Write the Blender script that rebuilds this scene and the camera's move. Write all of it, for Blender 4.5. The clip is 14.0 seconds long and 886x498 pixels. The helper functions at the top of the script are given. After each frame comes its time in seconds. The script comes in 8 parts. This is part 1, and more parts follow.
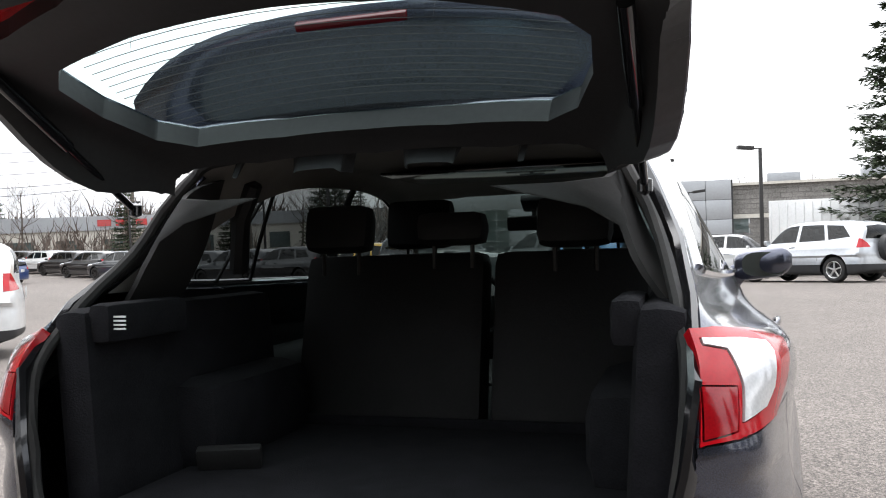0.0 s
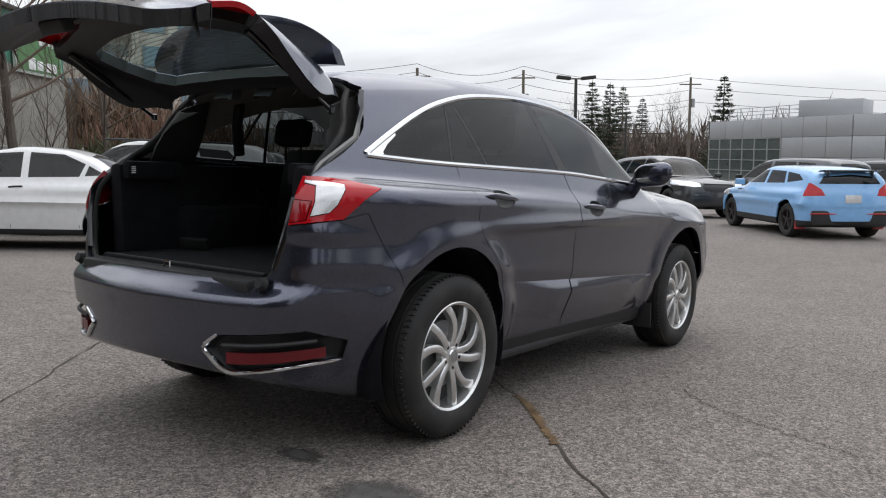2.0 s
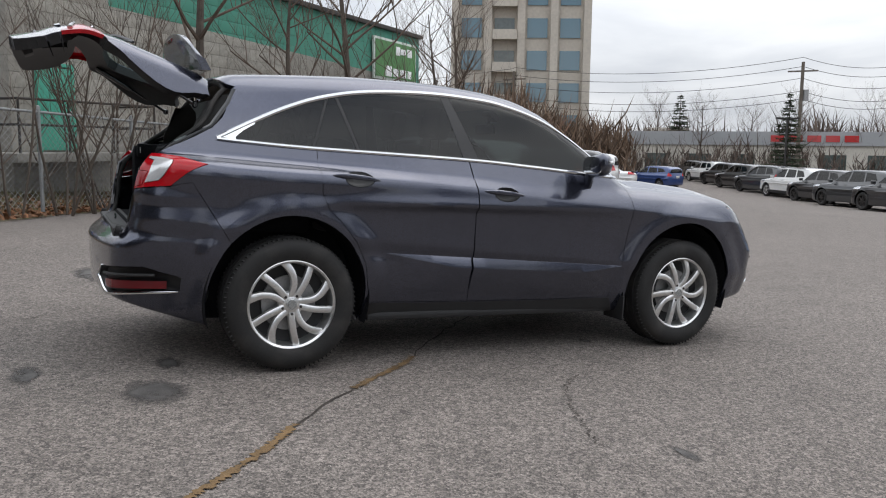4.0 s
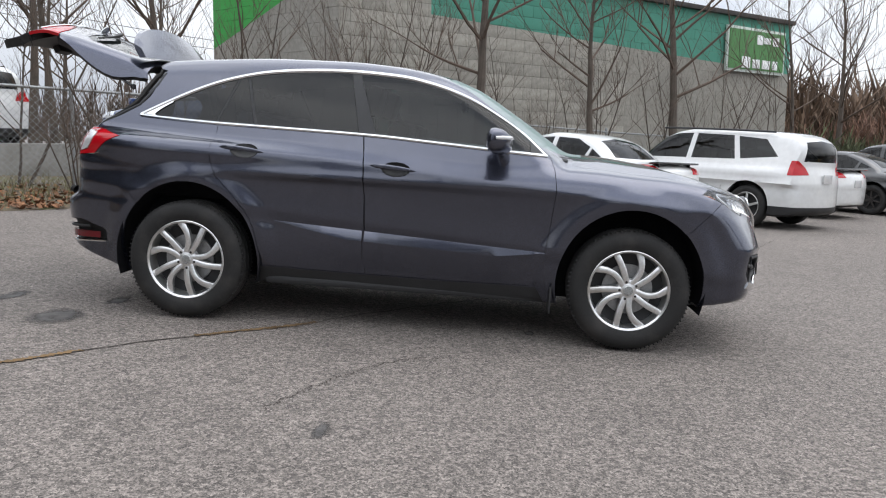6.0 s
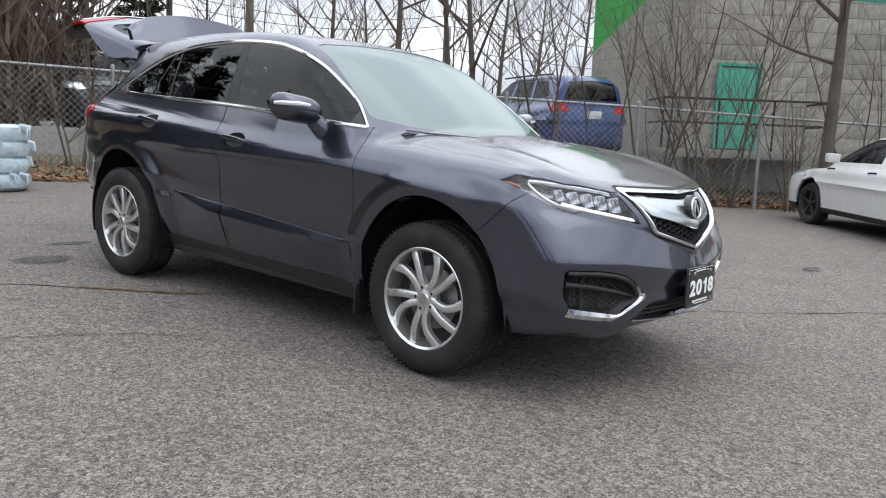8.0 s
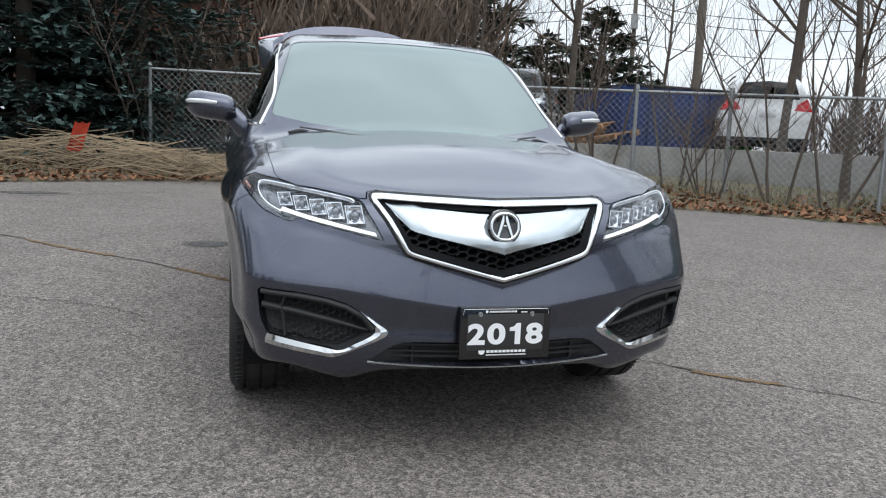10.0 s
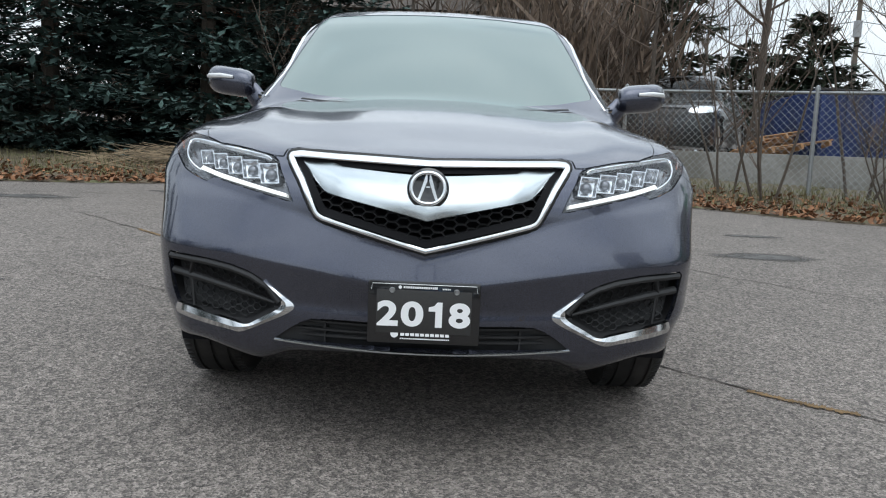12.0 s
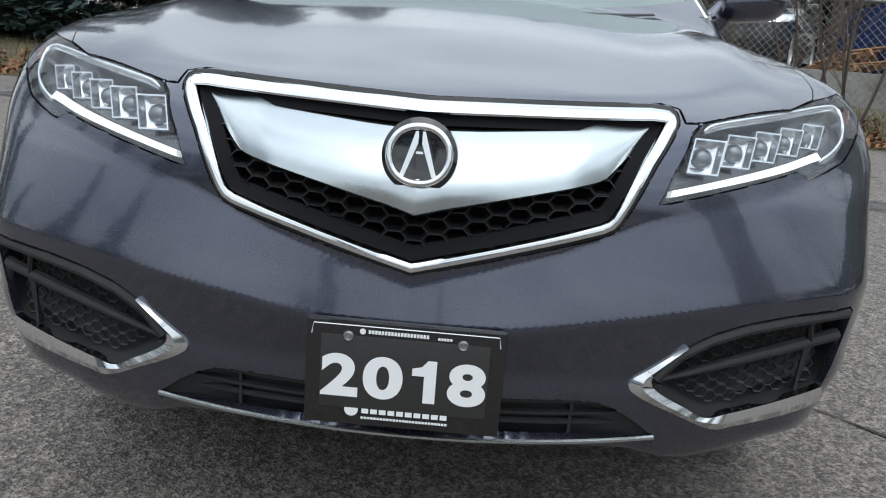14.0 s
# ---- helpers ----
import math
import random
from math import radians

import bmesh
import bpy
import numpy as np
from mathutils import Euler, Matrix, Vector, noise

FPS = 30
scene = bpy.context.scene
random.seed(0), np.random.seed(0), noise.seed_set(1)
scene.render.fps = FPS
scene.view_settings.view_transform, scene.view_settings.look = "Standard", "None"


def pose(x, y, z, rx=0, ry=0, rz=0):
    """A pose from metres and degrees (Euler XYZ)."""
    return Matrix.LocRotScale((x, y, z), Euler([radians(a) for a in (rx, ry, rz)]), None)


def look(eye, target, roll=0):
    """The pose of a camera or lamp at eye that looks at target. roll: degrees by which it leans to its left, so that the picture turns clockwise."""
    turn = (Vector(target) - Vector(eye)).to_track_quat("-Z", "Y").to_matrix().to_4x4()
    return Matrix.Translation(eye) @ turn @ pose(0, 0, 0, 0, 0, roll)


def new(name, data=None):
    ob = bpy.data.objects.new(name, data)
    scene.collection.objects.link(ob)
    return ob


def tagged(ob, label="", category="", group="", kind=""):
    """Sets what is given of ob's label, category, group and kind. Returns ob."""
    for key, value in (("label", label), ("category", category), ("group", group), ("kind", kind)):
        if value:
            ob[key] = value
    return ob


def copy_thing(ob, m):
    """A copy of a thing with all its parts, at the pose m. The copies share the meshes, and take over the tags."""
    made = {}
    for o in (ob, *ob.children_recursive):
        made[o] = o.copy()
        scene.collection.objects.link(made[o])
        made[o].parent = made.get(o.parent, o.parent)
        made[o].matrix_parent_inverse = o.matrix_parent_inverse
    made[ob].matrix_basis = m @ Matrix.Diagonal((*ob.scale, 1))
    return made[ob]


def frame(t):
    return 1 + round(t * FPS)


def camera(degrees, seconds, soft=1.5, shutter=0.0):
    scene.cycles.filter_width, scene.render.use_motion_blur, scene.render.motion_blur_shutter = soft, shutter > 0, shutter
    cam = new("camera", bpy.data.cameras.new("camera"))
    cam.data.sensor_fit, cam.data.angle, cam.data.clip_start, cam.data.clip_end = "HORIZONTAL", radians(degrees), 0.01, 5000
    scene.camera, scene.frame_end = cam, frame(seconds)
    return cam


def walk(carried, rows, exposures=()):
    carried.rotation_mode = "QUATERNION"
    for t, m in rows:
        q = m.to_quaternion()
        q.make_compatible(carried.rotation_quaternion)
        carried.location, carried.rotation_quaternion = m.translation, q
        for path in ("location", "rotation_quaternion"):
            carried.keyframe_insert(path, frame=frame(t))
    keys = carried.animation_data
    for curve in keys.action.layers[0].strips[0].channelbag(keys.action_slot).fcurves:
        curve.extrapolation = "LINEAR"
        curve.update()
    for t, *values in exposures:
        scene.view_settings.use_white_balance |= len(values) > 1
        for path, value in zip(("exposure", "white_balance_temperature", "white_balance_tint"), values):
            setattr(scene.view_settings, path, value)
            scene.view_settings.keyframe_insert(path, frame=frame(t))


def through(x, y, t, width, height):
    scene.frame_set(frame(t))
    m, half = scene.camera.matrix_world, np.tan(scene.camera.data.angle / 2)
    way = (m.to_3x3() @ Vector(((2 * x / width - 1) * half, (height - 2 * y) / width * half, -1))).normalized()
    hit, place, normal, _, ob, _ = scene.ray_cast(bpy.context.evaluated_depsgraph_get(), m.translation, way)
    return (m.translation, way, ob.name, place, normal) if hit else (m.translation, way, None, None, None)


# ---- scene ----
cam = camera(57.4, 14.0, soft=1.1)
PATH = [
    (0, (0.675, -3.43, 1.434), (0.103, -1.515, 1.361), -2.3),
    (0.5, (1.014, -3.865, 1.343), (0.353, -1.983, 1.2), -1.3),
    (1, (1.602, -4.09, 1.342), (0.763, -2.285, 1.139), -1.0),
    (1.5, (2.254, -4.215, 1.356), (1.24, -2.506, 1.126), -0.5),
    (2, (2.933, -4.122, 1.332), (1.744, -2.532, 1.085), -0.1),
    (2.5, (3.583, -4.002, 1.364), (2.204, -2.58, 1.086), -0.2),
    (3, (4.136, -3.606, 1.369), (2.578, -2.383, 1.086), -0.1),
    (3.5, (4.608, -3.048, 1.357), (2.917, -2.016, 1.083), 0.7),
    (3.7, (4.812, -2.816, 1.317), (3.083, -1.846, 1.055), 0.7),
    (5.8, (5.779, 0.243, 1.197), (3.798, 0.197, 0.928), 0.6),
    (6, (5.673, 0.608, 1.161), (3.696, 0.462, 0.9), 0.8),
    (6.5, (5.403, 1.541, 1.123), (3.465, 1.12, 0.865), 0.8),
    (7, (4.94, 2.396, 1.065), (3.082, 1.7, 0.811), 1.1),
    (7.5, (4.366, 3.134, 1.041), (2.644, 2.148, 0.792), 1.5),
    (8, (3.699, 3.76, 1.028), (2.165, 2.504, 0.767), 2.1),
    (8.2, (3.412, 3.992, 1.005), (1.968, 2.633, 0.747), 2.0),
    (10.3, (0.607, 4.911, 1.069), (0.225, 2.966, 0.802), 3.0),
    (10.5, (0.423, 4.837, 1.065), (0.119, 2.877, 0.806), 3.4),
    (11, (0.103, 4.749, 1.072), (-0.029, 2.77, 0.818), 3.1),
    (11.5, (-0.017, 4.699, 0.992), (-0.061, 2.713, 0.758), 2.8),
    (12, (-0.03, 4.642, 0.879), (-0.048, 2.657, 0.636), 2.5),
    (12.5, (-0.042, 4.516, 0.852), (-0.049, 2.538, 0.561), 2.8),
    (13, (-0.032, 4.172, 0.866), (-0.021, 2.203, 0.518), 3.3),
    (13.5, (-0.028, 3.804, 0.895), (0.006, 1.846, 0.485), 3.7),
    (14, (-0.088, 3.559, 0.935), (-0.031, 1.619, 0.454), 4.5),
]
# the clip's camera opens dark on the cabin, then settles
EXPOSURES = [(0, 1.0, 6500, 10), (0.5, 1.12, 6500, 10), (1.0, 0.85, 6500, 10), (1.5, 0.58, 6500, 10), (2.0, 0.05, 6450, 10), (2.5, -0.2, 6400, 10), (3.0, -0.25, 6400, 10), (3.7, -0.05, 6400, 10), (5.8, 0.35, 6350, 10), (8.2, 0.32, 6250, 9), (10.3, 0.2, 6100, 6), (14.0, 0.1, 6100, 4)]
walk(cam, [(t, look(eye, target, roll)) for t, eye, target, roll in PATH], EXPOSURES)

# ---- world and light ----
world = bpy.data.worlds.new("overcast_sky")
scene.world = world
world.use_nodes = True
wn, wl = world.node_tree.nodes, world.node_tree.links
wn.clear()
sky = wn.new("ShaderNodeTexSky")
sky.sky_type, sky.sun_disc = "NISHITA", False
sky.sun_elevation, sky.sun_rotation = radians(63), radians(347)
sky.air_density, sky.dust_density, sky.ozone_density = 1.0, 3.0, 1.0
wtc = wn.new("ShaderNodeTexCoord")
wmap = wn.new("ShaderNodeMapping")
wmap.inputs["Scale"].default_value = (1.0, 1.0, 4.5)
cloud = wn.new("ShaderNodeTexNoise")
cloud.inputs["Scale"].default_value, cloud.inputs["Detail"].default_value = 1.6, 7
cloud.inputs["Distortion"].default_value = 0.3
tone = wn.new("ShaderNodeValToRGB")
tone.color_ramp.elements[0].position, tone.color_ramp.elements[1].position = 0.35, 0.65
tone.color_ramp.elements[0].color, tone.color_ramp.elements[1].color = (4.9, 5.2, 5.8, 1), (10.2, 10.3, 10.4, 1)
veil = wn.new("ShaderNodeMix")
veil.data_type, veil.inputs[0].default_value = "RGBA", 0.9
bg = wn.new("ShaderNodeBackground")
bg.inputs["Strength"].default_value = 0.1
wo = wn.new("ShaderNodeOutputWorld")
wl.new(wtc.outputs["Generated"], wmap.inputs[0])
wl.new(wmap.outputs[0], cloud.inputs[0])
wl.new(cloud.outputs[0], tone.inputs[0])
wl.new(sky.outputs[0], veil.inputs[6])
wl.new(tone.outputs[0], veil.inputs[7])
# an overcast sky is about twice as bright overhead as at the horizon
wsep = wn.new("ShaderNodeSeparateXYZ")
rise = wn.new("ShaderNodeMapRange")
rise.inputs[1].default_value, rise.inputs[2].default_value = 0.05, 1.0
rise.inputs[3].default_value, rise.inputs[4].default_value = 1.0, 2.4
over = wn.new("ShaderNodeVectorMath")
over.operation = "SCALE"
wl.new(wtc.outputs["Generated"], wsep.inputs[0])
wl.new(wsep.outputs[2], rise.inputs[0])
wl.new(veil.outputs[2], over.inputs[0])
wl.new(rise.outputs[0], over.inputs["Scale"])
wl.new(over.outputs[0], bg.inputs[0])
wl.new(bg.outputs[0], wo.inputs[0])
sun = new("sun", bpy.data.lights.new("sun", "SUN"))
sun.data.energy, sun.data.angle, sun.data.color = 0.55, radians(50), (1, 0.97, 0.93)
sun.matrix_world = look((-2, 9, 18), (0, 0, 0))
tagged(sun, "pale sun spread wide behind overcast", "sun", kind="structure")

# ---- materials ----


def mat(name, color, rough=0.6, metal=0.0, coat=0.0, spec=0.5, var=0.0, scale=8.0, bump=0.0, fine=0.0, dirt=None, emit=0.0):
    """A surface with its colour varied at two scales, fine relief and, if asked for, patches of a second colour."""
    m = bpy.data.materials.new(name)
    m.use_nodes = True
    nt = m.node_tree
    b = nt.nodes["Principled BSDF"]
    b.inputs["Base Color"].default_value = (*color, 1)
    b.inputs["Roughness"].default_value = rough
    b.inputs["Metallic"].default_value = metal
    b.inputs["Coat Weight"].default_value = coat
    b.inputs["Coat Roughness"].default_value = 0.04
    b.inputs["Coat IOR"].default_value = 1.55
    b.inputs["Specular IOR Level"].default_value = spec
    if emit:
        b.inputs["Emission Color"].default_value = (*color, 1)
        b.inputs["Emission Strength"].default_value = emit
    if var or bump or fine or dirt:
        tc = nt.nodes.new("ShaderNodeTexCoord")
        big = nt.nodes.new("ShaderNodeTexNoise")
        big.inputs["Scale"].default_value, big.inputs["Detail"].default_value = scale * 0.25, 6
        small = nt.nodes.new("ShaderNodeTexNoise")
        small.inputs["Scale"].default_value, small.inputs["Detail"].default_value = scale * 4, 8
        for n in (big, small):
            nt.links.new(tc.outputs["Object"], n.inputs[0])
        add = nt.nodes.new("ShaderNodeMath")
        add.operation = "ADD"
        nt.links.new(big.outputs[0], add.inputs[0])
        nt.links.new(small.outputs[0], add.inputs[1])
        ramp = nt.nodes.new("ShaderNodeMapRange")
        ramp.inputs[1].default_value, ramp.inputs[2].default_value = 0.7, 1.3
        ramp.inputs[3].default_value, ramp.inputs[4].default_value = 1 - var, 1 + var
        nt.links.new(add.outputs[0], ramp.inputs[0])
        mul = nt.nodes.new("ShaderNodeVectorMath")
        mul.operation = "SCALE"
        mul.inputs[0].default_value = color
        nt.links.new(ramp.outputs[0], mul.inputs["Scale"])
        out = mul.outputs[0]
        if dirt:
            edge = nt.nodes.new("ShaderNodeMapRange")
            edge.inputs[1].default_value, edge.inputs[2].default_value = 0.5, 0.66
            nt.links.new(big.outputs[0], edge.inputs[0])
            mix = nt.nodes.new("ShaderNodeMix")
            mix.data_type = "RGBA"
            mix.inputs[7].default_value = (*dirt, 1)
            nt.links.new(edge.outputs[0], mix.inputs[0])
            nt.links.new(out, mix.inputs[6])
            out = mix.outputs[2]
        nt.links.new(out, b.inputs["Base Color"])
        if bump or fine:
            bp = nt.nodes.new("ShaderNodeBump")
            bp.inputs["Strength"].default_value = max(bump, fine)
            bp.inputs["Distance"].default_value = 0.01 if bump else 0.002
            nt.links.new(small.outputs[0], bp.inputs["Height"])
            nt.links.new(bp.outputs[0], b.inputs["Normal"])
    return m


def paint(name, color, metal=0.55, rough=0.38):
    """Clear-coated car paint with metal flake and a film of road dirt."""
    m = mat(name, color, rough, metal, 1.0, var=0.07, scale=3.0)
    nt = m.node_tree
    b = nt.nodes["Principled BSDF"]
    tc = nt.nodes.new("ShaderNodeTexCoord")
    fl = nt.nodes.new("ShaderNodeTexVoronoi")
    fl.inputs["Scale"].default_value = 900
    nt.links.new(tc.outputs["Object"], fl.inputs[0])
    du = nt.nodes.new("ShaderNodeTexNoise")
    du.inputs["Scale"].default_value, du.inputs["Detail"].default_value = 5, 8
    nt.links.new(tc.outputs["Object"], du.inputs[0])
    mr = nt.nodes.new("ShaderNodeMapRange")
    mr.inputs[3].default_value, mr.inputs[4].default_value = 0.03, 0.1
    nt.links.new(du.outputs[0], mr.inputs[0])
    nt.links.new(mr.outputs[0], b.inputs["Coat Roughness"])
    rr = nt.nodes.new("ShaderNodeMapRange")
    rr.inputs[3].default_value, rr.inputs[4].default_value = rough - 0.06, rough + 0.12
    nt.links.new(fl.outputs["Color"], rr.inputs[0])
    nt.links.new(rr.outputs[0], b.inputs["Roughness"])
    return m


def glass(name, tint, through, rough=0.0, ior=1.5, film=0.0):
    """Thin glass: lets light straight through, tinted, and mirrors by its angle."""
    m = bpy.data.materials.new(name)
    m.use_nodes = True
    nt = m.node_tree
    nt.nodes.clear()
    o = nt.nodes.new("ShaderNodeOutputMaterial")
    tr = nt.nodes.new("ShaderNodeBsdfTransparent")
    tr.inputs[0].default_value = (*[c * through for c in tint], 1)
    gl = nt.nodes.new("ShaderNodeBsdfGlossy")
    gl.inputs["Roughness"].default_value = rough
    r0 = ((ior - 1) / (ior + 1)) ** 2
    lw = nt.nodes.new("ShaderNodeLayerWeight")
    lw.inputs[0].default_value = 0.5
    p5 = nt.nodes.new("ShaderNodeMath")
    p5.operation, p5.inputs[1].default_value = "POWER", 5.0
    nt.links.new(lw.outputs["Facing"], p5.inputs[0])
    fr = nt.nodes.new("ShaderNodeMath")
    fr.operation, fr.inputs[1].default_value, fr.inputs[2].default_value = "MULTIPLY_ADD", 1 - r0, r0
    nt.links.new(p5.outputs[0], fr.inputs[0])
    mx = nt.nodes.new("ShaderNodeMixShader")
    nt.links.new(fr.outputs[0], mx.inputs[0])
    nt.links.new(tr.outputs[0], mx.inputs[1])
    nt.links.new(gl.outputs[0], mx.inputs[2])
    last = mx
    # pale blue-green diffuse share: sky reflection painted in, along with some dust
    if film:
        dust_sheen = nt.nodes.new("ShaderNodeBsdfDiffuse")
        dust_sheen.inputs[0].default_value = (0.58, 0.72, 0.7, 1)
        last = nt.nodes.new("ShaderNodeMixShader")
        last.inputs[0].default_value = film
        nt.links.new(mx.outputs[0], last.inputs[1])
        nt.links.new(dust_sheen.outputs[0], last.inputs[2])
    nt.links.new(last.outputs[0], o.inputs[0])
    return m


PAINT = paint("gunmetal_paint", (0.066, 0.071, 0.099), 0.88, 0.23)
WHITE_PAINT = paint("white_paint", (0.64, 0.64, 0.63), 0.0, 0.3)
BLACK_PAINT = paint("black_paint", (0.012, 0.012, 0.014), 0.2, 0.3)
GREY_PAINT = paint("graphite_paint", (0.035, 0.038, 0.042), 0.5, 0.34)
SILVER_PAINT = paint("silver_paint", (0.5, 0.52, 0.54), 0.6, 0.34)
SKY_PAINT = paint("sky_blue_paint", (0.2, 0.42, 0.72), 0.0, 0.3)
NAVY_PAINT = paint("navy_paint", (0.02, 0.05, 0.17), 0.3, 0.3)
YELLOW_PAINT = paint("yellow_paint", (0.75, 0.42, 0.02), 0.0, 0.3)
RED_PAINT = paint("red_paint", (0.45, 0.015, 0.015), 0.0, 0.3)
TRIM = mat("black_trim", (0.018, 0.018, 0.019), 0.55, var=0.2, scale=20, fine=0.15)
GLOSSBLACK = mat("gloss_black", (0.008, 0.008, 0.009), 0.12, coat=0.6)
RUBBER = mat("tyre_rubber", (0.013, 0.0125, 0.012), 0.75, var=0.25, scale=25, fine=0.3, dirt=(0.03, 0.027, 0.025))
CLOTH = mat("black_carpet", (0.012, 0.012, 0.014), 0.95, spec=0.15, var=0.35, scale=60, bump=0.3)
LEATHER = mat("black_leather", (0.015, 0.015, 0.015), 0.6, spec=0.25, var=0.2, scale=40, fine=0.4)
LINER = mat("grey_headliner", (0.27, 0.255, 0.235), 0.95, var=0.1, scale=50, fine=0.3)
CHROME = mat("chrome", (0.72, 0.73, 0.74), 0.08, 1.0, var=0.03, scale=6)
GRILLEBLACK = mat("grille_black", (0.006, 0.006, 0.007), 0.7, spec=0.12)
SATIN = mat("satin_silver", (0.5, 0.535, 0.55), 0.27, 1.0, var=0.05, scale=5)
ALLOY = mat("alloy", (0.74, 0.74, 0.73), 0.28, 0.85, var=0.12, scale=20, dirt=(0.56, 0.54, 0.51))
STEEL = mat("grey_steel", (0.32, 0.32, 0.32), 0.45, 0.8, var=0.15, scale=20)
DARKSTEEL = mat("dark_steel", (0.05, 0.045, 0.042), 0.6, 0.6, var=0.3, scale=20)
SIDEGLASS = glass("tinted_glass", (0.85, 0.92, 0.92), 0.14)
FRONTGLASS = glass("door_glass", (0.85, 0.95, 0.93), 0.24)
# the film's flat colour stands in for part of the sky's reflection
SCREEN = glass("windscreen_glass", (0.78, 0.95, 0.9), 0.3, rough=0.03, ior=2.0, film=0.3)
CLEAR = glass("clear_lens", (0.98, 0.99, 1.0), 0.95, ior=1.45)
REDLENS = mat("red_lens", (0.42, 0.006, 0.012), 0.12, coat=0.3, spec=0.3, var=0.12, scale=40)
DARKRED = mat("dark_red_lens", (0.12, 0.004, 0.008), 0.12, coat=0.3, spec=0.3, var=0.1, scale=40)
BRAKERED = mat("brake_red_lens", (0.3, 0.004, 0.008), 0.1, coat=0.5, spec=0.4, var=0.2, scale=60)
WHITELENS = mat("pale_lens", (0.72, 0.72, 0.72), 0.15, 0.3, coat=1.0, var=0.12, scale=40)
AMBER = mat("amber_lens", (0.3, 0.085, 0.03), 0.12, coat=1.0)
LEDBAR = mat("lit_light_bar", (1.0, 0.98, 0.92), 0.3, emit=0.45)
REFLECTOR = mat("lamp_reflector", (0.82, 0.84, 0.87), 0.2, 0.85, var=0.1, scale=60)
LAMPDARK = mat("lamp_bezel", (0.17, 0.175, 0.19), 0.22, 0.6, coat=0.4, var=0.1, scale=30)
LAMPGREY = mat("lamp_housing", (0.24, 0.25, 0.27), 0.3, 0.6, var=0.1, scale=30)
WHITETEXT = mat("white_print", (0.85, 0.85, 0.85), 0.5)
# ---- the lie of the land ----
SLOPE = 0.0455
CAR = pose(0, 0, 0.004, math.degrees(-math.atan(SLOPE)), 0, 0)


def ground_z(x, y):
    t = min(max((y - 14.0) / 20.0, 0.0), 1.0)
    return -0.5 * math.tanh(y / 11.0) - 0.85 * t * t * (3 - 2 * t)


# ---- building blocks ----
def thing(name, m, label, category, group="", kind=""):
    e = new(name)
    e.empty_display_size = 0.2
    e.matrix_world = m
    return tagged(e, label, category, group, kind)


def part(name, bm, material, parent=None, label="", sharp=38, place=None):
    """Links a bmesh as one mesh object under a thing or a part."""
    me = bpy.data.meshes.new(name)
    bm.normal_update()
    bm.to_mesh(me)
    bm.free()
    for m in material if isinstance(material, (list, tuple)) else (material,):
        me.materials.append(m)
    me.polygons.foreach_set("use_smooth", [True] * len(me.polygons))
    me.set_sharp_from_angle(angle=radians(sharp))
    ob = new(name, me)
    if parent is not None:
        ob.parent = parent
    if place is not None:
        ob.matrix_local = place
    if label:
        ob["label"] = label
    return ob


def box(bm, size, at=(0, 0, 0), turn=(0, 0, 0), bevel=0.0, taper=1.0):
    t = bmesh.new()
    bmesh.ops.create_cube(t, size=1)
    for v in t.verts:
        if v.co.z > 0:
            v.co.x *= taper
            v.co.y *= taper
    bmesh.ops.transform(t, matrix=Matrix.Diagonal((*size, 1)), verts=t.verts)
    if bevel:
        bmesh.ops.bevel(t, geom=t.edges[:], offset=bevel, segments=2, affect="EDGES", profile=0.6)
    bmesh.ops.transform(t, matrix=pose(*at, *turn), verts=t.verts)
    return join(bm, t)


def join(bm, t, m=None):
    if m is not None:
        bmesh.ops.transform(t, matrix=m, verts=t.verts)
        if m.determinant() < 0:
            bmesh.ops.reverse_faces(t, faces=t.faces)
    vm = {}
    for v in t.verts:
        vm[v] = bm.verts.new(v.co)
    for f in t.faces:
        try:
            g = bm.faces.new([vm[v] for v in f.verts])
            g.material_index = f.material_index
        except ValueError:
            pass
    t.free()
    return bm


def tube(bm, path, radius, sides=8, flat=1.0, up=(0, 0, 1), closed=False, caps=True):
    """A rod along a path; radius may be one number or one for each point."""
    path = [Vector(p) for p in path]
    n = len(path)
    rad = radius if isinstance(radius, (list, tuple)) else [radius] * n
    rings = []
    for i, p in enumerate(path):
        a = path[(i - 1) % n] if closed or i > 0 else p
        b = path[(i + 1) % n] if closed or i < n - 1 else p
        d = (b - a).normalized()
        u = Vector(up) - d * d.dot(Vector(up))
        if u.length < 1e-3:
            u = Vector((1, 0, 0)) - d * d.x
        u.normalize()
        s = d.cross(u)
        rings.append([bm.verts.new(p + rad[i] * (math.cos(k / sides * math.tau) * u + flat * math.sin(k / sides * math.tau) * s)) for k in range(sides)])
    m = n if closed else n - 1
    for i in range(m):
        a, b = rings[i], rings[(i + 1) % n]
        for k in range(sides):
            bm.faces.new((a[k], a[(k + 1) % sides], b[(k + 1) % sides], b[k]))
    if caps and not closed:
        bm.faces.new(rings[0][::-1])
        bm.faces.new(rings[-1])
    return bm


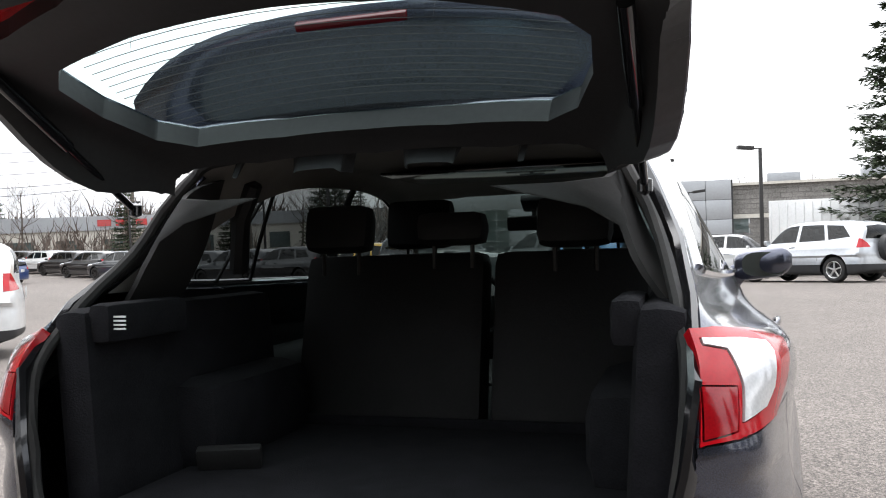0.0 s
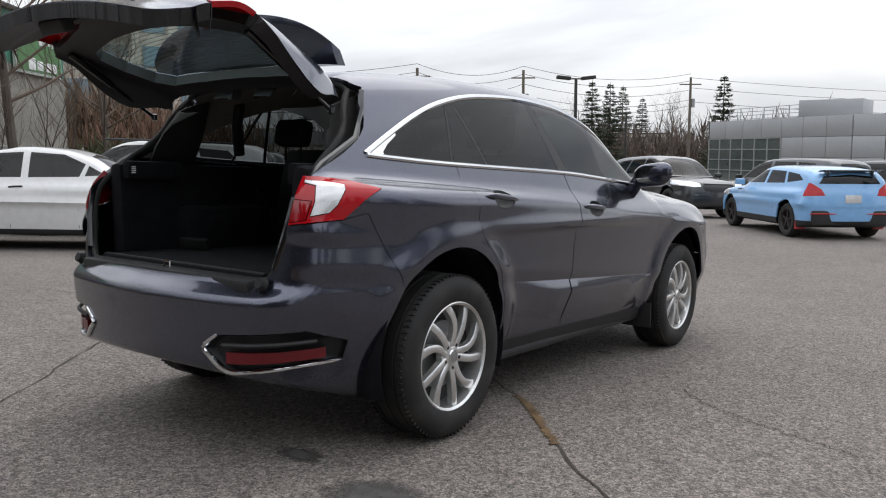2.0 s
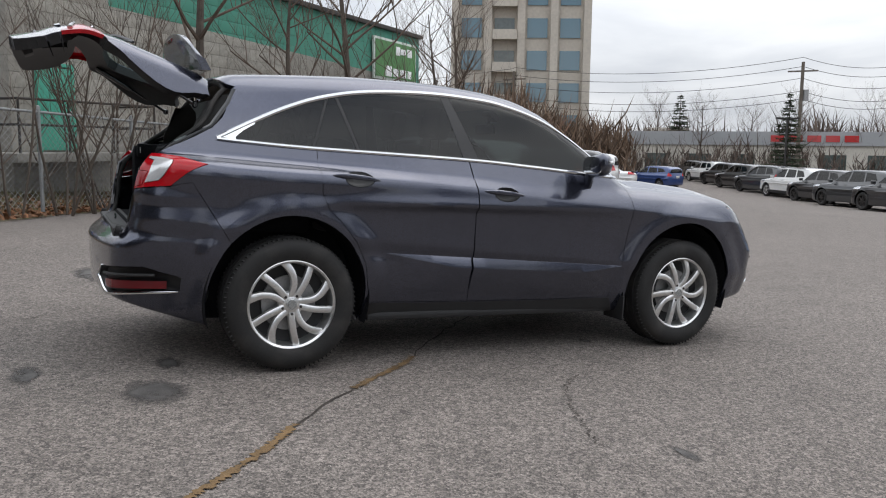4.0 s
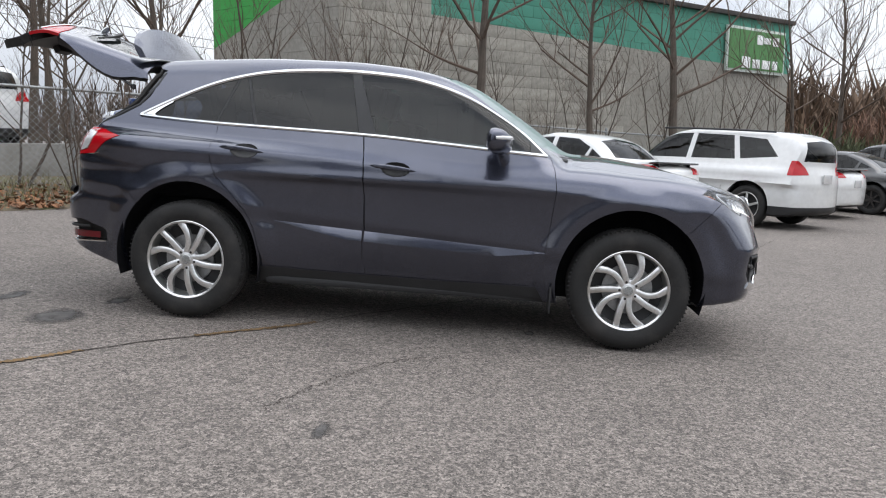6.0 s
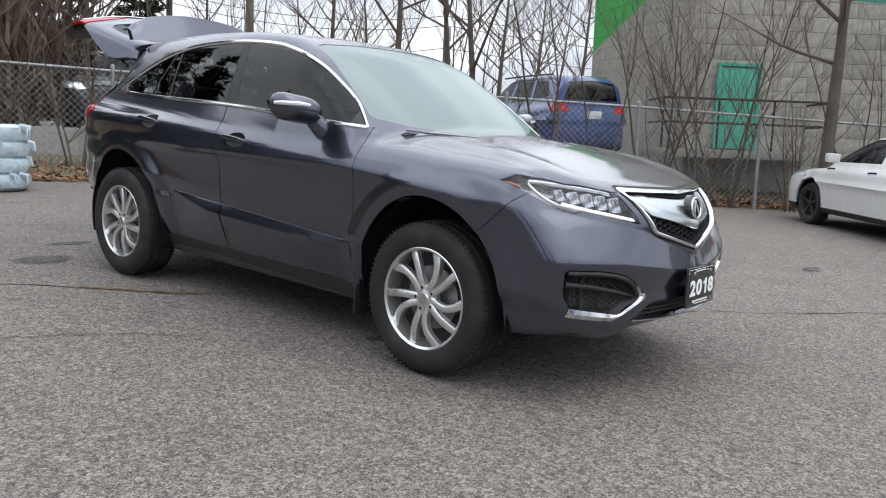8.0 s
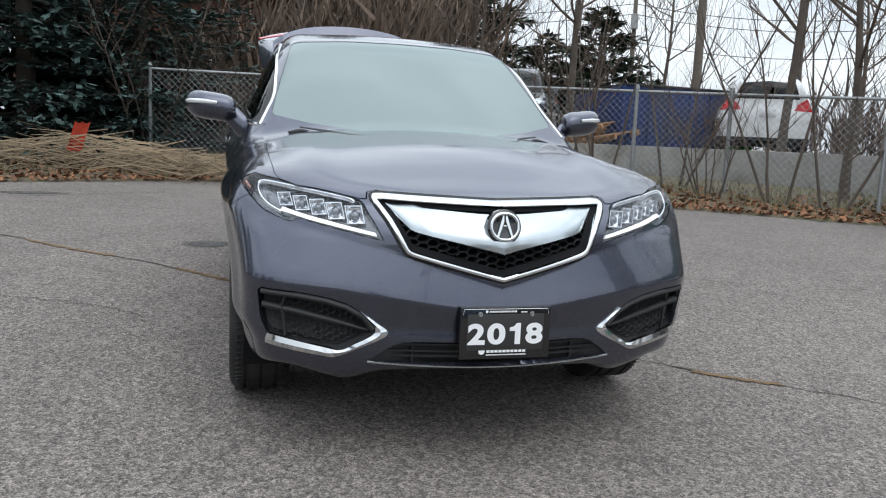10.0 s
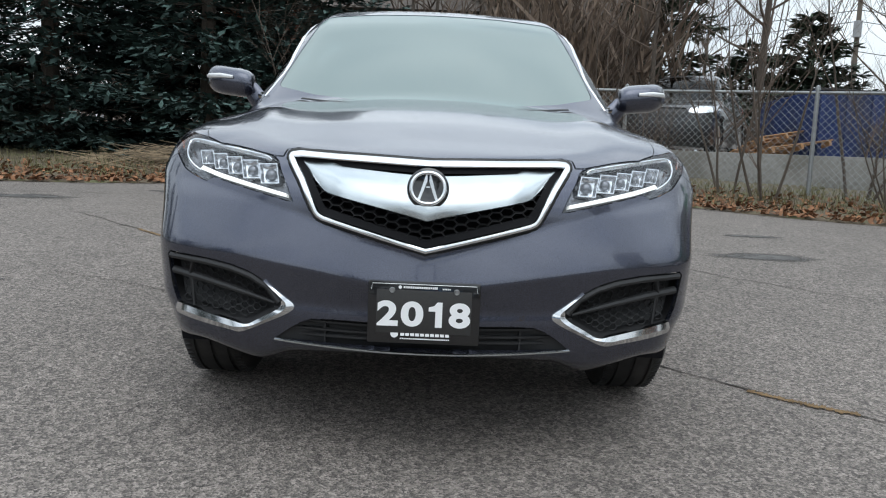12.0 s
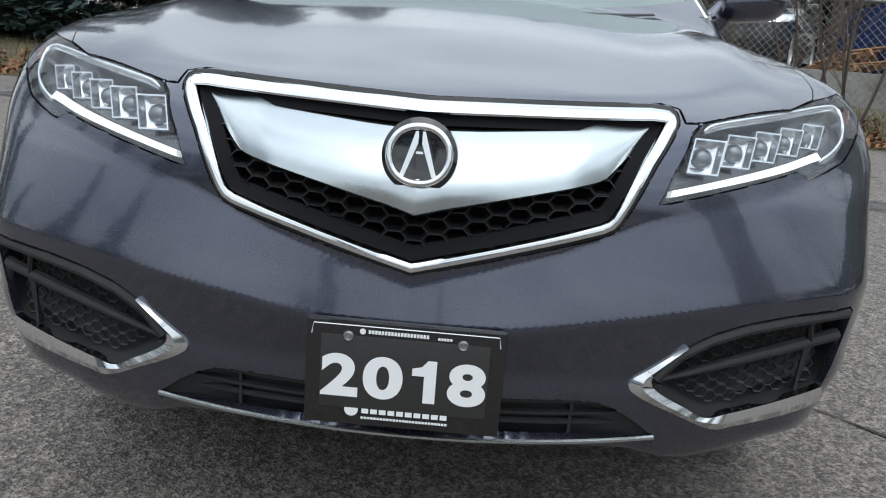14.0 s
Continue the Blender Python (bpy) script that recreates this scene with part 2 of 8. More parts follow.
def lathe(bm, profile, sides=48, m=None):
    """Turns (radius, height) round z."""
    t = bmesh.new()
    rings = []
    for r, z in profile:
        rings.append([t.verts.new((r * math.cos(k / sides * math.tau), r * math.sin(k / sides * math.tau), z)) for k in range(sides)] if r > 1e-6 else [t.verts.new((0, 0, z))])
    for a, b in zip(rings, rings[1:]):
        for k in range(sides):
            q = [a[k % len(a)], a[(k + 1) % len(a)], b[(k + 1) % len(b)], b[k % len(b)]]
            q = list(dict.fromkeys(q))
            if len(q) > 2:
                t.faces.new(q)
    bmesh.ops.recalc_face_normals(t, faces=t.faces)
    return join(bm, t, m)


def prism(bm, outline, depth, m=None, bevel=0.0):
    """A flat outline (x, y) drawn out along z."""
    t = bmesh.new()
    f = t.faces.new([t.verts.new((x, y, 0)) for x, y in outline])
    r = bmesh.ops.extrude_face_region(t, geom=[f])
    bmesh.ops.translate(t, verts=[g for g in r["geom"] if isinstance(g, bmesh.types.BMVert)], vec=(0, 0, depth))
    bmesh.ops.recalc_face_normals(t, faces=t.faces)
    if bevel:
        bmesh.ops.bevel(t, geom=t.edges[:], offset=bevel, segments=1, affect="EDGES")
    return join(bm, t, m)


def letters(text, size, depth, m, bm, bold=0.0):
    """Raised letters in the built-in font, centred, on the xy plane of m."""
    cu = bpy.data.curves.new("letters", "FONT")
    cu.body, cu.size, cu.extrude = text, size, depth
    cu.offset = bold
    cu.align_x, cu.align_y = "CENTER", "CENTER"
    ob = bpy.data.objects.new("letters", cu)
    scene.collection.objects.link(ob)
    me = bpy.data.meshes.new_from_object(ob)
    t = bmesh.new()
    t.from_mesh(me)
    bpy.data.objects.remove(ob)
    bpy.data.curves.remove(cu)
    bpy.data.meshes.remove(me)
    return join(bm, t, m)


def curve(pts, n):
    """n points evenly along a smooth curve through pts."""
    pts = [Vector(p) for p in pts]
    out = []
    for i in range(len(pts) - 1):
        a, b, c, d = pts[max(i - 1, 0)], pts[i], pts[i + 1], pts[min(i + 2, len(pts) - 1)]
        for k in range(12):
            t = k / 12
            out.append(0.5 * (2 * b + (c - a) * t + (2 * a - 5 * b + 4 * c - d) * t * t + (3 * b - a - 3 * c + d) * t ** 3))
    out.append(pts[-1])
    acc = [0.0]
    for a, b in zip(out, out[1:]):
        acc.append(acc[-1] + (b - a).length)
    res = []
    for k in range(n):
        s = acc[-1] * k / (n - 1)
        j = min(max(int(np.searchsorted(acc, s)) - 1, 0), len(out) - 2)
        res.append(out[j].lerp(out[j + 1], (s - acc[j]) / max(acc[j + 1] - acc[j], 1e-9)))
    return res


# ---- car body shell ----
def knots(v, pts):
    """Smooth curve through (at, value) knots."""
    a = np.array(pts, float)
    xs, ys = a[:, 0], a[:, 1]
    d = np.diff(ys) / np.diff(xs)
    m = np.concatenate([[d[0]], np.where(d[1:] * d[:-1] > 0, 2 * d[1:] * d[:-1] / (d[1:] + d[:-1] + 1e-12), 0), [d[-1]]])
    v = np.clip(v, xs[0], xs[-1])
    i = np.clip(np.searchsorted(xs, v) - 1, 0, len(xs) - 2)
    h = xs[i + 1] - xs[i]
    t = (v - xs[i]) / h
    return (ys[i] * (1 + 2 * t) * (1 - t) ** 2 + h * m[i] * t * (1 - t) ** 2
            + ys[i + 1] * t * t * (3 - 2 * t) + h * m[i + 1] * t * t * (t - 1))


def smax(a, b, k):
    h = np.maximum(k - np.abs(a - b), 0) / k
    return np.maximum(a, b) + h * h * k * 0.25


def smin(a, b, k):
    return -smax(-a, -b, k)


def step(v, a, b):
    t = np.clip((v - a) / (b - a), 0, 1)
    return t * t * (3 - 2 * t)


def main_car(x, y, z):
    """Negative inside the car's skin."""
    x = np.abs(x)
    # body side: a sharp shoulder line, flares round the wheels, a crease round the rear bumper
    zup = 0.995 - 0.08 * y
    zlo = 0.54 - 0.037 * y
    up, dn = np.clip(z - zup, 0, 0.6), np.clip(zup - z, 0, 0.45)
    w = 0.939 - 0.36 * up - 0.35 * up * up - 0.25 * dn + 0.36 * dn * dn - 0.03 * step(dn, 0.34, 0.45)
    w = w - 0.055 * np.clip((zlo + 0.02 - z) / 0.24, 0, 2) ** 1.5
    for wy in (-1.3425, 1.3425):
        r = np.hypot(y - wy, z - 0.385)
        w = w + 0.024 * step(0.6 - r, 0.0, 0.125) * step(z, 0.15, 0.4)
    w = w + 0.028 * (1 - step(y, -1.78, -1.58)) * np.clip(1 - np.where(z > 0.69, (z - 0.69) / 0.2, (0.69 - z) / 0.3), 0, 1)
    w = w - np.where(y > 0, 0.01, 0.05) * step(np.abs(y), 1.3, 2.1) - np.where(y > 0, 0.03 + 0.12 * step(z, 0.55, 0.95), 0.18) * np.clip((np.abs(y) - 1.6) / 0.7, 0, 2) ** 2.2
    side = x - w
    # front: an undercut below the bumper crease, a V that runs up beside the grille, then the lean back to the hood
    zc = np.interp(x, [0, 0.17, 0.36, 0.565, 0.81], [0.568, 0.58, 0.606, 0.632, 0.645])
    zv = np.interp(x, [0, 0.25, 0.39, 0.55, 0.73, 0.9], [0.644, 0.714, 0.765, 0.798, 0.833, 0.85])
    yf = np.interp(z, [0.15, 0.27, 0.32, 0.36, 0.4, 0.455, 0.475, 0.497], [2.04, 2.17, 2.215, 2.232, 2.243, 2.249, 2.247, 2.243])
    yf = yf + 0.022 * np.clip((z - 0.497) / (zc - 0.497), 0, 1)
    yf = yf - 0.32 * np.clip(np.minimum(z, zv) - zc, 0, 1) - 0.05 * np.clip(z - zv, 0, 1)
    yf = yf + knots(z, [(0.2, 0.0), (0.78, 0.0), (0.88, -0.022), (0.94, -0.052), (0.99, -0.1), (1.05, -0.2)])
    front = y - (yf - (0.3 + 0.1 * step(z, 0.6, 0.9)) * x * x - 0.1 * np.clip(x - 0.55, 0, 1) ** 2)
    yr = knots(z, [(0.2, -2.05), (0.3, -2.22), (0.4, -2.29), (0.6, -2.305), (0.65, -2.307), (0.664, -2.303), (0.728, -2.242), (0.745, -2.237), (0.9, -2.215), (1.05, -2.185), (1.18, -2.1), (1.3, -1.99), (1.45, -1.85), (1.6, -1.7)])
    rear = (yr + 0.2 * x * x) - y
    # top of the lower body: hood, then belt
    h = knots(y, [(-2.3, 1.15), (-1.9, 1.2), (-1.2, 1.19), (-0.3, 1.17), (0.5, 1.13), (0.9, 1.14), (1.1, 1.135), (1.45, 1.1), (1.7, 1.055), (1.9, 1.005), (2.05, 0.965), (2.2, 0.9)])
    top = z - (h - (0.13 - 0.085 * step(y, 1.2, 1.95)) * x * x - 0.012 * step(y, 1.5, 2.0) + 0.02 * np.exp(-((x - 0.62) / 0.1) ** 2) * step(y, 0.9, 1.2) * (1 - 0.7 * step(y, 1.5, 2.0)))
    low = 0.235 - z + (0.19 + 0.13 * (1 - step(x, 0.4, 0.54))) * np.clip(y - 1.85, 0, 1) + 0.3 * np.clip(-1.78 - y, 0, 1) + 0.06 * step(y, 1.62, 1.84) * step(x, 0.5, 0.75)
    body = smax(smax(side, top, 0.09), smax(front, rear, 0.02), 0.1)
    body = smax(body, low, 0.03)
    # cabin
    yy = y + 0.2 * x * x
    r = knots(yy, [(-2.2, 1.5), (-1.9, 1.555), (-1.65, 1.59), (-1.28, 1.622), (-0.8, 1.647), (-0.4, 1.65), (-0.1, 1.635), (0.15, 1.6), (0.35, 1.535), (0.56, 1.415), (0.8, 1.26), (1.0, 1.12), (1.2, 0.97)])
    roof = (z - (r - 0.06 * x * x)) * 0.85
    c = 0.862 - 0.465 * (z - 1.12) - 0.25 * np.clip(z - 1.3, 0, 1) ** 2 - 0.08 * np.clip(-0.5 - y, 0, 2) ** 1.5 - 0.05 * np.clip(y - 0.2, 0, 1)
    cab = smax(smax(x - c, roof, 0.09), rear * 0.8, 0.06)
    cab = smax(cab, smax(0.9 - z, y - 1.2, 0.05), 0.05)
    return smin(body, cab, 0.035)


def shell_points(field, y0, y1, centre, n_mid, n_end, n_round, reach=1.6):
    """Points of a closed skin, by rays that fan out from a line along the car: rows of points, right half."""
    eyes, ways = [], []
    for i in range(n_end, 0, -1):
        a = (i - 0.0) / n_end * math.pi / 2
        eyes.append(y0), ways.append((math.cos(a), -math.sin(a)))
    for i in range(n_mid + 1):
        eyes.append(y0 + (y1 - y0) * i / n_mid), ways.append((1.0, 0.0))
    for i in range(1, n_end + 1):
        a = i / n_end * math.pi / 2
        eyes.append(y1), ways.append((math.cos(a), math.sin(a)))
    eyes, ways = np.array(eyes), np.array(ways)
    th = np.linspace(0, math.pi, n_round + 1)
    dx = ways[:, :1] * np.sin(th)[None]
    dz = -ways[:, :1] * np.cos(th)[None]
    dy = ways[:, 1:] * np.ones_like(th)[None]
    ey = eyes[:, None] * np.ones_like(th)[None]
    lo, hi = np.zeros_like(dx), np.full_like(dx, reach)
    for _ in range(26):
        m = (lo + hi) / 2
        inside = field(m * dx, ey + m * dy, centre + m * dz) < 0
        lo, hi = np.where(inside, m, lo), np.where(inside, hi, m)
    m = (lo + hi) / 2
    return np.stack([m * dx, ey + m * dy, centre + m * dz], -1)



class Relief:
    """The skin seen along one way: how far out it lies over a grid of (u, v)."""

    def __init__(self, field, U, V, way, u, v, start, far):
        self.U, self.V, self.way = Vector(U), Vector(V), Vector(way)
        self.u, self.v = np.arange(u[0], u[1], 0.01), np.arange(v[0], v[1], 0.01)
        uu, vv = np.meshgrid(self.u, self.v, indexing="ij")
        def at(k):
            return field(*[uu * self.U[i] + vv * self.V[i] + k * self.way[i] for i in range(3)])
        lo = np.full(uu.shape, start, float)
        n = 70
        for k in np.linspace(start, far, n):
            lo = np.where(at(np.full(uu.shape, k)) < 0, k, lo)
        hi = lo + (far - start) / (n - 1)
        for _ in range(18):
            m = (lo + hi) / 2
            ins = at(m) < 0
            lo, hi = np.where(ins, m, lo), np.where(ins, hi, m)
        self.d = lo

    def depth(self, u, v):
        a = min(max((u - self.u[0]) / 0.01, 0), len(self.u) - 1.001)
        b = min(max((v - self.v[0]) / 0.01, 0), len(self.v) - 1.001)
        i, j = int(a), int(b)
        a, b = a - i, b - j
        d = self.d
        return float(d[i, j] * (1 - a) * (1 - b) + d[i + 1, j] * a * (1 - b) + d[i, j + 1] * (1 - a) * b + d[i + 1, j + 1] * a * b)

    def normal(self, u, v):
        e = 0.006
        du, dv = (self.depth(u + e, v) - self.depth(u - e, v)) / (2 * e), (self.depth(u, v + e) - self.depth(u, v - e)) / (2 * e)
        return (self.way - self.U * du - self.V * dv).normalized()

    def at(self, u, v, off=0.0):
        return self.U * u + self.V * v + self.way * self.depth(u, v) + self.normal(u, v) * off


def shell_half(field, y0, y1, centre, n_mid, n_end, n_round):
    pts = shell_points(field, y0, y1, centre, n_mid, n_end, n_round)
    bm = bmesh.new()
    rows = [[bm.verts.new(p) for p in row] for row in pts]
    for a, b in zip(rows, rows[1:]):
        for i in range(len(a) - 1):
            bm.faces.new((a[i], b[i], b[i + 1], a[i + 1]))
    bmesh.ops.remove_doubles(bm, verts=bm.verts, dist=2e-4)
    bm.normal_update()
    out = sum(f.normal.dot(f.calc_center_median() - Vector((0, f.calc_center_median().y * 0.75, centre))) for f in bm.faces)
    if out < 0:
        bmesh.ops.reverse_faces(bm, faces=bm.faces)
    return bm


def in_poly(u, v, poly):
    c = False
    for (x1, y1), (x2, y2) in zip(poly, poly[1:] + poly[:1]):
        if (y1 > v) != (y2 > v) and u < (x2 - x1) * (v - y1) / (y2 - y1) + x1:
            c = not c
    return c


SIDE = (Vector((0, 1, 0)), Vector((0, 0, 1)))
ENDS = (Vector((1, 0, 0)), Vector((0, 0, 1)))
ABOVE = (Vector((1, 0, 0)), Vector((0, 1, 0)))


def cut_out(bm, poly, proj, keep):
    """Cuts the skin along an outline drawn in a projection and takes the inside out, as a bmesh of its own."""
    U, V = proj
    us, vs = [p[0] for p in poly], [p[1] for p in poly]
    lim = (min(us) - 0.03, max(us) + 0.03, min(vs) - 0.03, max(vs) + 0.03)
    cand = set()
    for f in bm.faces:
        c = f.calc_center_median()
        if lim[0] < c.dot(U) < lim[1] and lim[2] < c.dot(V) < lim[3] and keep(c):
            cand.add(f)
    for (u1, v1), (u2, v2) in zip(poly, poly[1:] + poly[:1]):
        a, b = (min(u1, u2) - 1e-4, min(v1, v2) - 1e-4), (max(u1, u2) + 1e-4, max(v1, v2) + 1e-4)
        pick = []
        for f in cand:
            fu = [v.co.dot(U) for v in f.verts]
            fv = [v.co.dot(V) for v in f.verts]
            if max(fu) >= a[0] and min(fu) <= b[0] and max(fv) >= a[1] and min(fv) <= b[1]:
                pick.append(f)
        if not pick:
            continue
        no = (U * -(v2 - v1) + V * (u2 - u1)).normalized()
        geom = set(pick)
        for f in pick:
            geom.update(f.edges)
            geom.update(f.verts)
        r = bmesh.ops.bisect_plane(bm, geom=list(geom), dist=1e-6, plane_co=U * u1 + V * v1, plane_no=no)
        cand.update(g for g in r["geom"] if isinstance(g, bmesh.types.BMFace))
        cand = {f for f in cand if f.is_valid}
    inside = [f for f in cand if in_poly(f.calc_center_median().dot(U), f.calc_center_median().dot(V), poly)]
    t, vm = bmesh.new(), {}
    for f in inside:
        for v in f.verts:
            if v not in vm:
                vm[v] = t.verts.new(v.co)
        t.faces.new([vm[v] for v in f.verts])
    bmesh.ops.delete(bm, geom=inside, context="FACES")
    return t


def mirrored(bm):
    t = bm.copy()
    for v in t.verts:
        v.co.x = -v.co.x
    bmesh.ops.reverse_faces(t, faces=t.faces)
    return t


def whole(bm):
    """Both halves in one."""
    t = mirrored(bm)
    join(bm, t)
    bmesh.ops.remove_doubles(bm, verts=[v for v in bm.verts if abs(v.co.x) < 1e-3], dist=1e-3)
    return bm


def panel(bm, gap=0.0022, lip=0.014, lift=0.0):
    """Draws the panel's edge in by the width of a seam and turns it inwards."""
    bm.normal_update()
    shift = {}
    for e in bm.edges:
        if e.is_boundary:
            f = e.link_faces[0]
            d = (e.verts[1].co - e.verts[0].co)
            if d.length < 1e-7:
                continue
            d.normalize()
            inward = f.calc_center_median() - e.verts[0].co
            inward = inward - d * inward.dot(d)
            if inward.length < 1e-7:
                continue
            inward.normalize()
            for v in e.verts:
                shift.setdefault(v, []).append(inward)
    nor = {v: v.normal.copy() for v in bm.verts}
    if lift:
        for v in bm.verts:
            v.co += nor[v] * lift
    for v, s in shift.items():
        t = Vector((0, 0, 0))
        for q in s:
            t += q
        if t.length > 1e-6:
            v.co += t.normalized() * gap
    edges = [e for e in bm.edges if e.is_boundary]
    old = {}
    for e in edges:
        for v in e.verts:
            old[v] = nor.get(v, v.normal.copy())
    r = bmesh.ops.extrude_edge_only(bm, edges=edges)
    new_v = [g for g in r["geom"] if isinstance(g, bmesh.types.BMVert)]
    pairs = {}
    for v in new_v:
        for e in v.link_edges:
            o = e.other_vert(v)
            if o in old and (o.co - v.co).length < 1e-9:
                pairs[v] = old[o]
    for v, nn in pairs.items():
        v.co -= nn * lip
    return bm


# ---- the dark grey crossover ----
SH = main_car
car = thing("crossover", CAR, "dark grey metallic crossover with its tailgate raised, parked on the asphalt", "car")
half = shell_half(SH, -1.75, 1.75, 0.78, 230, 90, 220)


ON_SIDE = Relief(SH, (0, 1, 0), (0, 0, 1), (1, 0, 0), (-2.2, 2.2), (0.25, 1.6), 0.3, 1.1)
ON_FRONT = Relief(SH, (1, 0, 0), (0, 0, 1), (0, 1, 0), (-0.04, 0.95), (0.3, 1.1), 0.9, 2.5)
ON_REAR = Relief(SH, (1, 0, 0), (0, 0, 1), (0, -1, 0), (-0.04, 0.95), (0.3, 1.62), 0.9, 2.5)
ON_HEAD = Relief(SH, Vector((1, -1, 0)).normalized(), (0, 0, 1), Vector((1, 1, 0)).normalized(), (-1.3, -0.4), (0.7, 1.05), 1.0, 2.3)


def side_at(y, z, off=0.0):
    return ON_SIDE.at(y, z, off)


def sided(relief, x, z, off):
    p = relief.at(abs(x), z, off)
    return p if x >= 0 else Vector((-p.x, p.y, p.z))


def front_at(x, z, off=0.0):
    return sided(ON_FRONT, x, z, off)


def rear_at(x, z, off=0.0):
    return sided(ON_REAR, x, z, off)


def both(name, bm, material, parent, label="", sharp=38):
    """The same part on the right and, mirrored, on the left."""
    t = mirrored(bm)
    return part(name, bm, material, parent, label, sharp), part(name, t, material, parent, label, sharp)


def inset_copy(bm, d):
    t = bm.copy()
    t.normal_update()
    n = {v: v.normal.copy() for v in t.verts}
    for v in t.verts:
        v.co -= n[v] * d
    return t


right = lambda c: c.x > 0.3
# wheel arches
for wy in (-1.3425, 1.3425):
    arch = [(wy + 0.432 * math.cos(a), 0.385 + 0.46 * math.sin(a)) for a in np.linspace(0, math.tau, 48, endpoint=False)]
    cut_out(half, arch, SIDE, lambda c: c.x > 0.45).free()
# side glass
BELT = [(-1.72, 1.222), (-1.58, 1.213), (-1.217, 1.198), (-0.3, 1.18), (0.1, 1.16), (0.53, 1.134), (0.81, 1.116)]
TOPL = [(0.81, 1.122), (0.74, 1.185), (0.641, 1.265), (0.5, 1.352), (0.356, 1.428), (0.2, 1.487), (0.04, 1.528), (-0.1, 1.551), (-0.37, 1.566),
        (-0.65, 1.56), (-0.938, 1.533), (-1.168, 1.481), (-1.35, 1.415), (-1.54, 1.325), (-1.72, 1.23)]


def smooth2(pts, n):
    return [(p.x, p.y) for p in curve([(a, b, 0) for a, b in pts], n)]


belt, topl = smooth2(BELT, 40), smooth2(TOPL, 60)
glasshouse = cut_out(half, belt + topl, SIDE, right)


def band(lo_a, lo_b, hi_a, hi_b):
    """A slanting strip of the side glass: its edges at z = 1.0 and at z = 1.7."""
    return [(lo_a, 1.0), (lo_b, 1.0), (hi_b, 1.7), (hi_a, 1.7)]


qt = cut_out(glasshouse, [(-1.8, 1.15), (-1.61, 1.15), (-1.625, 1.24), (-1.585, 1.275), (-1.52, 1.315), (-1.52, 1.5), (-1.8, 1.5)], SIDE, right)
both("quarter_trim", panel(qt, 0.0, 0.008, 0.003), CHROME, car, "bright chrome corner piece")
bands = [("quarter_window", (-1.95, -1.3, -1.95, -1.04), SIDEGLASS, "dark tinted fixed quarter glass"), ("window_divider", (-1.3, -1.285, -1.04, -1.025), TRIM, ""),
         ("rear_vent_window", (-1.285, -0.905, -1.025, -1.13), SIDEGLASS, ""), ("window_divider", (-0.905, -0.885, -1.13, -1.11), TRIM, ""),
         ("rear_door_window", (-0.885, -0.275, -1.11, -0.442), SIDEGLASS, "dark tinted rear door glass"), ("centre_pillar", (-0.275, -0.145, -0.442, -0.406), TRIM, "black pillar trim"),
         ("front_door_window", (-0.145, 0.72, -0.406, 0.68), FRONTGLASS, "tinted front door glass"), ("mirror_sail", (0.72, 0.95, 0.68, 0.95), TRIM, "")]
for name, edges, material, label in bands:
    piece = cut_out(glasshouse, band(*edges), SIDE, right)
    both(name, panel(piece, 0.001, 0.006, -0.004), material, car, label)
glasshouse.free()
# doors
front_door = [(-0.289, 1.19), (-0.275, 1.08), (-0.264, 0.986), (-0.25, 0.6), (-0.244, 0.338), (0.3, 0.335), (0.787, 0.34), (0.827, 0.485), (0.858, 0.724), (0.876, 0.925), (0.862, 1.04), (0.83, 1.125)]
rear_door = [(-0.289, 1.19), (-0.275, 1.08), (-0.264, 0.986), (-0.25, 0.6), (-0.244, 0.338), (-0.6, 0.342), (-0.885, 0.352), (-0.905, 0.45), (-0.93, 0.58), (-0.985, 0.69), (-1.09, 0.815), (-1.165, 0.885), (-1.2, 0.97), (-1.205, 1.08), (-1.2, 1.205)]
fd = cut_out(half, front_door, SIDE, right)
rd = cut_out(half, rear_door, SIDE, right)
HANDLES = {"front_door": (-0.072, 0.993), "rear_door": (-0.99, 1.048)}
CUP = [(0.082 * math.cos(a), 0.041 * math.sin(a)) for a in np.linspace(0, math.tau, 24, endpoint=False)]
DOORS, linings = [], []
for name, piece in (("front_door", fd), ("rear_door", rd)):
    hy, hz = HANDLES[name]
    cut_out(piece, [(hy + a, hz + c) for a, c in CUP], SIDE, right).free()
    lin = inset_copy(piece, 0.05)
    bmesh.ops.reverse_faces(lin, faces=lin.faces)
    linings.append(lin)
    DOORS.append(both(name, panel(piece, 0.0036, 0.016), PAINT, car, "dark grey door with a raised lower crease"))
for pair, lin in zip(DOORS, linings):
    lin_l = mirrored(lin)
    part("door_lining", lin, TRIM, pair[0], "black inner door trim")
    part("door_lining", lin_l, TRIM, pair[1], "black inner door trim")
sill = cut_out(half, [(-0.93, 0.1), (0.93, 0.1), (0.80, 0.335), (0.3, 0.331), (-0.25, 0.334), (-0.6, 0.338), (-0.9, 0.348)], SIDE, lambda c: c.x > 0.6)
both("sill", panel(sill, 0.001, 0.01), TRIM, car, "black sill cladding")
# grille, lower grille and fog-lamp pockets
GRILLE = [(0.0, 0.943), (0.14, 0.947), (0.3, 0.951), (0.4, 0.954), (0.432, 0.952), (0.445, 0.944), (0.448, 0.931), (0.442, 0.917), (0.4, 0.858), (0.366, 0.798),
          (0.348, 0.765), (0.337, 0.752), (0.318, 0.743), (0.16, 0.703), (0.0, 0.663)]
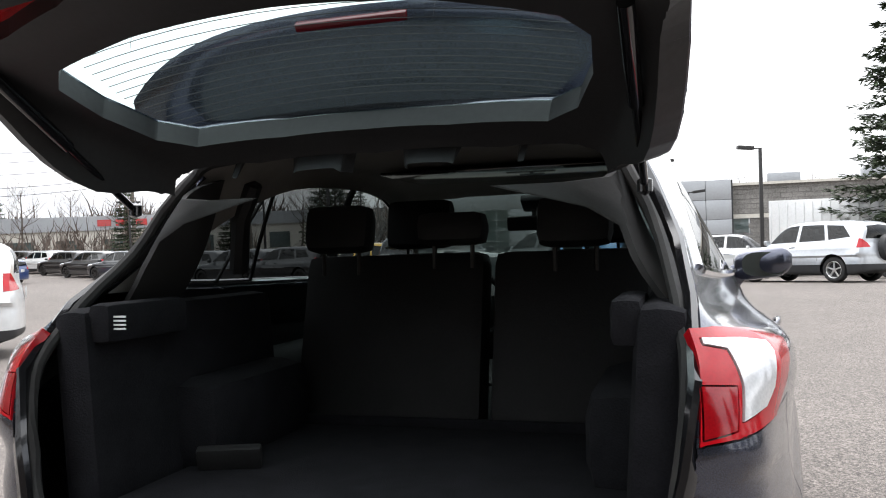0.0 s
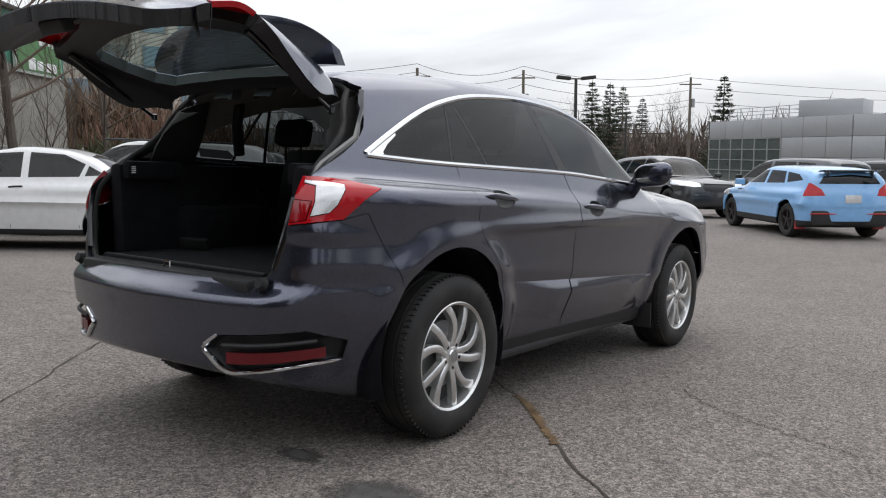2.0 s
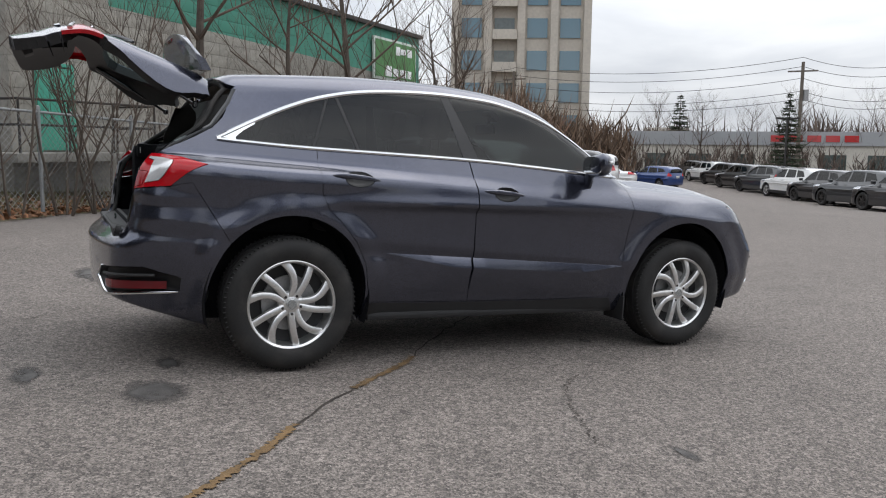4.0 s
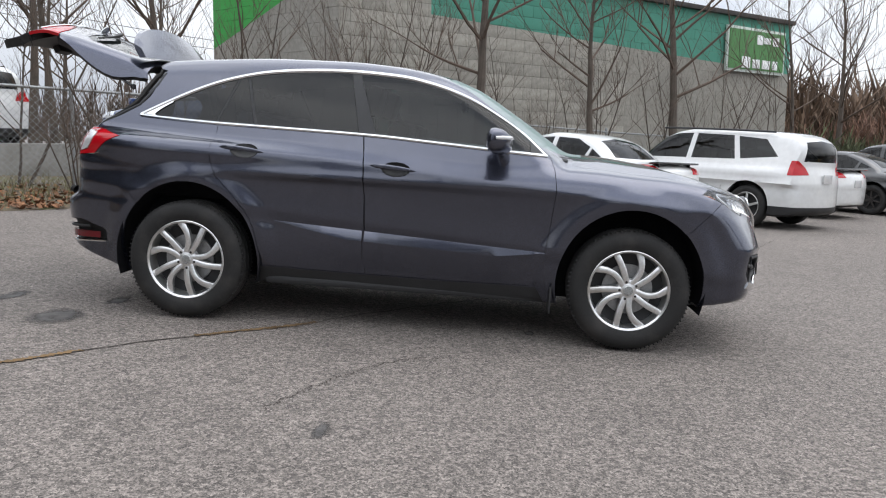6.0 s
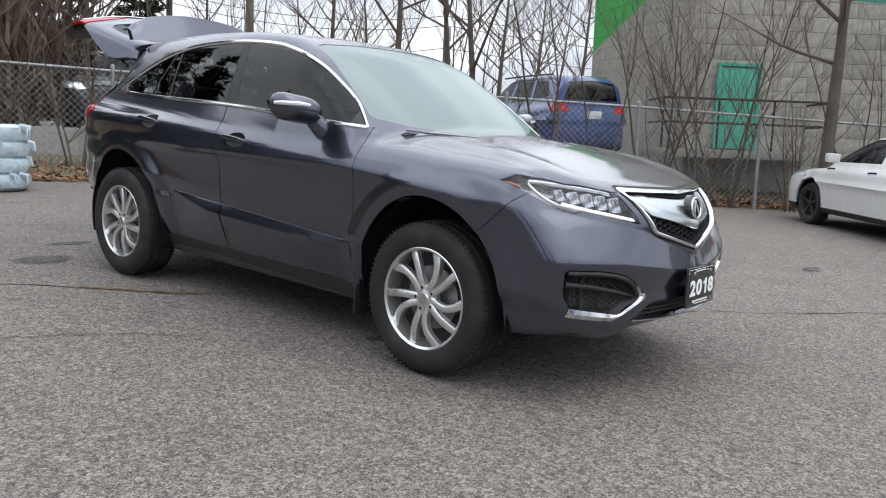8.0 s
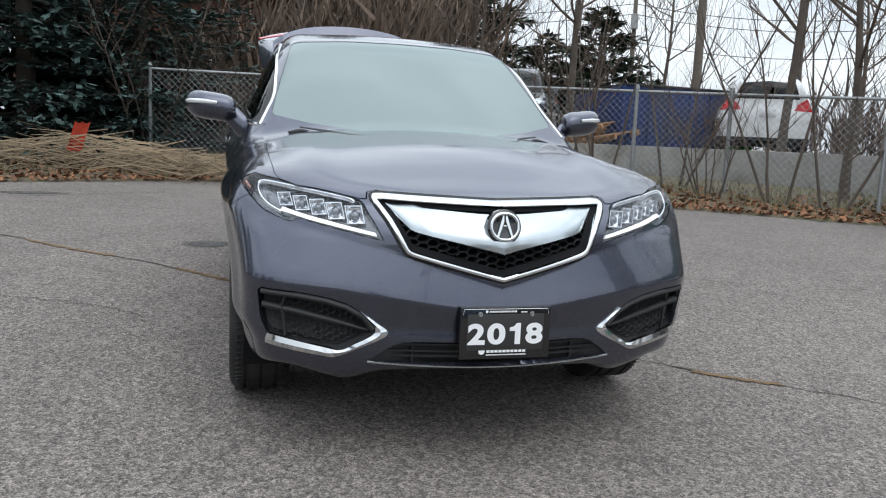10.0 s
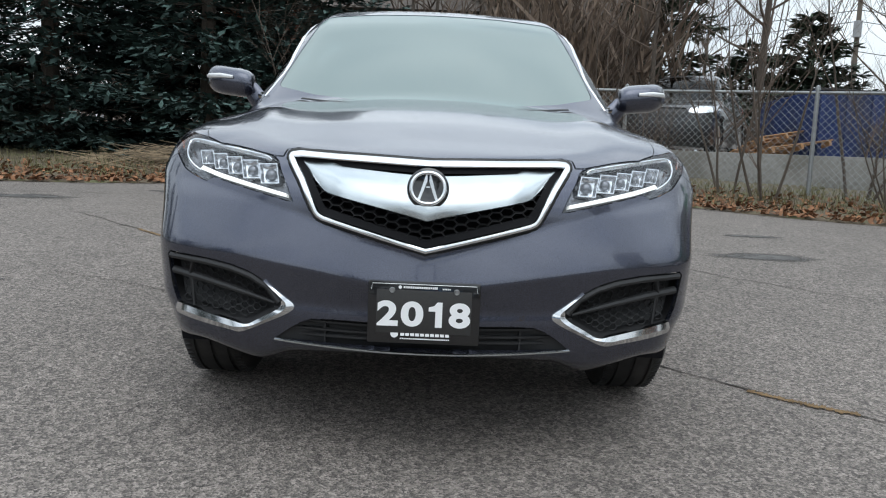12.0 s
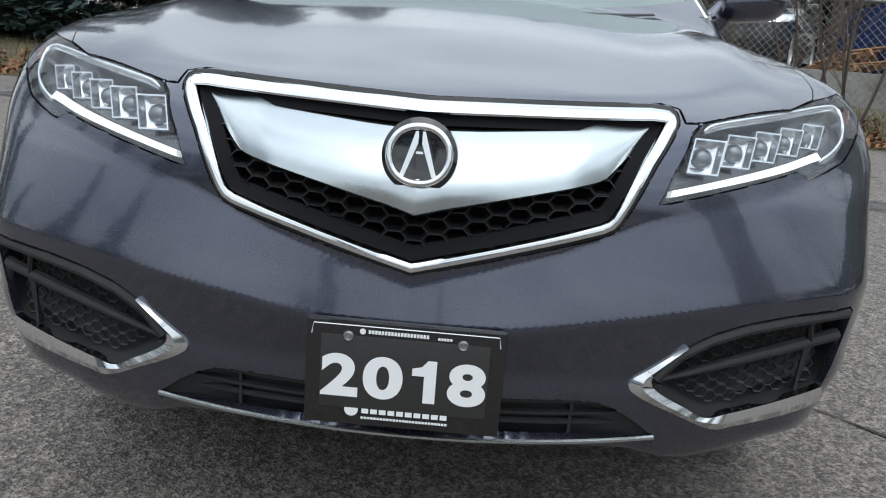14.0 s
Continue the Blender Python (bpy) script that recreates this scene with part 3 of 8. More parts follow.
grille_hole = cut_out(half, [(-0.01, 0.943)] + GRILLE[1:-1] + [(-0.01, 0.663)], ENDS, lambda c: c.y > 1.8)
grille_hole.free()
# hood and windscreen
hood = cut_out(half, [(-0.01, 2.088), (0.14, 2.07), (0.3, 2.042), (0.42, 2.005), (0.452, 2.012), (0.459, 2.045), (0.487, 2.036), (0.557, 1.996), (0.69, 1.912), (0.752, 1.846), (0.766, 1.8), (0.775, 1.6), (0.775, 1.3), (0.755, 1.03), (0.72, 0.97), (0.6, 1.0), (0.4, 1.045), (0.2, 1.065), (-0.01, 1.07)], ABOVE, lambda c: c.z > 0.86 and c.y > 0.9)
part("hood", panel(whole(hood), 0.0025, 0.016), PAINT, car, "long dark grey hood, glossy with reflections")
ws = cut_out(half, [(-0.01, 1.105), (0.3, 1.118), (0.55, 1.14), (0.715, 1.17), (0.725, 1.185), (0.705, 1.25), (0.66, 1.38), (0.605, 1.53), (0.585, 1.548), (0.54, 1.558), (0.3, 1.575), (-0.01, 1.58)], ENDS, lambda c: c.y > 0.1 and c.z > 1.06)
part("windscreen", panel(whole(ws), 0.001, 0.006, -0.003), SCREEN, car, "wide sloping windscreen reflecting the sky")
# lamps
DIAG_F = (Vector((1, -1, 0)).normalized(), Vector((0, 0, 1)))
DIAG_R = (Vector((1, 1, 0)).normalized(), Vector((0, 0, 1)))


def uv(p, proj):
    return (Vector(p).dot(proj[0]), Vector(p).dot(proj[1]))


head_out = [uv(p, DIAG_F) for p in ((0.886, 1.715, 0.955), (0.85, 1.77, 0.982), (0.82, 1.785, 0.98), (0.69, 1.91, 0.963), (0.556, 1.998, 0.946), (0.525, 2.012, 0.942), (0.497, 2.035, 0.93), (0.478, 2.07, 0.911), (0.443, 2.132, 0.845),
                                    (0.42, 2.158, 0.798), (0.546, 2.105, 0.822), (0.64, 2.05, 0.84), (0.7, 2.014, 0.852), (0.725, 2.004, 0.838), (0.75, 1.985, 0.843), (0.812, 1.928, 0.866), (0.848, 1.87, 0.9))]
head = cut_out(half, head_out, DIAG_F, lambda c: c.x > 0.2 and c.y > 1.3)
tail_out = [uv(p, DIAG_R) for p in ((0.85, -1.785, 1.092), (0.79, -1.91, 1.12), (0.72, -2.0, 1.133), (0.69, -2.055, 1.134), (0.688, -2.1, 1.04), (0.688, -2.122, 0.95), (0.76, -2.085, 0.96), (0.825, -1.97, 0.974), (0.855, -1.885, 1.048))]
tail = cut_out(half, tail_out, DIAG_R, lambda c: c.x > 0.3 and c.y < -1.4)
# tailgate
GATE_SIDE = [(0.61, 0.742), (0.655, 0.80), (0.685, 0.95), (0.698, 1.13), (0.69, 1.22), (0.66, 1.33), (0.605, 1.45), (0.565, 1.52), (0.5, 1.548)]
gate_out = [(-0.01, 0.735), (0.3, 0.735), (0.55, 0.737)] + smooth2(GATE_SIDE, 24) + [(0.3, 1.572), (-0.01, 1.58)]
gate = cut_out(half, gate_out, ENDS, lambda c: c.y < -1.5)
FOG = [(0.826, 0.6), (0.815, 0.611), (0.683, 0.607), (0.6, 0.597), (0.534, 0.579), (0.471, 0.544), (0.431, 0.49), (0.446, 0.469), (0.548, 0.411), (0.68, 0.43), (0.79, 0.448), (0.815, 0.5)]
cut_out(half, FOG, ENDS, lambda c: c.y > 1.6).free()
INTAKE = [(0.28, 0.452), (0.343, 0.448), (0.388, 0.425), (0.455, 0.374), (0.25, 0.367)]
cut_out(half, [(-0.01, 0.452)] + INTAKE + [(-0.01, 0.362)], ENDS, lambda c: c.y > 1.8).free()
RFOG = [(0.39, 0.475), (0.455, 0.525), (0.6, 0.54), (0.745, 0.553), (0.79, 0.5), (0.765, 0.43), (0.62, 0.405), (0.5, 0.392)]
cut_out(half, RFOG, ENDS, lambda c: c.y < -1.6).free()
rb = cut_out(half, [(-2.6, 0.1), (-1.58, 0.1), (-1.58, 0.65), (-1.672, 0.7), (-1.86, 1.0), (-2.0, 0.968), (-2.6, 0.962)], SIDE, lambda c: c.x > -0.1)
fb = cut_out(half, [(2.6, 0.1), (1.58, 0.1), (1.58, 0.7), (1.66, 0.735), (1.7, 0.775), (1.795, 0.875), (1.87, 0.94), (1.87, 1.03), (2.6, 1.03)], SIDE, lambda c: c.x > -0.1)
part("rear_bumper", panel(whole(rb), 0.003, 0.016), PAINT, car, "dark grey rear bumper, scuffed along its top lip")
part("front_bumper", panel(whole(fb), 0.003, 0.016), PAINT, car, "dark grey front bumper")
inner = inset_copy(half, 0.035)
low_in = cut_out(inner, [(-2.15, 0.4), (1.0, 0.4), (1.0, 1.16), (-1.6, 1.2), (-2.15, 1.12)], SIDE, lambda c: True)
up_in = cut_out(inner, [(-2.0, 1.201), (-1.6, 1.201), (1.0, 1.161), (1.0, 1.9), (-2.0, 1.9)], SIDE, lambda c: True)
inner.free()
for name, b, material, label in (("side_lining", low_in, TRIM, "black moulded inner side trim"), ("roof_lining", up_in, LINER, "pale grey headlining")):
    bmesh.ops.reverse_faces(b, faces=b.faces)
    part(name, whole(b), material, car, label)
part("body_shell", panel(whole(half), 0.0, 0.03), PAINT, car, "dark grey fenders, quarters and roof")


# bright trim round the side glass
def side_line(pts, n, off):
    return [side_at(p.x, p.y, off) for p in curve([(a, b, 0) for a, b in pts], n)]


tr = bmesh.new()
tube(tr, side_line([(p[0], p[1] + 0.004) for p in BELT], 46, 0.001), 0.0115, 8)
tube(tr, side_line(TOPL, 70, -0.004), [0.008 + 0.006 * min(1.0, k / 26) for k in range(70)], 8)
both("window_trim", tr, CHROME, car, "bright chrome window surround")
# door handles, mirrors
for i, name in enumerate(("rear_door", "front_door")):
    hy, hz = HANDLES[name]
    for k, sx in enumerate((1, -1)):
        d = DOORS[1 - i][k]
        b = bmesh.new()
        rings = [[b.verts.new(side_at(hy + a * f, hz + c * f, o)) for a, c in CUP] for f, o in ((1.01, -0.001), (0.93, -0.012), (0.7, -0.026), (0.35, -0.032))]
        for ra, rb in zip(rings, rings[1:]):
            for j in range(len(CUP)):
                b.faces.new((ra[j], ra[(j + 1) % len(CUP)], rb[(j + 1) % len(CUP)], rb[j]))
        b.faces.new(rings[-1])
        bmesh.ops.recalc_face_normals(b, faces=b.faces)
        part("handle_cup", b if sx > 0 else mirrored(b), TRIM, d, "dark finger recess")
        b = bmesh.new()
        line = [side_at(hy - 0.018 + t, hz + 0.006 - 0.07 * t, 0.011 - 0.011 * abs(t / 0.135) ** 4) for t in np.linspace(-0.135, 0.135, 13)]
        tube(b, line, [0.003, 0.008, 0.011, 0.013, 0.014, 0.014, 0.014, 0.014, 0.013, 0.012, 0.01, 0.007, 0.003], 8, 0.7)
        part("door_handle", b if sx > 0 else mirrored(b), PAINT, d, "dark grey pull handle")
# the sharp ledge low on each door
for i, (ya, yb) in enumerate(((-0.8, -0.264), (-0.25, 0.835))):
    for k, sx in enumerate((1, -1)):
        b = bmesh.new()
        rows = []
        for j in range(25):
            y = ya + (yb - ya) * j / 24
            zt = 0.597 - 0.052 * y
            s = max(0.02, min(1.0, (y + 0.8) / 0.42, (0.845 - y) / 0.3))
            wd = (0.056 - 0.012 * step(np.array(y), -0.2, 0.7)) * s
            rows.append([b.verts.new(side_at(y, z, o)) for z, o in ((zt + 0.002, -0.003), (zt, 0.001), (zt - wd, 0.001 + 0.028 * s), (zt - wd - 0.006, 0.001 + 0.0282 * s), (zt - wd - 0.17, 0.0015), (zt - wd - 0.175, -0.004))])
        for a, c_ in zip(rows, rows[1:]):
            for q in range(5):
                b.faces.new((a[q], a[q + 1], c_[q + 1], c_[q]))
        b.faces.new(rows[0])
        b.faces.new(rows[-1][::-1])
        bmesh.ops.recalc_face_normals(b, faces=b.faces)
        part("door_crease", b if sx > 0 else mirrored(b), PAINT, DOORS[1 - i][k], "", 25)
# cowl at the foot of the windscreen
ON_SCREEN = Relief(SH, (1, 0, 0), (0, 0, 1), (0, 1, 0), (-0.04, 0.8), (1.06, 1.5), 0.1, 1.25)
b = bmesh.new()
tube(b, [sided(ON_SCREEN, x, 1.1 + 0.055 * x * x, -0.007) for x in np.linspace(-0.6, 0.6, 31)], 0.01, 8)
part("cowl", b, TRIM, car, "black plastic cowl")
mb = bmesh.new()
sec = []
for k in range(13):
    t = k / 12
    x = 0.895 + 0.245 * t
    hh = 0.07 * (1 - abs(2 * t - 0.95) ** 5 * 0.5)
    dd = 0.085 * (1 - abs(2 * t - 0.85) ** 4 * 0.55)
    zc, yc = 1.178 + 0.028 * t, 0.53 - 0.05 * t
    sec.append([mb.verts.new((x, yc + dd * (math.cos(a) if math.cos(a) > 0 else 0.55 * math.cos(a)), zc + hh * math.copysign(abs(math.sin(a)) ** 0.75, math.sin(a)))) for a in np.linspace(0, math.tau, 24, endpoint=False)])
for a, b in zip(sec, sec[1:]):
    for k in range(24):
        mb.faces.new((a[k], a[(k + 1) % 24], b[(k + 1) % 24], b[k]))
mb.faces.new(sec[0])
mb.faces.new(sec[-1][::-1])
bmesh.ops.recalc_face_normals(mb, faces=mb.faces)
MIRR = both("wing_mirror", mb, PAINT, car, "dark grey door mirror with a clear signal strip", 60)
for sx, ob in zip((1, -1), MIRR):
    b = bmesh.new()
    tube(b, [(0.84, 0.56, 1.085), (0.875, 0.55, 1.11), (0.91, 0.53, 1.15), (0.95, 0.53, 1.17)], [0.06, 0.05, 0.045, 0.035], 12, 0.55)
    part("mirror_foot", b if sx > 0 else mirrored(b), PAINT, ob)
    b = bmesh.new()
    tube(b, [(1.135, 0.505, 1.212), (1.115, 0.545, 1.214), (1.05, 0.592, 1.215), (0.985, 0.602, 1.21)], [0.008, 0.011, 0.011, 0.008], 8, 0.5)
    part("signal_strip", b if sx > 0 else mirrored(b), WHITELENS, ob, "clear turn-signal strip")
    b = bmesh.new()
    ring = [b.verts.new((1.02 + 0.095 * math.copysign(abs(math.cos(a)) ** 0.7, math.cos(a)), 0.462, 1.19 + 0.056 * math.copysign(abs(math.sin(a)) ** 0.7, math.sin(a)))) for a in np.linspace(0, math.tau, 28, endpoint=False)]
    b.faces.new(ring)
    r = bmesh.ops.extrude_face_region(b, geom=b.faces[:])
    bmesh.ops.translate(b, verts=[g for g in r["geom"] if isinstance(g, bmesh.types.BMVert)], vec=(0, 0.012, 0))
    bmesh.ops.recalc_face_normals(b, faces=b.faces)
    part("mirror_glass", b if sx > 0 else mirrored(b), CHROME, ob, "mirror glass")


# headlights: clear lens, housing, five lamps, lit bar
def head_at(u, z, off):
    return ON_HEAD.at(u, z, off)


hb = inset_copy(head, 0.05)
HEADS = both("headlight", panel(hb, 0.0, -0.047), LAMPDARK, car, "clear headlight with five lamp cells and a lit bar")
lens = panel(inset_copy(head, 0.001), 0.003, 0.012)
lens_l = mirrored(lens)
for ob, b in zip(HEADS, (lens, lens_l)):
    p_ = part("lens", b, CLEAR, ob, "clear lens")
    p_.visible_shadow = False
head.free()


def strip(b, rows_):
    """Joins rows of points into a sheet, closed at both ends."""
    vs = [[b.verts.new(p) for p in r] for r in rows_]
    for a, c_ in zip(vs, vs[1:]):
        for i in range(len(a)):
            b.faces.new((a[i], a[(i + 1) % len(a)], c_[(i + 1) % len(a)], c_[i]))
    b.faces.new(vs[0])
    b.faces.new(vs[-1][::-1])
    bmesh.ops.recalc_face_normals(b, faces=b.faces)
    return b


def in_head(p, off):
    """A place in the lamp, by the x and z that it has on the skin, sunk by off."""
    x, z = p
    y = ON_FRONT.depth(x, z)
    u = Vector((x, y, z)).dot(DIAG_F[0])
    return head_at(u, z, off)


CELLS = [(0.506, 0.886, 0.062, 0.066), (0.572, 0.895, 0.058, 0.062), (0.63, 0.903, 0.053, 0.058), (0.686, 0.912, 0.05, 0.054), (0.74, 0.921, 0.047, 0.05)]
for sx, ob in zip((1, -1), HEADS):
    for cx, cz, cw, ch in CELLS:
        c = in_head((cx, cz), -0.03)
        n = (ON_FRONT.normal(cx, cz) * 0.6 + Vector((0.1, 1.0, 0.1))).normalized()
        ax = Vector((1, 0, 0)) - n * n.x
        ax.normalize()
        up = ax.cross(n) * -1
        up = up if up.z > 0 else -up
        m = Matrix((ax, up, n)).transposed().to_4x4()
        m.translation = c
        # a tray with a bright wall, a dark clear block in it and a lens dome
        b = bmesh.new()
        hw, hh, sh = cw / 2, ch / 2, 0.012
        quad = lambda f, d: [m @ Vector((f * (i * hw + k * sh * 0.5), f * k * hh, d)) for i, k in ((-1, -1), (1, -1), (1, 1), (-1, 1))]
        loops = [[b.verts.new(p) for p in quad(f, d)] for f, d in ((1.0, 0.0), (0.97, 0.016), (0.88, 0.016), (0.8, -0.004), (0.55, -0.008))]
        for ra, rb in zip(loops, loops[1:]):
            for i in range(4):
                b.faces.new((ra[i], ra[(i + 1) % 4], rb[(i + 1) % 4], rb[i]))
        b.faces.new(loops[-1])
        bmesh.ops.recalc_face_normals(b, faces=b.faces)
        part("lamp_cell", b if sx > 0 else mirrored(b), REFLECTOR, ob, "", 20)
        b = bmesh.new()
        lathe(b, [(0.0, 0.009), (hw * 0.35, 0.007), (hw * 0.55, 0.001), (hw * 0.6, -0.006)], 16, m)
        part("cell_dome", b if sx > 0 else mirrored(b), LAMPGREY, ob)
    b = bmesh.new()
    bar = [((0.434, 0.811), (0.438, 0.823)), ((0.545, 0.831), (0.545, 0.843)), ((0.66, 0.851), (0.658, 0.864)), ((0.716, 0.864), (0.712, 0.876)), ((0.752, 0.872), (0.745, 0.885))]
    lo, hi = [curve([(*p[k], 0) for p in bar], 25) for k in (0, 1)]
    strip(b, [[in_head((p.x, p.y), -0.022), in_head((p.x, p.y), -0.006), in_head((r.x, r.y), -0.01), in_head((r.x, r.y), -0.026)] for p, r in zip(lo, hi)])
    part("light_bar", b if sx > 0 else mirrored(b), LEDBAR, ob, "lit white light bar", 30)
    b = bmesh.new()
    rim = [(0.5, 0.922), (0.53, 0.932), (0.6, 0.942), (0.69, 0.953), (0.77, 0.963), (0.815, 0.962), (0.828, 0.94), (0.815, 0.905), (0.785, 0.88), (0.752, 0.866)]
    rc = curve([(*p, 0) for p in rim], 50)
    tube(b, [in_head((p.x, p.y), -0.012) for p in rc], [0.004] + [0.0075] * 48 + [0.004], 8, 0.5)
    part("lamp_rim", b if sx > 0 else mirrored(b), REFLECTOR, ob, "bright inner rim")
    b = bmesh.new()
    tube(b, [head_at(u, z, -0.014) for u, z in ((-0.59, 0.958), (-0.63, 0.95), (-0.67, 0.938))], [0.004, 0.009, 0.006], 8, 0.6)
    part("side_marker", b if sx > 0 else mirrored(b), AMBER, ob, "amber side marker")
# tail lights: red with a pale bow
pale = [uv(p, DIAG_R) for p in ((0.7, -2.055, 1.106), (0.7, -2.05, 1.116), (0.76, -1.985, 1.11), (0.79, -1.935, 1.102), (0.806, -1.945, 1.085), (0.81, -1.99, 1.03), (0.8, -2.022, 1.0), (0.762, -2.085, 0.984), (0.764, -2.06, 1.04), (0.752, -2.045, 1.096))]
dark = [uv(p, DIAG_R) for p in ((0.695, -2.1, 1.045), (0.752, -2.066, 1.04), (0.748, -2.09, 0.972), (0.695, -2.118, 0.96))]
pl_ = cut_out(tail, pale, DIAG_R, lambda c: True)
dk_ = cut_out(tail, dark, DIAG_R, lambda c: True)
TAILS = both("tail_light", panel(tail, 0.0022, 0.02, 0.004), REDLENS, car, "red tail light with a pale clear bow")
pl_l, dk_l = mirrored(pl_), mirrored(dk_)
for ob, a, b in zip(TAILS, (pl_, pl_l), (dk_, dk_l)):
    part("clear_bow", panel(a, 0.001, 0.012, 0.007), WHITELENS, ob, "pale clear bow")
    part("brake_lens", panel(b, 0.001, 0.012, 0.005), BRAKERED, ob, "darker red brake lens")
# tailgate, raised
HINGE = Vector((0, -1.72, 1.585))
GATE = Matrix.Translation(HINGE) @ pose(0, 0, 0, -66, 0, 0) @ Matrix.Translation(-HINGE)


def raised(bm):
    bmesh.ops.transform(bm, matrix=GATE, verts=bm.verts)
    return bm


behind = lambda c: True
GLASS_R = [(-0.01, 1.2), (0.3, 1.205), (0.5, 1.225), (0.545, 1.26), (0.535, 1.35), (0.49, 1.45), (0.42, 1.5), (0.2, 1.525), (-0.01, 1.53)]
rglass = cut_out(gate, GLASS_R, ENDS, behind)
glamp = cut_out(gate, [(0.27, 1.072), (0.36, 1.105), (0.5, 1.125), (0.73, 1.13), (0.73, 0.95), (0.66, 0.955), (0.61, 1.0), (0.5, 1.035), (0.38, 1.058)], ENDS, behind)
plate_hole = cut_out(gate, [(-0.01, 1.02), (0.31, 1.02), (0.26, 0.93), (0.2, 0.875), (-0.01, 0.87)], ENDS, behind)
gl_in = panel(inset_copy(gate, 0.055), 0.0, -0.05)
lamp_l = mirrored(glamp)
TG = part("tailgate", raised(panel(whole(gate), 0.002, 0.03)), PAINT, car, "raised dark grey tailgate")
bmesh.ops.reverse_faces(gl_in, faces=gl_in.faces)
part("inner_panel", raised(whole(gl_in)), TRIM, TG, "black plastic inner panel")
rg = part("rear_window", raised(panel(whole(rglass), 0.001, 0.005, -0.003)), glass("rear_glass", (0.82, 0.97, 0.95), 0.85), TG, "tinted rear window with heater lines")
part("gate_light", raised(panel(glamp, 0.001, 0.02, 0.004)), REDLENS, TG, "red tailgate lamp")
part("gate_light", raised(panel(lamp_l, 0.001, 0.02, 0.004)), REDLENS, TG, "red tailgate lamp")
ph = inset_copy(plate_hole, 0.03)
plate_hole.free()
part("plate_recess", raised(panel(whole(ph), 0.0, -0.03)), TRIM, TG, "dark number plate recess")
b = bmesh.new()
for k in range(14):
    z = 1.235 + 0.019 * k
    hw = 0.5 - max(0, (z - 1.38)) * 0.6
    tube(b, [rear_at(x, z, -0.006) for x in np.linspace(-hw, hw, 13)], 0.0009, 4)
tagged(part("heater_grid", raised(b), TRIM, rg), kind="stuff")
b = bmesh.new()
tube(b, [rear_at(x, 1.045 - 0.02 * abs(x) ** 2 - 0.14 * max(0, abs(x) - 0.36), 0.008) for x in np.linspace(-0.62, 0.62, 33)], 0.013, 8, 0.7)
part("chrome_strip", raised(b), CHROME, TG, "bright chrome strip")
b = bmesh.new()
box(b, (0.3, 0.006, 0.13), (0, -2.185, 0.945), (-6, 0, 0), bevel=0.002)
part("number_plate", raised(b), mat("dark_green_plate", (0.02, 0.05, 0.03), 0.4, var=0.4, scale=30), TG, "dark dealer plate in the recess")
b = bmesh.new()
for x0, wd in ((0.34, 0.034), (0.382, 0.034), (0.426, 0.036)):
    p = rear_at(x0, 0.965, 0.003)
    box(b, (wd, 0.006, 0.024), p, (-8, 0, -10), bevel=0.002)
part("model_badge", raised(b), CHROME, TG, "chrome badge bars")
b = bmesh.new()
p = rear_at(0.4, 0.845, 0.003)
letters("AWD", 0.034, 0.002, Matrix.Translation(p) @ pose(0, 0, 0, 84, 0, 9), b)
part("drive_badge", raised(b), CHROME, TG, "chrome letters")
b = bmesh.new()
lathe(b, [(0.0, 0.008), (0.03, 0.009), (0.042, 0.007), (0.046, 0.0)], 28, Matrix.Translation(rear_at(0, 1.125, 0)) @ pose(0, 0, 0, 90 + 28, 0, 0))
part("round_emblem", raised(b), CHROME, TG, "round chrome emblem")
b = bmesh.new()
tube(b, [rear_at(0.0, 1.21, 0.02), rear_at(0.06, 1.235, 0.03), rear_at(0.26, 1.27, 0.022), rear_at(0.42, 1.27, 0.015)], [0.022, 0.016, 0.011, 0.006], 8, 0.7)
tube(b, [rear_at(0.12, 1.25, 0.014), rear_at(0.3, 1.262, 0.012), rear_at(0.46, 1.262, 0.012)], 0.006, 6)
part("wiper", raised(b), TRIM, TG, "black rear wiper")
b = bmesh.new()
rows = []
for k in range(29):
    x = -0.6 + 1.2 * k / 28
    f = 1 - abs(x / 0.6) ** 6
    zt = 1.592 - 0.065 * x * x
    tip = -1.995 + 0.22 * x * x + 0.08 * abs(x / 0.6) ** 5
    q = 1 - 0.72 * abs(x / 0.6) ** 3
    prof = [(-1.735 + 0.02 * x * x, zt), (-1.83 + 0.1 * x * x, zt - 0.006), (tip + 0.012, zt - 0.03), (tip, zt - 0.032 - 0.03 * q), (tip + 0.03, zt - 0.035 - 0.04 * q), (-1.87 + 0.2 * x * x, zt - 0.035 - 0.04 * q), (-1.78 + 0.1 * x * x, zt - 0.03 - 0.04 * q)]
    rows.append([b.verts.new((x, y, z)) for y, z in prof])
for a, c_ in zip(rows, rows[1:]):
    for i in range(len(a)):
        b.faces.new((a[i], a[(i + 1) % len(a)], c_[(i + 1) % len(a)], c_[i]))
b.faces.new(rows[0])
b.faces.new(rows[-1][::-1])
bmesh.ops.recalc_face_normals(b, faces=b.faces)
part("roof_spoiler", raised(b), PAINT, TG, "dark grey roof spoiler")
b = bmesh.new()
box(b, (0.26, 0.02, 0.024), (0, -1.965, 1.523), (20, 0, 0), bevel=0.005)
part("high_brake_light", raised(b), DARKRED, TG, "dark red high brake light")
b = bmesh.new()
box(b, (0.16, 0.05, 0.05), (0, -2.15, 0.79), bevel=0.008)
part("gate_latch", raised(b), TRIM, TG)
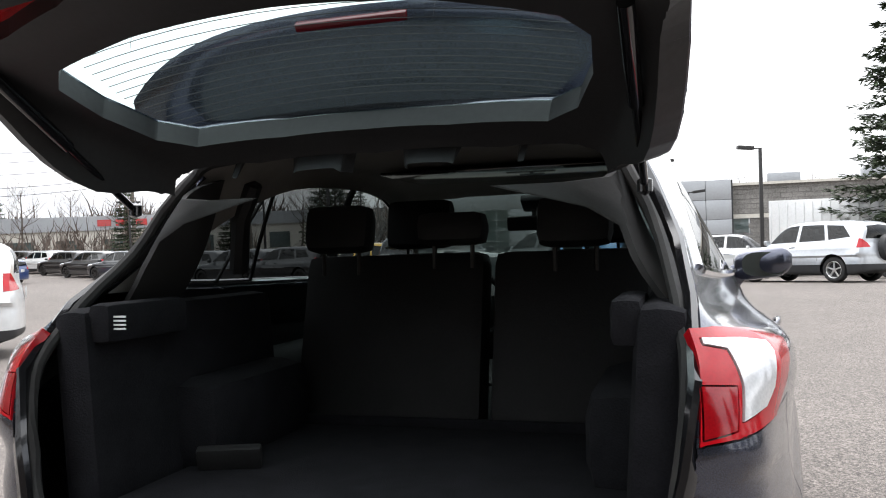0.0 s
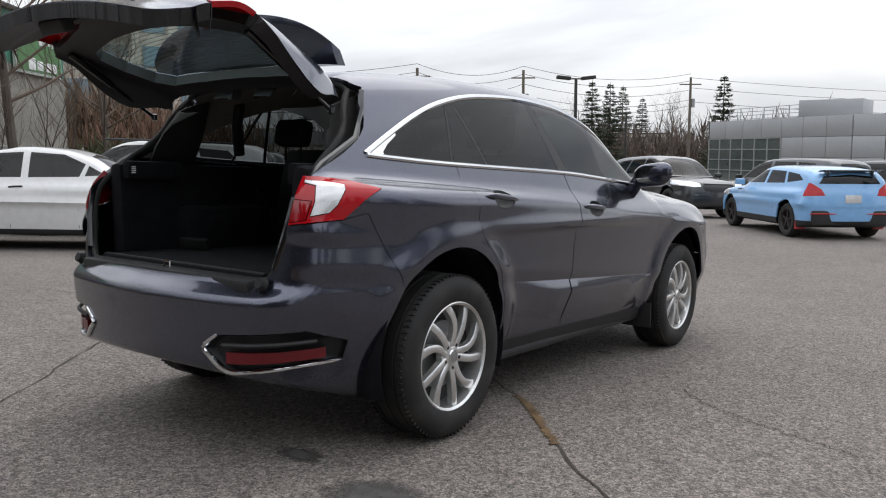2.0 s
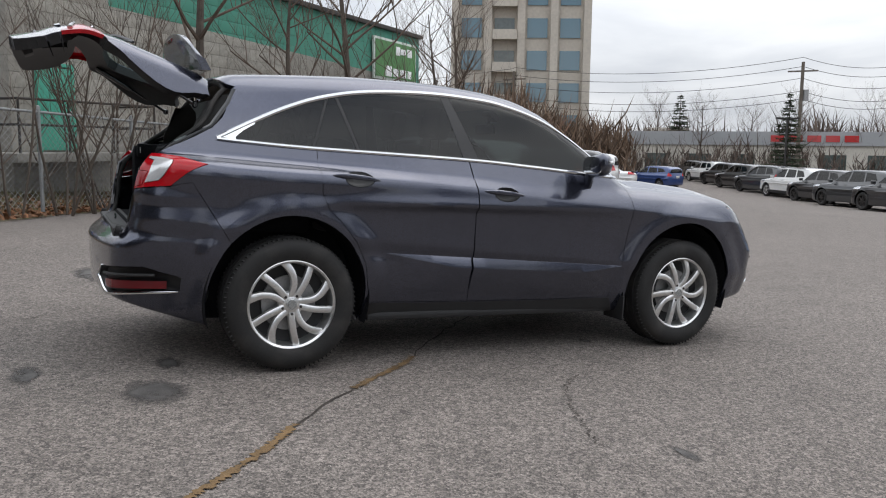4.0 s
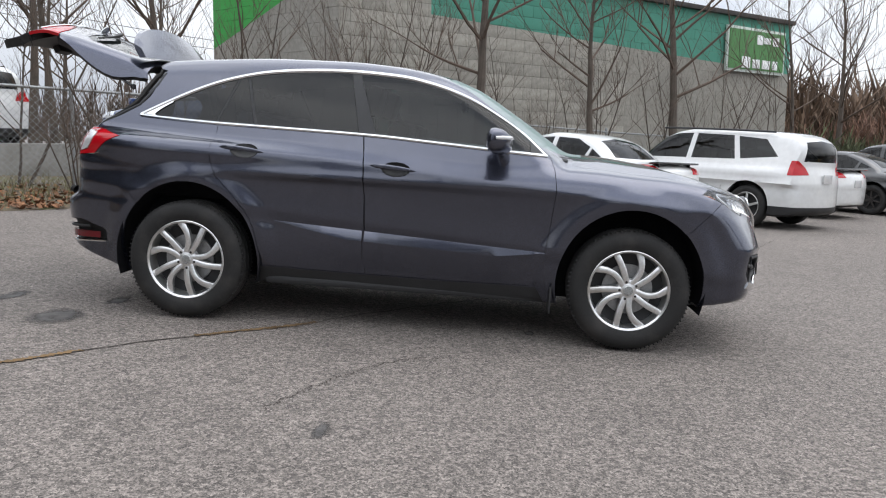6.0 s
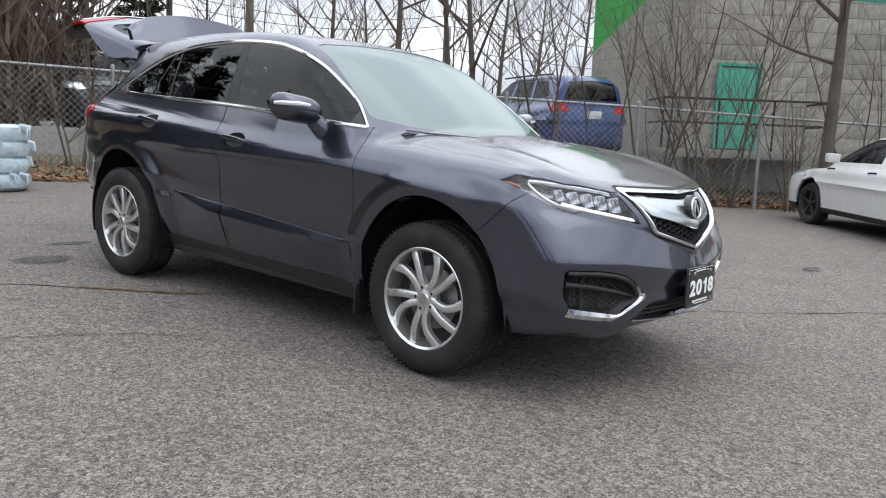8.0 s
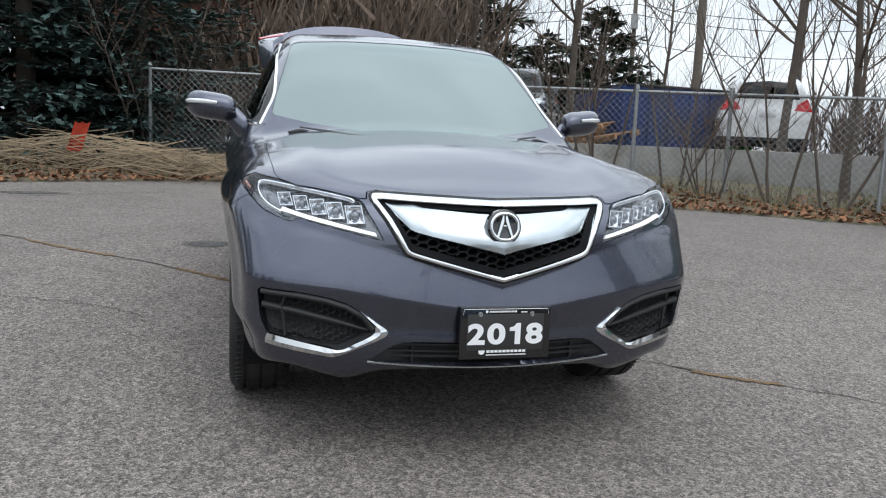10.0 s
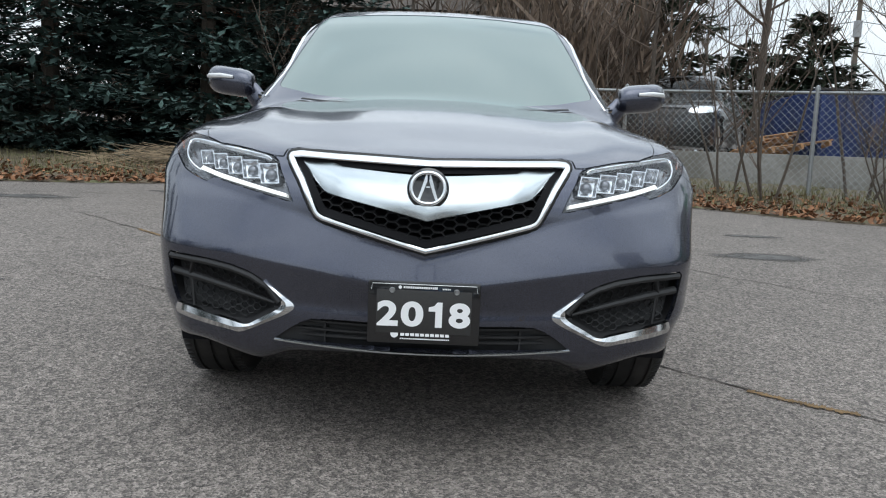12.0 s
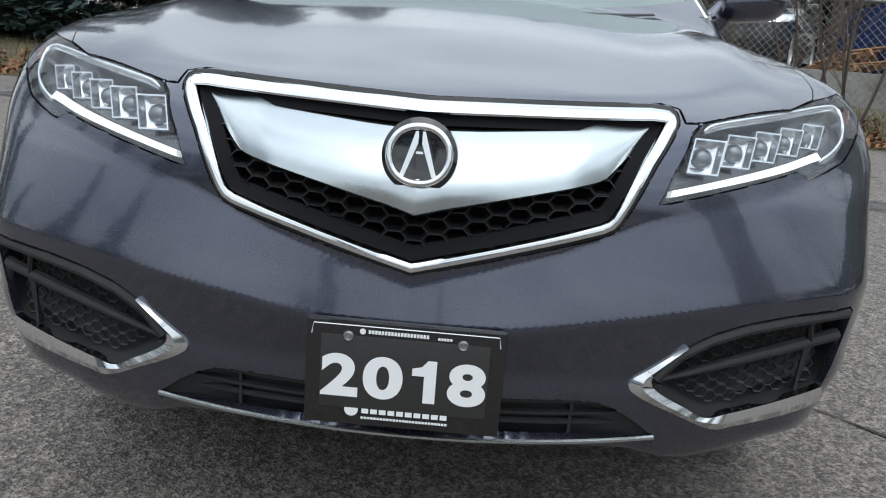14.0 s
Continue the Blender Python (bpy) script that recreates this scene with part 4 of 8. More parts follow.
for sx in (1, -1):
    b = bmesh.new()
    a = Vector((sx * 0.602, -1.82, 1.40))
    z = GATE @ Vector((sx * 0.60, -1.99, 1.13))
    m = a.lerp(z, 0.52)
    tube(b, [a, m], 0.0085, 10)
    tube(b, [m, z], 0.015, 10)
    lathe(b, [(0, 0.02), (0.016, 0.012), (0.016, -0.012), (0, -0.02)], 10, Matrix.Translation(a))
    part("gas_strut", b, GLOSSBLACK, car, "black gas strut")
# frame of the opening: seal, sill, stops, catch
b = bmesh.new()
ring = []
for x, z in [(q[0], q[1]) for q in gate_out[2:]]:
    if x > 0:
        p = rear_at(x - 0.012, z, -0.03)
        ring.append(p)
ring = ring + [Vector((-p.x, p.y, p.z)) for p in ring[::-1]]
tube(b, ring + [Vector((-0.3, -2.2, 0.725)), Vector((0.3, -2.2, 0.725))], 0.014, 8, closed=True)
part("opening_seal", b, RUBBER, car, "black rubber weather seal")
b = bmesh.new()
box(b, (1.14, 0.1, 0.05), (0, -2.165, 0.715), (3, 0, 0), bevel=0.012)
box(b, (1.1, 0.02, 0.03), (0, -2.11, 0.745), bevel=0.006)
part("load_sill", b, TRIM, car, "black plastic load sill")
b = bmesh.new()
tube(b, [(-0.02, -2.165, 0.738), (-0.02, -2.165, 0.765), (0.02, -2.165, 0.765), (0.02, -2.165, 0.738)], 0.005, 6)
part("striker", b, CHROME, car, "bright steel striker")
for sx in (1, -1):
    b = bmesh.new()
    lathe(b, [(0, 0.02), (0.02, 0.02), (0.024, 0.0), (0.028, -0.005)], 16, Matrix.Translation((sx * 0.625, -2.19, 0.73)) @ pose(0, 0, 0, 70, 0, 0))
    part("rubber_stop", b, RUBBER, car)
    # dark jamb panels between the seal and the lamps
    b = bmesh.new()
    tube(b, [rear_at(sx * x, z, -0.012) for x, z in ((0.645, 0.78), (0.675, 0.9), (0.69, 1.05), (0.692, 1.18), (0.672, 1.29), (0.62, 1.42), (0.58, 1.5))], 0.02, 8, 0.8)
    part("jamb_trim", b, GLOSSBLACK, car, "glossy dark jamb")
# front: grille
def inward(poly, d):
    """A closed outline drawn in by d."""
    n, out = len(poly), []
    area = sum(a[0] * b[1] - b[0] * a[1] for a, b in zip(poly, poly[1:] + poly[:1]))
    sg = 1 if area > 0 else -1
    for i in range(n):
        a, p, c_ = Vector(poly[i - 1]), Vector(poly[i]), Vector(poly[(i + 1) % n])
        e, f = (p - a).normalized(), (c_ - p).normalized()
        ne, nf = Vector((-e.y, e.x)) * sg, Vector((-f.y, f.x)) * sg
        m = (ne + nf).normalized()
        q = p + m * d / max(0.5, m.dot(ne))
        out.append((q.x, q.y))
    return out


def dense(poly, gap=0.016):
    out = []
    for a, c_ in zip(poly, poly[1:] + poly[:1]):
        a, c_ = Vector(a), Vector(c_)
        k = max(1, int((c_ - a).length / gap))
        out += [tuple(a.lerp(c_, i / k)) for i in range(k)]
    return out


RING = dense(GRILLE + [(-x, z) for x, z in GRILLE[-2:0:-1]])


def ring_sheet(profile):
    """A band round the grille: (distance in from the edge, height over the skin, depth back) row by row."""
    b = bmesh.new()
    rows_ = [[b.verts.new(front_at(x, z, 0) + Vector((0, off - back, 0))) for x, z in inward(RING, d)] for d, off, back in profile]
    for a, c_ in zip(rows_, rows_[1:]):
        for i in range(len(a)):
            b.faces.new((a[i], a[(i + 1) % len(a)], c_[(i + 1) % len(a)], c_[i]))
    bmesh.ops.recalc_face_normals(b, faces=b.faces)
    return b


GR = part("grille", ring_sheet([(0.005, -0.004, 0), (0.006, 0.009, 0), (0.009, 0.0135, 0), (0.015, 0.015, 0), (0.021, 0.0125, 0), (0.0245, 0.006, 0), (0.025, -0.012, 0)]), CHROME, car, "bright chrome grille surround")
part("grille_gasket", ring_sheet([(-0.001, -0.008, 0), (0.0, 0.001, 0), (0.006, 0.0015, 0), (0.0065, -0.008, 0)]), RUBBER, GR)
part("grille_frame", ring_sheet([(0.0245, 0.0, 0.006), (0.03, 0.0, 0.012), (0.044, 0.0, 0.022), (0.046, 0.0, 0.06)]), GRILLEBLACK, GR, "black inner frame")
b = bmesh.new()
b.faces.new([b.verts.new(front_at(x, z, 0) - Vector((0, 0.06, 0))) for x, z in inward(RING, 0.03)])
part("grille_backing", b, CLOTH, GR)


def wing_low(x):
    return float(np.interp(abs(x), [0, 0.15, 0.3, 0.315, 0.355, 0.404], [0.768, 0.8, 0.83, 0.836, 0.872, 0.922]))


def wing_top(x):
    return float(np.interp(abs(x), [0, 0.1, 0.24, 0.265, 0.295, 0.34, 0.404], [0.892, 0.896, 0.905, 0.907, 0.918, 0.921, 0.925]))


b = bmesh.new()
cols = []
for k in range(65):
    x = -0.404 + 0.808 * k / 64
    lo, hi = wing_low(x), wing_top(x)
    col = []
    for j in range(9):
        t = j / 8
        z = lo + (hi - lo) * t
        p = front_at(x, z, 0)
        keel = 0.014 * (1 - min(1, abs(x) / 0.05)) * (1 - t)
        fold = 0.16 * max(0.0, abs(x) - 0.3 + 0.05 * (1 - t)) * (1 - 0.3 * t)
        bulge = 0.008 * math.sin(math.pi * t) + (0.008 if t == 0 else 0.0) * 0
        col.append(b.verts.new(p + Vector((0, bulge + keel - fold - 0.004 - 0.01 * t, 0))))
    col.insert(0, b.verts.new(col[0].co + Vector((0, -0.006, -0.004))))
    col.insert(0, b.verts.new(col[0].co + Vector((0, -0.03, 0.002))))
    col.append(b.verts.new(col[-1].co + Vector((0, -0.03, 0.002))))
    cols.append(col)
for a, c_ in zip(cols, cols[1:]):
    for i in range(len(a) - 1):
        b.faces.new((a[i], c_[i], c_[i + 1], a[i + 1]))
bmesh.ops.recalc_face_normals(b, faces=b.faces)
part("grille_wing", b, SATIN, GR, "satin silver winged bar", 24)
b = bmesh.new()
room = inward(RING, 0.04)
for q in range(-11, 12):
    for r in range(12):
        cx, cz = q * 0.0345, 0.68 + r * 0.0255 + (0.01275 if q % 2 else 0)
        if not in_poly(cx, cz, room) or cz > wing_low(cx) + 0.012:
            continue
        o = []
        for k in range(6):
            ca, sa = math.cos(k * math.pi / 3), math.sin(k * math.pi / 3)
            o.append([b.verts.new(front_at(cx + rx * ca, cz + rz * sa, 0) - Vector((0, dep, 0))) for rx, rz, dep in ((0.0232, 0.0149, 0.02), (0.0212, 0.0132, 0.018), (0.0205, 0.0126, 0.05))])
        for k in range(6):
            a, c_ = o[k], o[(k + 1) % 6]
            b.faces.new((a[0], c_[0], c_[1], a[1]))
            b.faces.new((a[1], c_[1], c_[2], a[2]))
bmesh.ops.recalc_face_normals(b, faces=b.faces)
part("honeycomb", b, TRIM, GR, "black honeycomb mesh", 25)
b = bmesh.new()
EM = Matrix.Translation(front_at(0, 0.846, 0.026)) @ pose(0, 0, 0, 90 - 12, 0, 180)
lathe(b, [(0, -0.006), (0.046, -0.006), (0.05, -0.004), (0.062, -0.01), (0.064, -0.035)], 40, EM)
part("emblem_disc", b, GLOSSBLACK, GR, "black disc of the round emblem")
b = bmesh.new()
oval = [EM @ Vector((0.049 * math.copysign(abs(math.cos(a)) ** 0.9, math.cos(a)), 0.046 * math.sin(a), 0)) for a in np.linspace(0, math.tau, 48, endpoint=False)]
tube(b, oval, 0.0062, 10, closed=True, up=EM.to_3x3() @ Vector((0, 0, 1)))
for sx in (1, -1):
    prism(b, [(sx * 0.0025, 0.039), (sx * 0.0085, 0.039), (sx * 0.03, -0.033), (sx * 0.0225, -0.037), (sx * 0.0025, 0.018)][::sx], 0.006, EM @ Matrix.Translation((0, 0, -0.004)), 0.001)
prism(b, [(-0.006, 0.002), (0.006, 0.002), (0.005, 0.006), (-0.005, 0.006)], 0.003, EM @ Matrix.Translation((0, 0, -0.004)))
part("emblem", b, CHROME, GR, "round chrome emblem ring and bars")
# fog-lamp pockets
for sx in (1, -1):
    b = bmesh.new()
    outer = [front_at(x, z, 0.0) for x, z in smooth2(FOG + FOG[:1], 44)[:-1]]
    mid = Vector((0.62, 0, 0.515))
    backs = []
    for p in outer:
        q = Vector((mid.x + (p.x - mid.x) * 0.9, p.y - 0.05, mid.z + (p.z - mid.z) * 0.86))
        backs.append(q)
    va, vb = [b.verts.new(p) for p in outer], [b.verts.new(p) for p in backs]
    for i in range(len(va)):
        b.faces.new((va[i], va[(i + 1) % len(va)], vb[(i + 1) % len(vb)], vb[i]))
    cen = b.verts.new((0.64, 2.0, 0.52))
    for i in range(len(vb)):
        b.faces.new((vb[i], vb[(i + 1) % len(vb)], cen))
    bmesh.ops.recalc_face_normals(b, faces=b.faces)
    PK = part("fog_pocket", b if sx > 0 else mirrored(b), TRIM, car, "black fog-lamp pocket with a chrome edge")
    b = bmesh.new()
    tube(b, [front_at(x, z, -0.012) for x, z in ((0.816, 0.548), (0.7, 0.535), (0.58, 0.512), (0.46, 0.488))], [0.013, 0.012, 0.01, 0.005], 8)
    tube(b, [front_at(x, z, -0.003) for x, z in ((0.816, 0.599), (0.683, 0.595), (0.6, 0.585), (0.534, 0.567), (0.477, 0.536), (0.442, 0.492))], 0.011, 8)
    tube(b, [front_at(x, z, -0.01) for x, z in ((0.74, 0.598), (0.75, 0.54), (0.735, 0.445))], 0.007, 6)
    part("pocket_bar", b if sx > 0 else mirrored(b), TRIM, PK)
    b = bmesh.new()
    for r in range(7):
        for q in range(14):
            cx, cz = 0.5 + q * 0.02, 0.428 + r * 0.0235 + 0.0117 * (q % 2)
            if not in_poly(cx, cz, [(0.65 + (x - 0.65) * 0.84, 0.515 + (z - 0.515) * 0.8) for x, z in FOG]):
                continue
            p = front_at(cx, cz, 0) - Vector((0, 0.03, 0))
            tube(b, [p + Vector((0.0132 * math.cos(a), 0, 0.0122 * math.sin(a))) for a in np.linspace(0, math.tau, 6, endpoint=False)], 0.0022, 4, closed=True, up=(0, 1, 0))
    part("pocket_mesh", b if sx > 0 else mirrored(b), TRIM, PK)
    # a bright band, thin at its inner tip and wide along the foot of the pocket
    b = bmesh.new()
    inn = curve([(x, z, 0) for x, z in ((0.486, 0.557), (0.449, 0.516), (0.433, 0.49), (0.447, 0.469), (0.5, 0.438), (0.548, 0.411), (0.6, 0.417), (0.7, 0.433), (0.792, 0.449))], 60)
    out = curve([(x, z, 0) for x, z in ((0.487, 0.559), (0.426, 0.514), (0.393, 0.488), (0.405, 0.466), (0.49, 0.421), (0.566, 0.384), (0.61, 0.386), (0.7, 0.396), (0.798, 0.411))], 60)
    strip(b, [[front_at(p.x, p.y, -0.012), front_at(p.x, p.y, 0.003), front_at((p.x + r.x) / 2, (p.y + r.y) / 2, 0.009), front_at(r.x, r.y, 0.003), front_at(r.x, r.y, -0.006)] for p, r in zip(inn, out)])
    part("chrome_edge", b if sx > 0 else mirrored(b), CHROME, PK, "bright chrome edge", 24)
    # rear fog pocket
    b = bmesh.new()
    outer = [rear_at(x, z, 0.0) for x, z in smooth2(RFOG + RFOG[:1], 40)[:-1]]
    backs = [Vector((0.6 + (p.x - 0.6) * 0.92, p.y + 0.035, 0.475 + (p.z - 0.475) * 0.88)) for p in outer]
    va, vb = [b.verts.new(p) for p in outer], [b.verts.new(p) for p in backs]
    for i in range(len(va)):
        b.faces.new((va[i], va[(i + 1) % len(va)], vb[(i + 1) % len(vb)], vb[i]))
    cen = b.verts.new((0.6, -2.18, 0.475))
    for i in range(len(vb)):
        b.faces.new((vb[i], vb[(i + 1) % len(vb)], cen))
    bmesh.ops.recalc_face_normals(b, faces=b.faces)
    PK = part("rear_fog_pocket", b if sx > 0 else mirrored(b), TRIM, car, "black rear pocket with a red reflector")
    b = bmesh.new()
    sec = []
    for k in range(9):
        x = 0.485 + 0.25 * k / 8
        p = rear_at(x, 0.44, -0.004)
        zl, zh = 0.418 + 0.02 * k / 8, 0.462 + 0.016 * k / 8
        sec.append([b.verts.new((x, p.y, zl)), b.verts.new((x, p.y, zh)), b.verts.new((x, p.y + 0.03, zh)), b.verts.new((x, p.y + 0.03, zl))])
    for a, c_ in zip(sec, sec[1:]):
        for i in range(4):
            b.faces.new((a[i], a[(i + 1) % 4], c_[(i + 1) % 4], c_[i]))
    b.faces.new(sec[0])
    b.faces.new(sec[-1][::-1])
    bmesh.ops.recalc_face_normals(b, faces=b.faces)
    part("reflector", b if sx > 0 else mirrored(b), DARKRED, PK, "red reflector")
    b = bmesh.new()
    tube(b, [rear_at(0.47 + 0.28 * k / 8, 0.488 + 0.02 * k / 8, -0.006) for k in range(9)], 0.009, 8)
    part("pocket_bar", b if sx > 0 else mirrored(b), TRIM, PK)
    b = bmesh.new()
    line = [(0.455, 0.53), (0.41, 0.498), (0.385, 0.474), (0.42, 0.44), (0.49, 0.392), (0.6, 0.398), (0.76, 0.425)]
    tube(b, [rear_at(p.x, p.y, 0.003) for p in curve([(x, z, 0) for x, z in line], 34)], [0.004] + [0.008 + 0.006 * math.exp(-((k - 10) / 6) ** 2) for k in range(32)] + [0.003], 8, 0.8)
    part("chrome_edge", b if sx > 0 else mirrored(b), CHROME, PK, "bright chrome edge")
b = bmesh.new()
for zl in (0.385, 0.41, 0.435):
    tube(b, [front_at(x, zl, -0.03) for x in np.linspace(-0.42, 0.42, 21)], 0.006, 6)
box(b, (0.92, 0.02, 0.12), (0, 2.16, 0.415), bevel=0.004)
for x in (-0.3, 0.3):
    box(b, (0.006, 0.04, 0.08), (x, 2.17, 0.41))
part("lower_grille", b, TRIM, car, "black lower intake")
b = bmesh.new()
tube(b, [front_at(x, float(np.interp(abs(x), [0, 0.11, 0.25, 0.455], [0.36, 0.361, 0.366, 0.374])), 0.004) for x in np.linspace(-0.455, 0.455, 25)], 0.0045, 6)
part("lip_strip", b, SATIN, car)
# plate with the year
PM = Matrix.Translation((-0.003, 2.288, 0.503)) @ pose(0, 0, 0, 90 - 2, 0, 180)
b = bmesh.new()
box(b, (0.33, 0.186, 0.016), bevel=0.006)
bmesh.ops.transform(b, matrix=PM, verts=b.verts)
PLATE = part("dealer_plate", b, GLOSSBLACK, car, "black dealer plate reading 2018")
b = bmesh.new()
box(b, (0.278, 0.128, 0.004), (0, 0.003, 0.0075), bevel=0.001)
bmesh.ops.transform(b, matrix=PM, verts=b.verts)
part("plate_insert", b, mat("plate_charcoal", (0.028, 0.027, 0.026), 0.5, var=0.15, scale=40), PLATE, "charcoal insert")
for ch, cx, cw in (("2", -0.106, 0.062), ("0", -0.034, 0.066), ("1", 0.034, 0.04), ("8", 0.105, 0.063)):
    b = bmesh.new()
    if ch == "1":
        # the built-in figure is a bare stroke: this one has the flag
        prism(b, [(0.019, -0.0375), (0.019, 0.0375), (0.005, 0.0375), (-0.004, 0.026), (-0.019, 0.022), (-0.019, 0.01), (0.0, 0.01), (0.0, -0.0375)], 0.0012)
    else:
        letters(ch, 0.1, 0.0006, Matrix.Identity(4), b, 0.0038)
    xs, ys = [v.co.x for v in b.verts], [v.co.y for v in b.verts]
    mid = Matrix.Translation((-(max(xs) + min(xs)) / 2, -(max(ys) + min(ys)) / 2, 0))
    bmesh.ops.transform(b, matrix=PM @ Matrix.Translation((cx, -0.003, 0.0102)) @ Matrix.Diagonal((cw / (max(xs) - min(xs)), 0.075 / (max(ys) - min(ys)), 1, 1)) @ mid, verts=b.verts)
    part("numeral", b, WHITETEXT, PLATE, "white numeral " + ch)
b = bmesh.new()
turn_p = [math.degrees(a) for a in PM.to_euler()]


def print_bars(x0, x1, y, h, n, gap=0.22):
    """A line of unreadable print: one small bar for each letter."""
    wd = (x1 - x0) / n
    for k in range(n):
        box(b, (wd * (1 - gap), h, 0.001), PM @ Vector((x0 + wd * (k + 0.5), y, 0.0088)), turn_p)


print_bars(-0.068, 0.078, -0.063, 0.0125, 10)
print_bars(-0.068, 0.078, -0.0775, 0.0035, 27)
print_bars(-0.062, 0.038, 0.0755, 0.006, 19)
print_bars(0.052, 0.076, 0.0735, 0.004, 5)
lathe(b, [(0, 0.0005), (0.0115, 0.0005), (0.0115, -0.001)], 20, PM @ Matrix.Translation((-0.084, -0.064, 0.0088)))
lathe(b, [(0, 0.0005), (0.005, 0.0005), (0.005, -0.001)], 16, PM @ Matrix.Translation((-0.071, 0.0755, 0.0088)))
tube(b, [PM @ Vector((x, y, 0.0085)) for x, y in ((-0.155, 0.066), (-0.152, 0.0845), (0.152, 0.0845), (0.155, 0.066))], 0.0009, 4)
part("plate_print", b, WHITETEXT, PLATE, "white print bars")
for sx in (1, -1):
    b = bmesh.new()
    lathe(b, [(0, 0.0145), (0.003, 0.0145), (0.0035, 0.012), (0.0065, 0.0135), (0.009, 0.009)], 16, PM @ Matrix.Translation((sx * 0.094, 0.066, 0)))
    part("plate_screw", b, STEEL, PLATE)


# ---- wheels ----
def wheel_parts(m, parent, R=0.36, rim=0.24, width=0.235, alloy=ALLOY, spokes=10, detail=True):
    """A wheel whose outer face looks along +z of m."""
    b = bmesh.new()
    w = width / 2
    lathe(b, [(rim - 0.02, -w + 0.01), (rim, -w + 0.005), (rim - 0.018, -w + 0.03), (rim - 0.03, 0.0), (rim - 0.016, w - 0.035), (rim - 0.013, w - 0.012), (rim - 0.003, w - 0.004), (rim + 0.004, w - 0.008), (rim - 0.002, w - 0.02)], 56, m)
    wheel = part("wheel", b, alloy, parent, "silver alloy wheel with ten swept spokes" if detail else "")
    b = bmesh.new()
    prof = [(rim - 0.006, w - 0.012), (rim + 0.012, w + 0.001), (rim + 0.05, w + 0.008), (rim + 0.08, w + 0.005), (R - 0.022, w - 0.006), (R - 0.008, w - 0.022), (R, w - 0.045)]
    for g in (0.06, 0.0, -0.06) if detail else ():
        prof += [(R, g + 0.007), (R - 0.008, g + 0.005), (R - 0.008, g - 0.005), (R, g - 0.007)]
    prof += [(R, -w + 0.045), (R - 0.008, -w + 0.022), (R - 0.022, -w + 0.006), (rim + 0.05, -w - 0.006), (rim - 0.006, -w + 0.01)]
    lathe(b, prof, 72 if detail else 32, m)
    part("tyre", b, RUBBER, wheel, "black rubber tyre")
    if detail:
        b = bmesh.new()
        for k in range(84):
            a = k / 84 * math.tau
            for s, tw in ((1, 18), (-1, -18)):
                box(b, (0.012, 0.006, 0.03), m @ (pose(0, 0, 0, 0, 0, math.degrees(a)) @ Vector((R - 0.006, 0, s * (w - 0.032)))), [math.degrees(q) for q in (m @ pose(0, 0, 0, tw, 0, math.degrees(a))).to_euler()])
        tagged(part("tread", b, RUBBER, wheel), kind="stuff")
    b = bmesh.new()
    lathe(b, [(0, w - 0.1), (rim - 0.05, w - 0.1), (rim - 0.02, w - 0.09)], 40, m)
    part("wheel_back", b, TRIM, wheel)
    if not detail:
        b = bmesh.new()
        for k in range(spokes):
            a = k / spokes * math.tau
            prism(b, [(0.03, -0.022), (rim - 0.012, -0.016), (rim - 0.012, 0.016), (0.03, 0.022)], 0.03, m @ pose(0, 0, w - 0.05, 0, 0, math.degrees(a)), 0.004)
        lathe(b, [(0, w - 0.012), (0.045, w - 0.014), (0.05, w - 0.04)], 16, m)
        part("spokes", b, alloy, wheel)
        return wheel
    b = bmesh.new()
    lathe(b, [(0, w - 0.085), (0.15, w - 0.085), (0.15, w - 0.1)], 40, m)
    part("brake_disc", b, STEEL, wheel, "steel brake disc")
    for k in range(spokes):
        a0 = k / spokes * 360
        b = bmesh.new()
        wide = k % 2 == 0
        secs = []
        for j in range(9):
            t = j / 8
            r = 0.042 + (rim - 0.012 - 0.042) * t
            bend = (0.03 * math.sin(min(1, t * 1.02) * math.pi) * (1 if wide else 0.25) - 0.02 * t) * -1
            hw = (0.0155 + 0.003 * (1 - t) + (0.013 * max(0, t - 0.55) / 0.45 if wide else 0.004 * t))
            zt = w - 0.022 + 0.012 * math.sin(t * math.pi * 0.9) - 0.006 * t
            if wide and t > 0.8:
                bend += 0.03 * (t - 0.8)
            secs.append([Vector((r, bend - hw, zt - 0.03)), Vector((r, bend - hw * 0.92, zt - 0.004)), Vector((r, bend - hw * 0.6, zt)), Vector((r, bend + hw * 0.6, zt)), Vector((r, bend + hw * 0.92, zt - 0.004)), Vector((r, bend + hw, zt - 0.03))])
        vv = [[b.verts.new(m @ (pose(0, 0, 0, 0, 0, a0) @ p)) for p in s] for s in secs]
        for a, c_ in zip(vv, vv[1:]):
            for i in range(6):
                b.faces.new((a[i], c_[i], c_[(i + 1) % 6], a[(i + 1) % 6]))
        bmesh.ops.recalc_face_normals(b, faces=b.faces)
        part("spoke", b, alloy, wheel)
    b = bmesh.new()
    lathe(b, [(0, w - 0.012), (0.028, w - 0.013), (0.031, w - 0.018), (0.034, w - 0.018), (0.05, w - 0.026), (0.066, w - 0.03), (0.072, w - 0.055)], 40, m)
    part("hub", b, alloy, wheel)
    b = bmesh.new()
    lathe(b, [(0, w - 0.0105), (0.026, w - 0.0115), (0.0275, w - 0.014)], 28, m)
    part("centre_cap", b, SATIN, wheel, "silver centre cap")
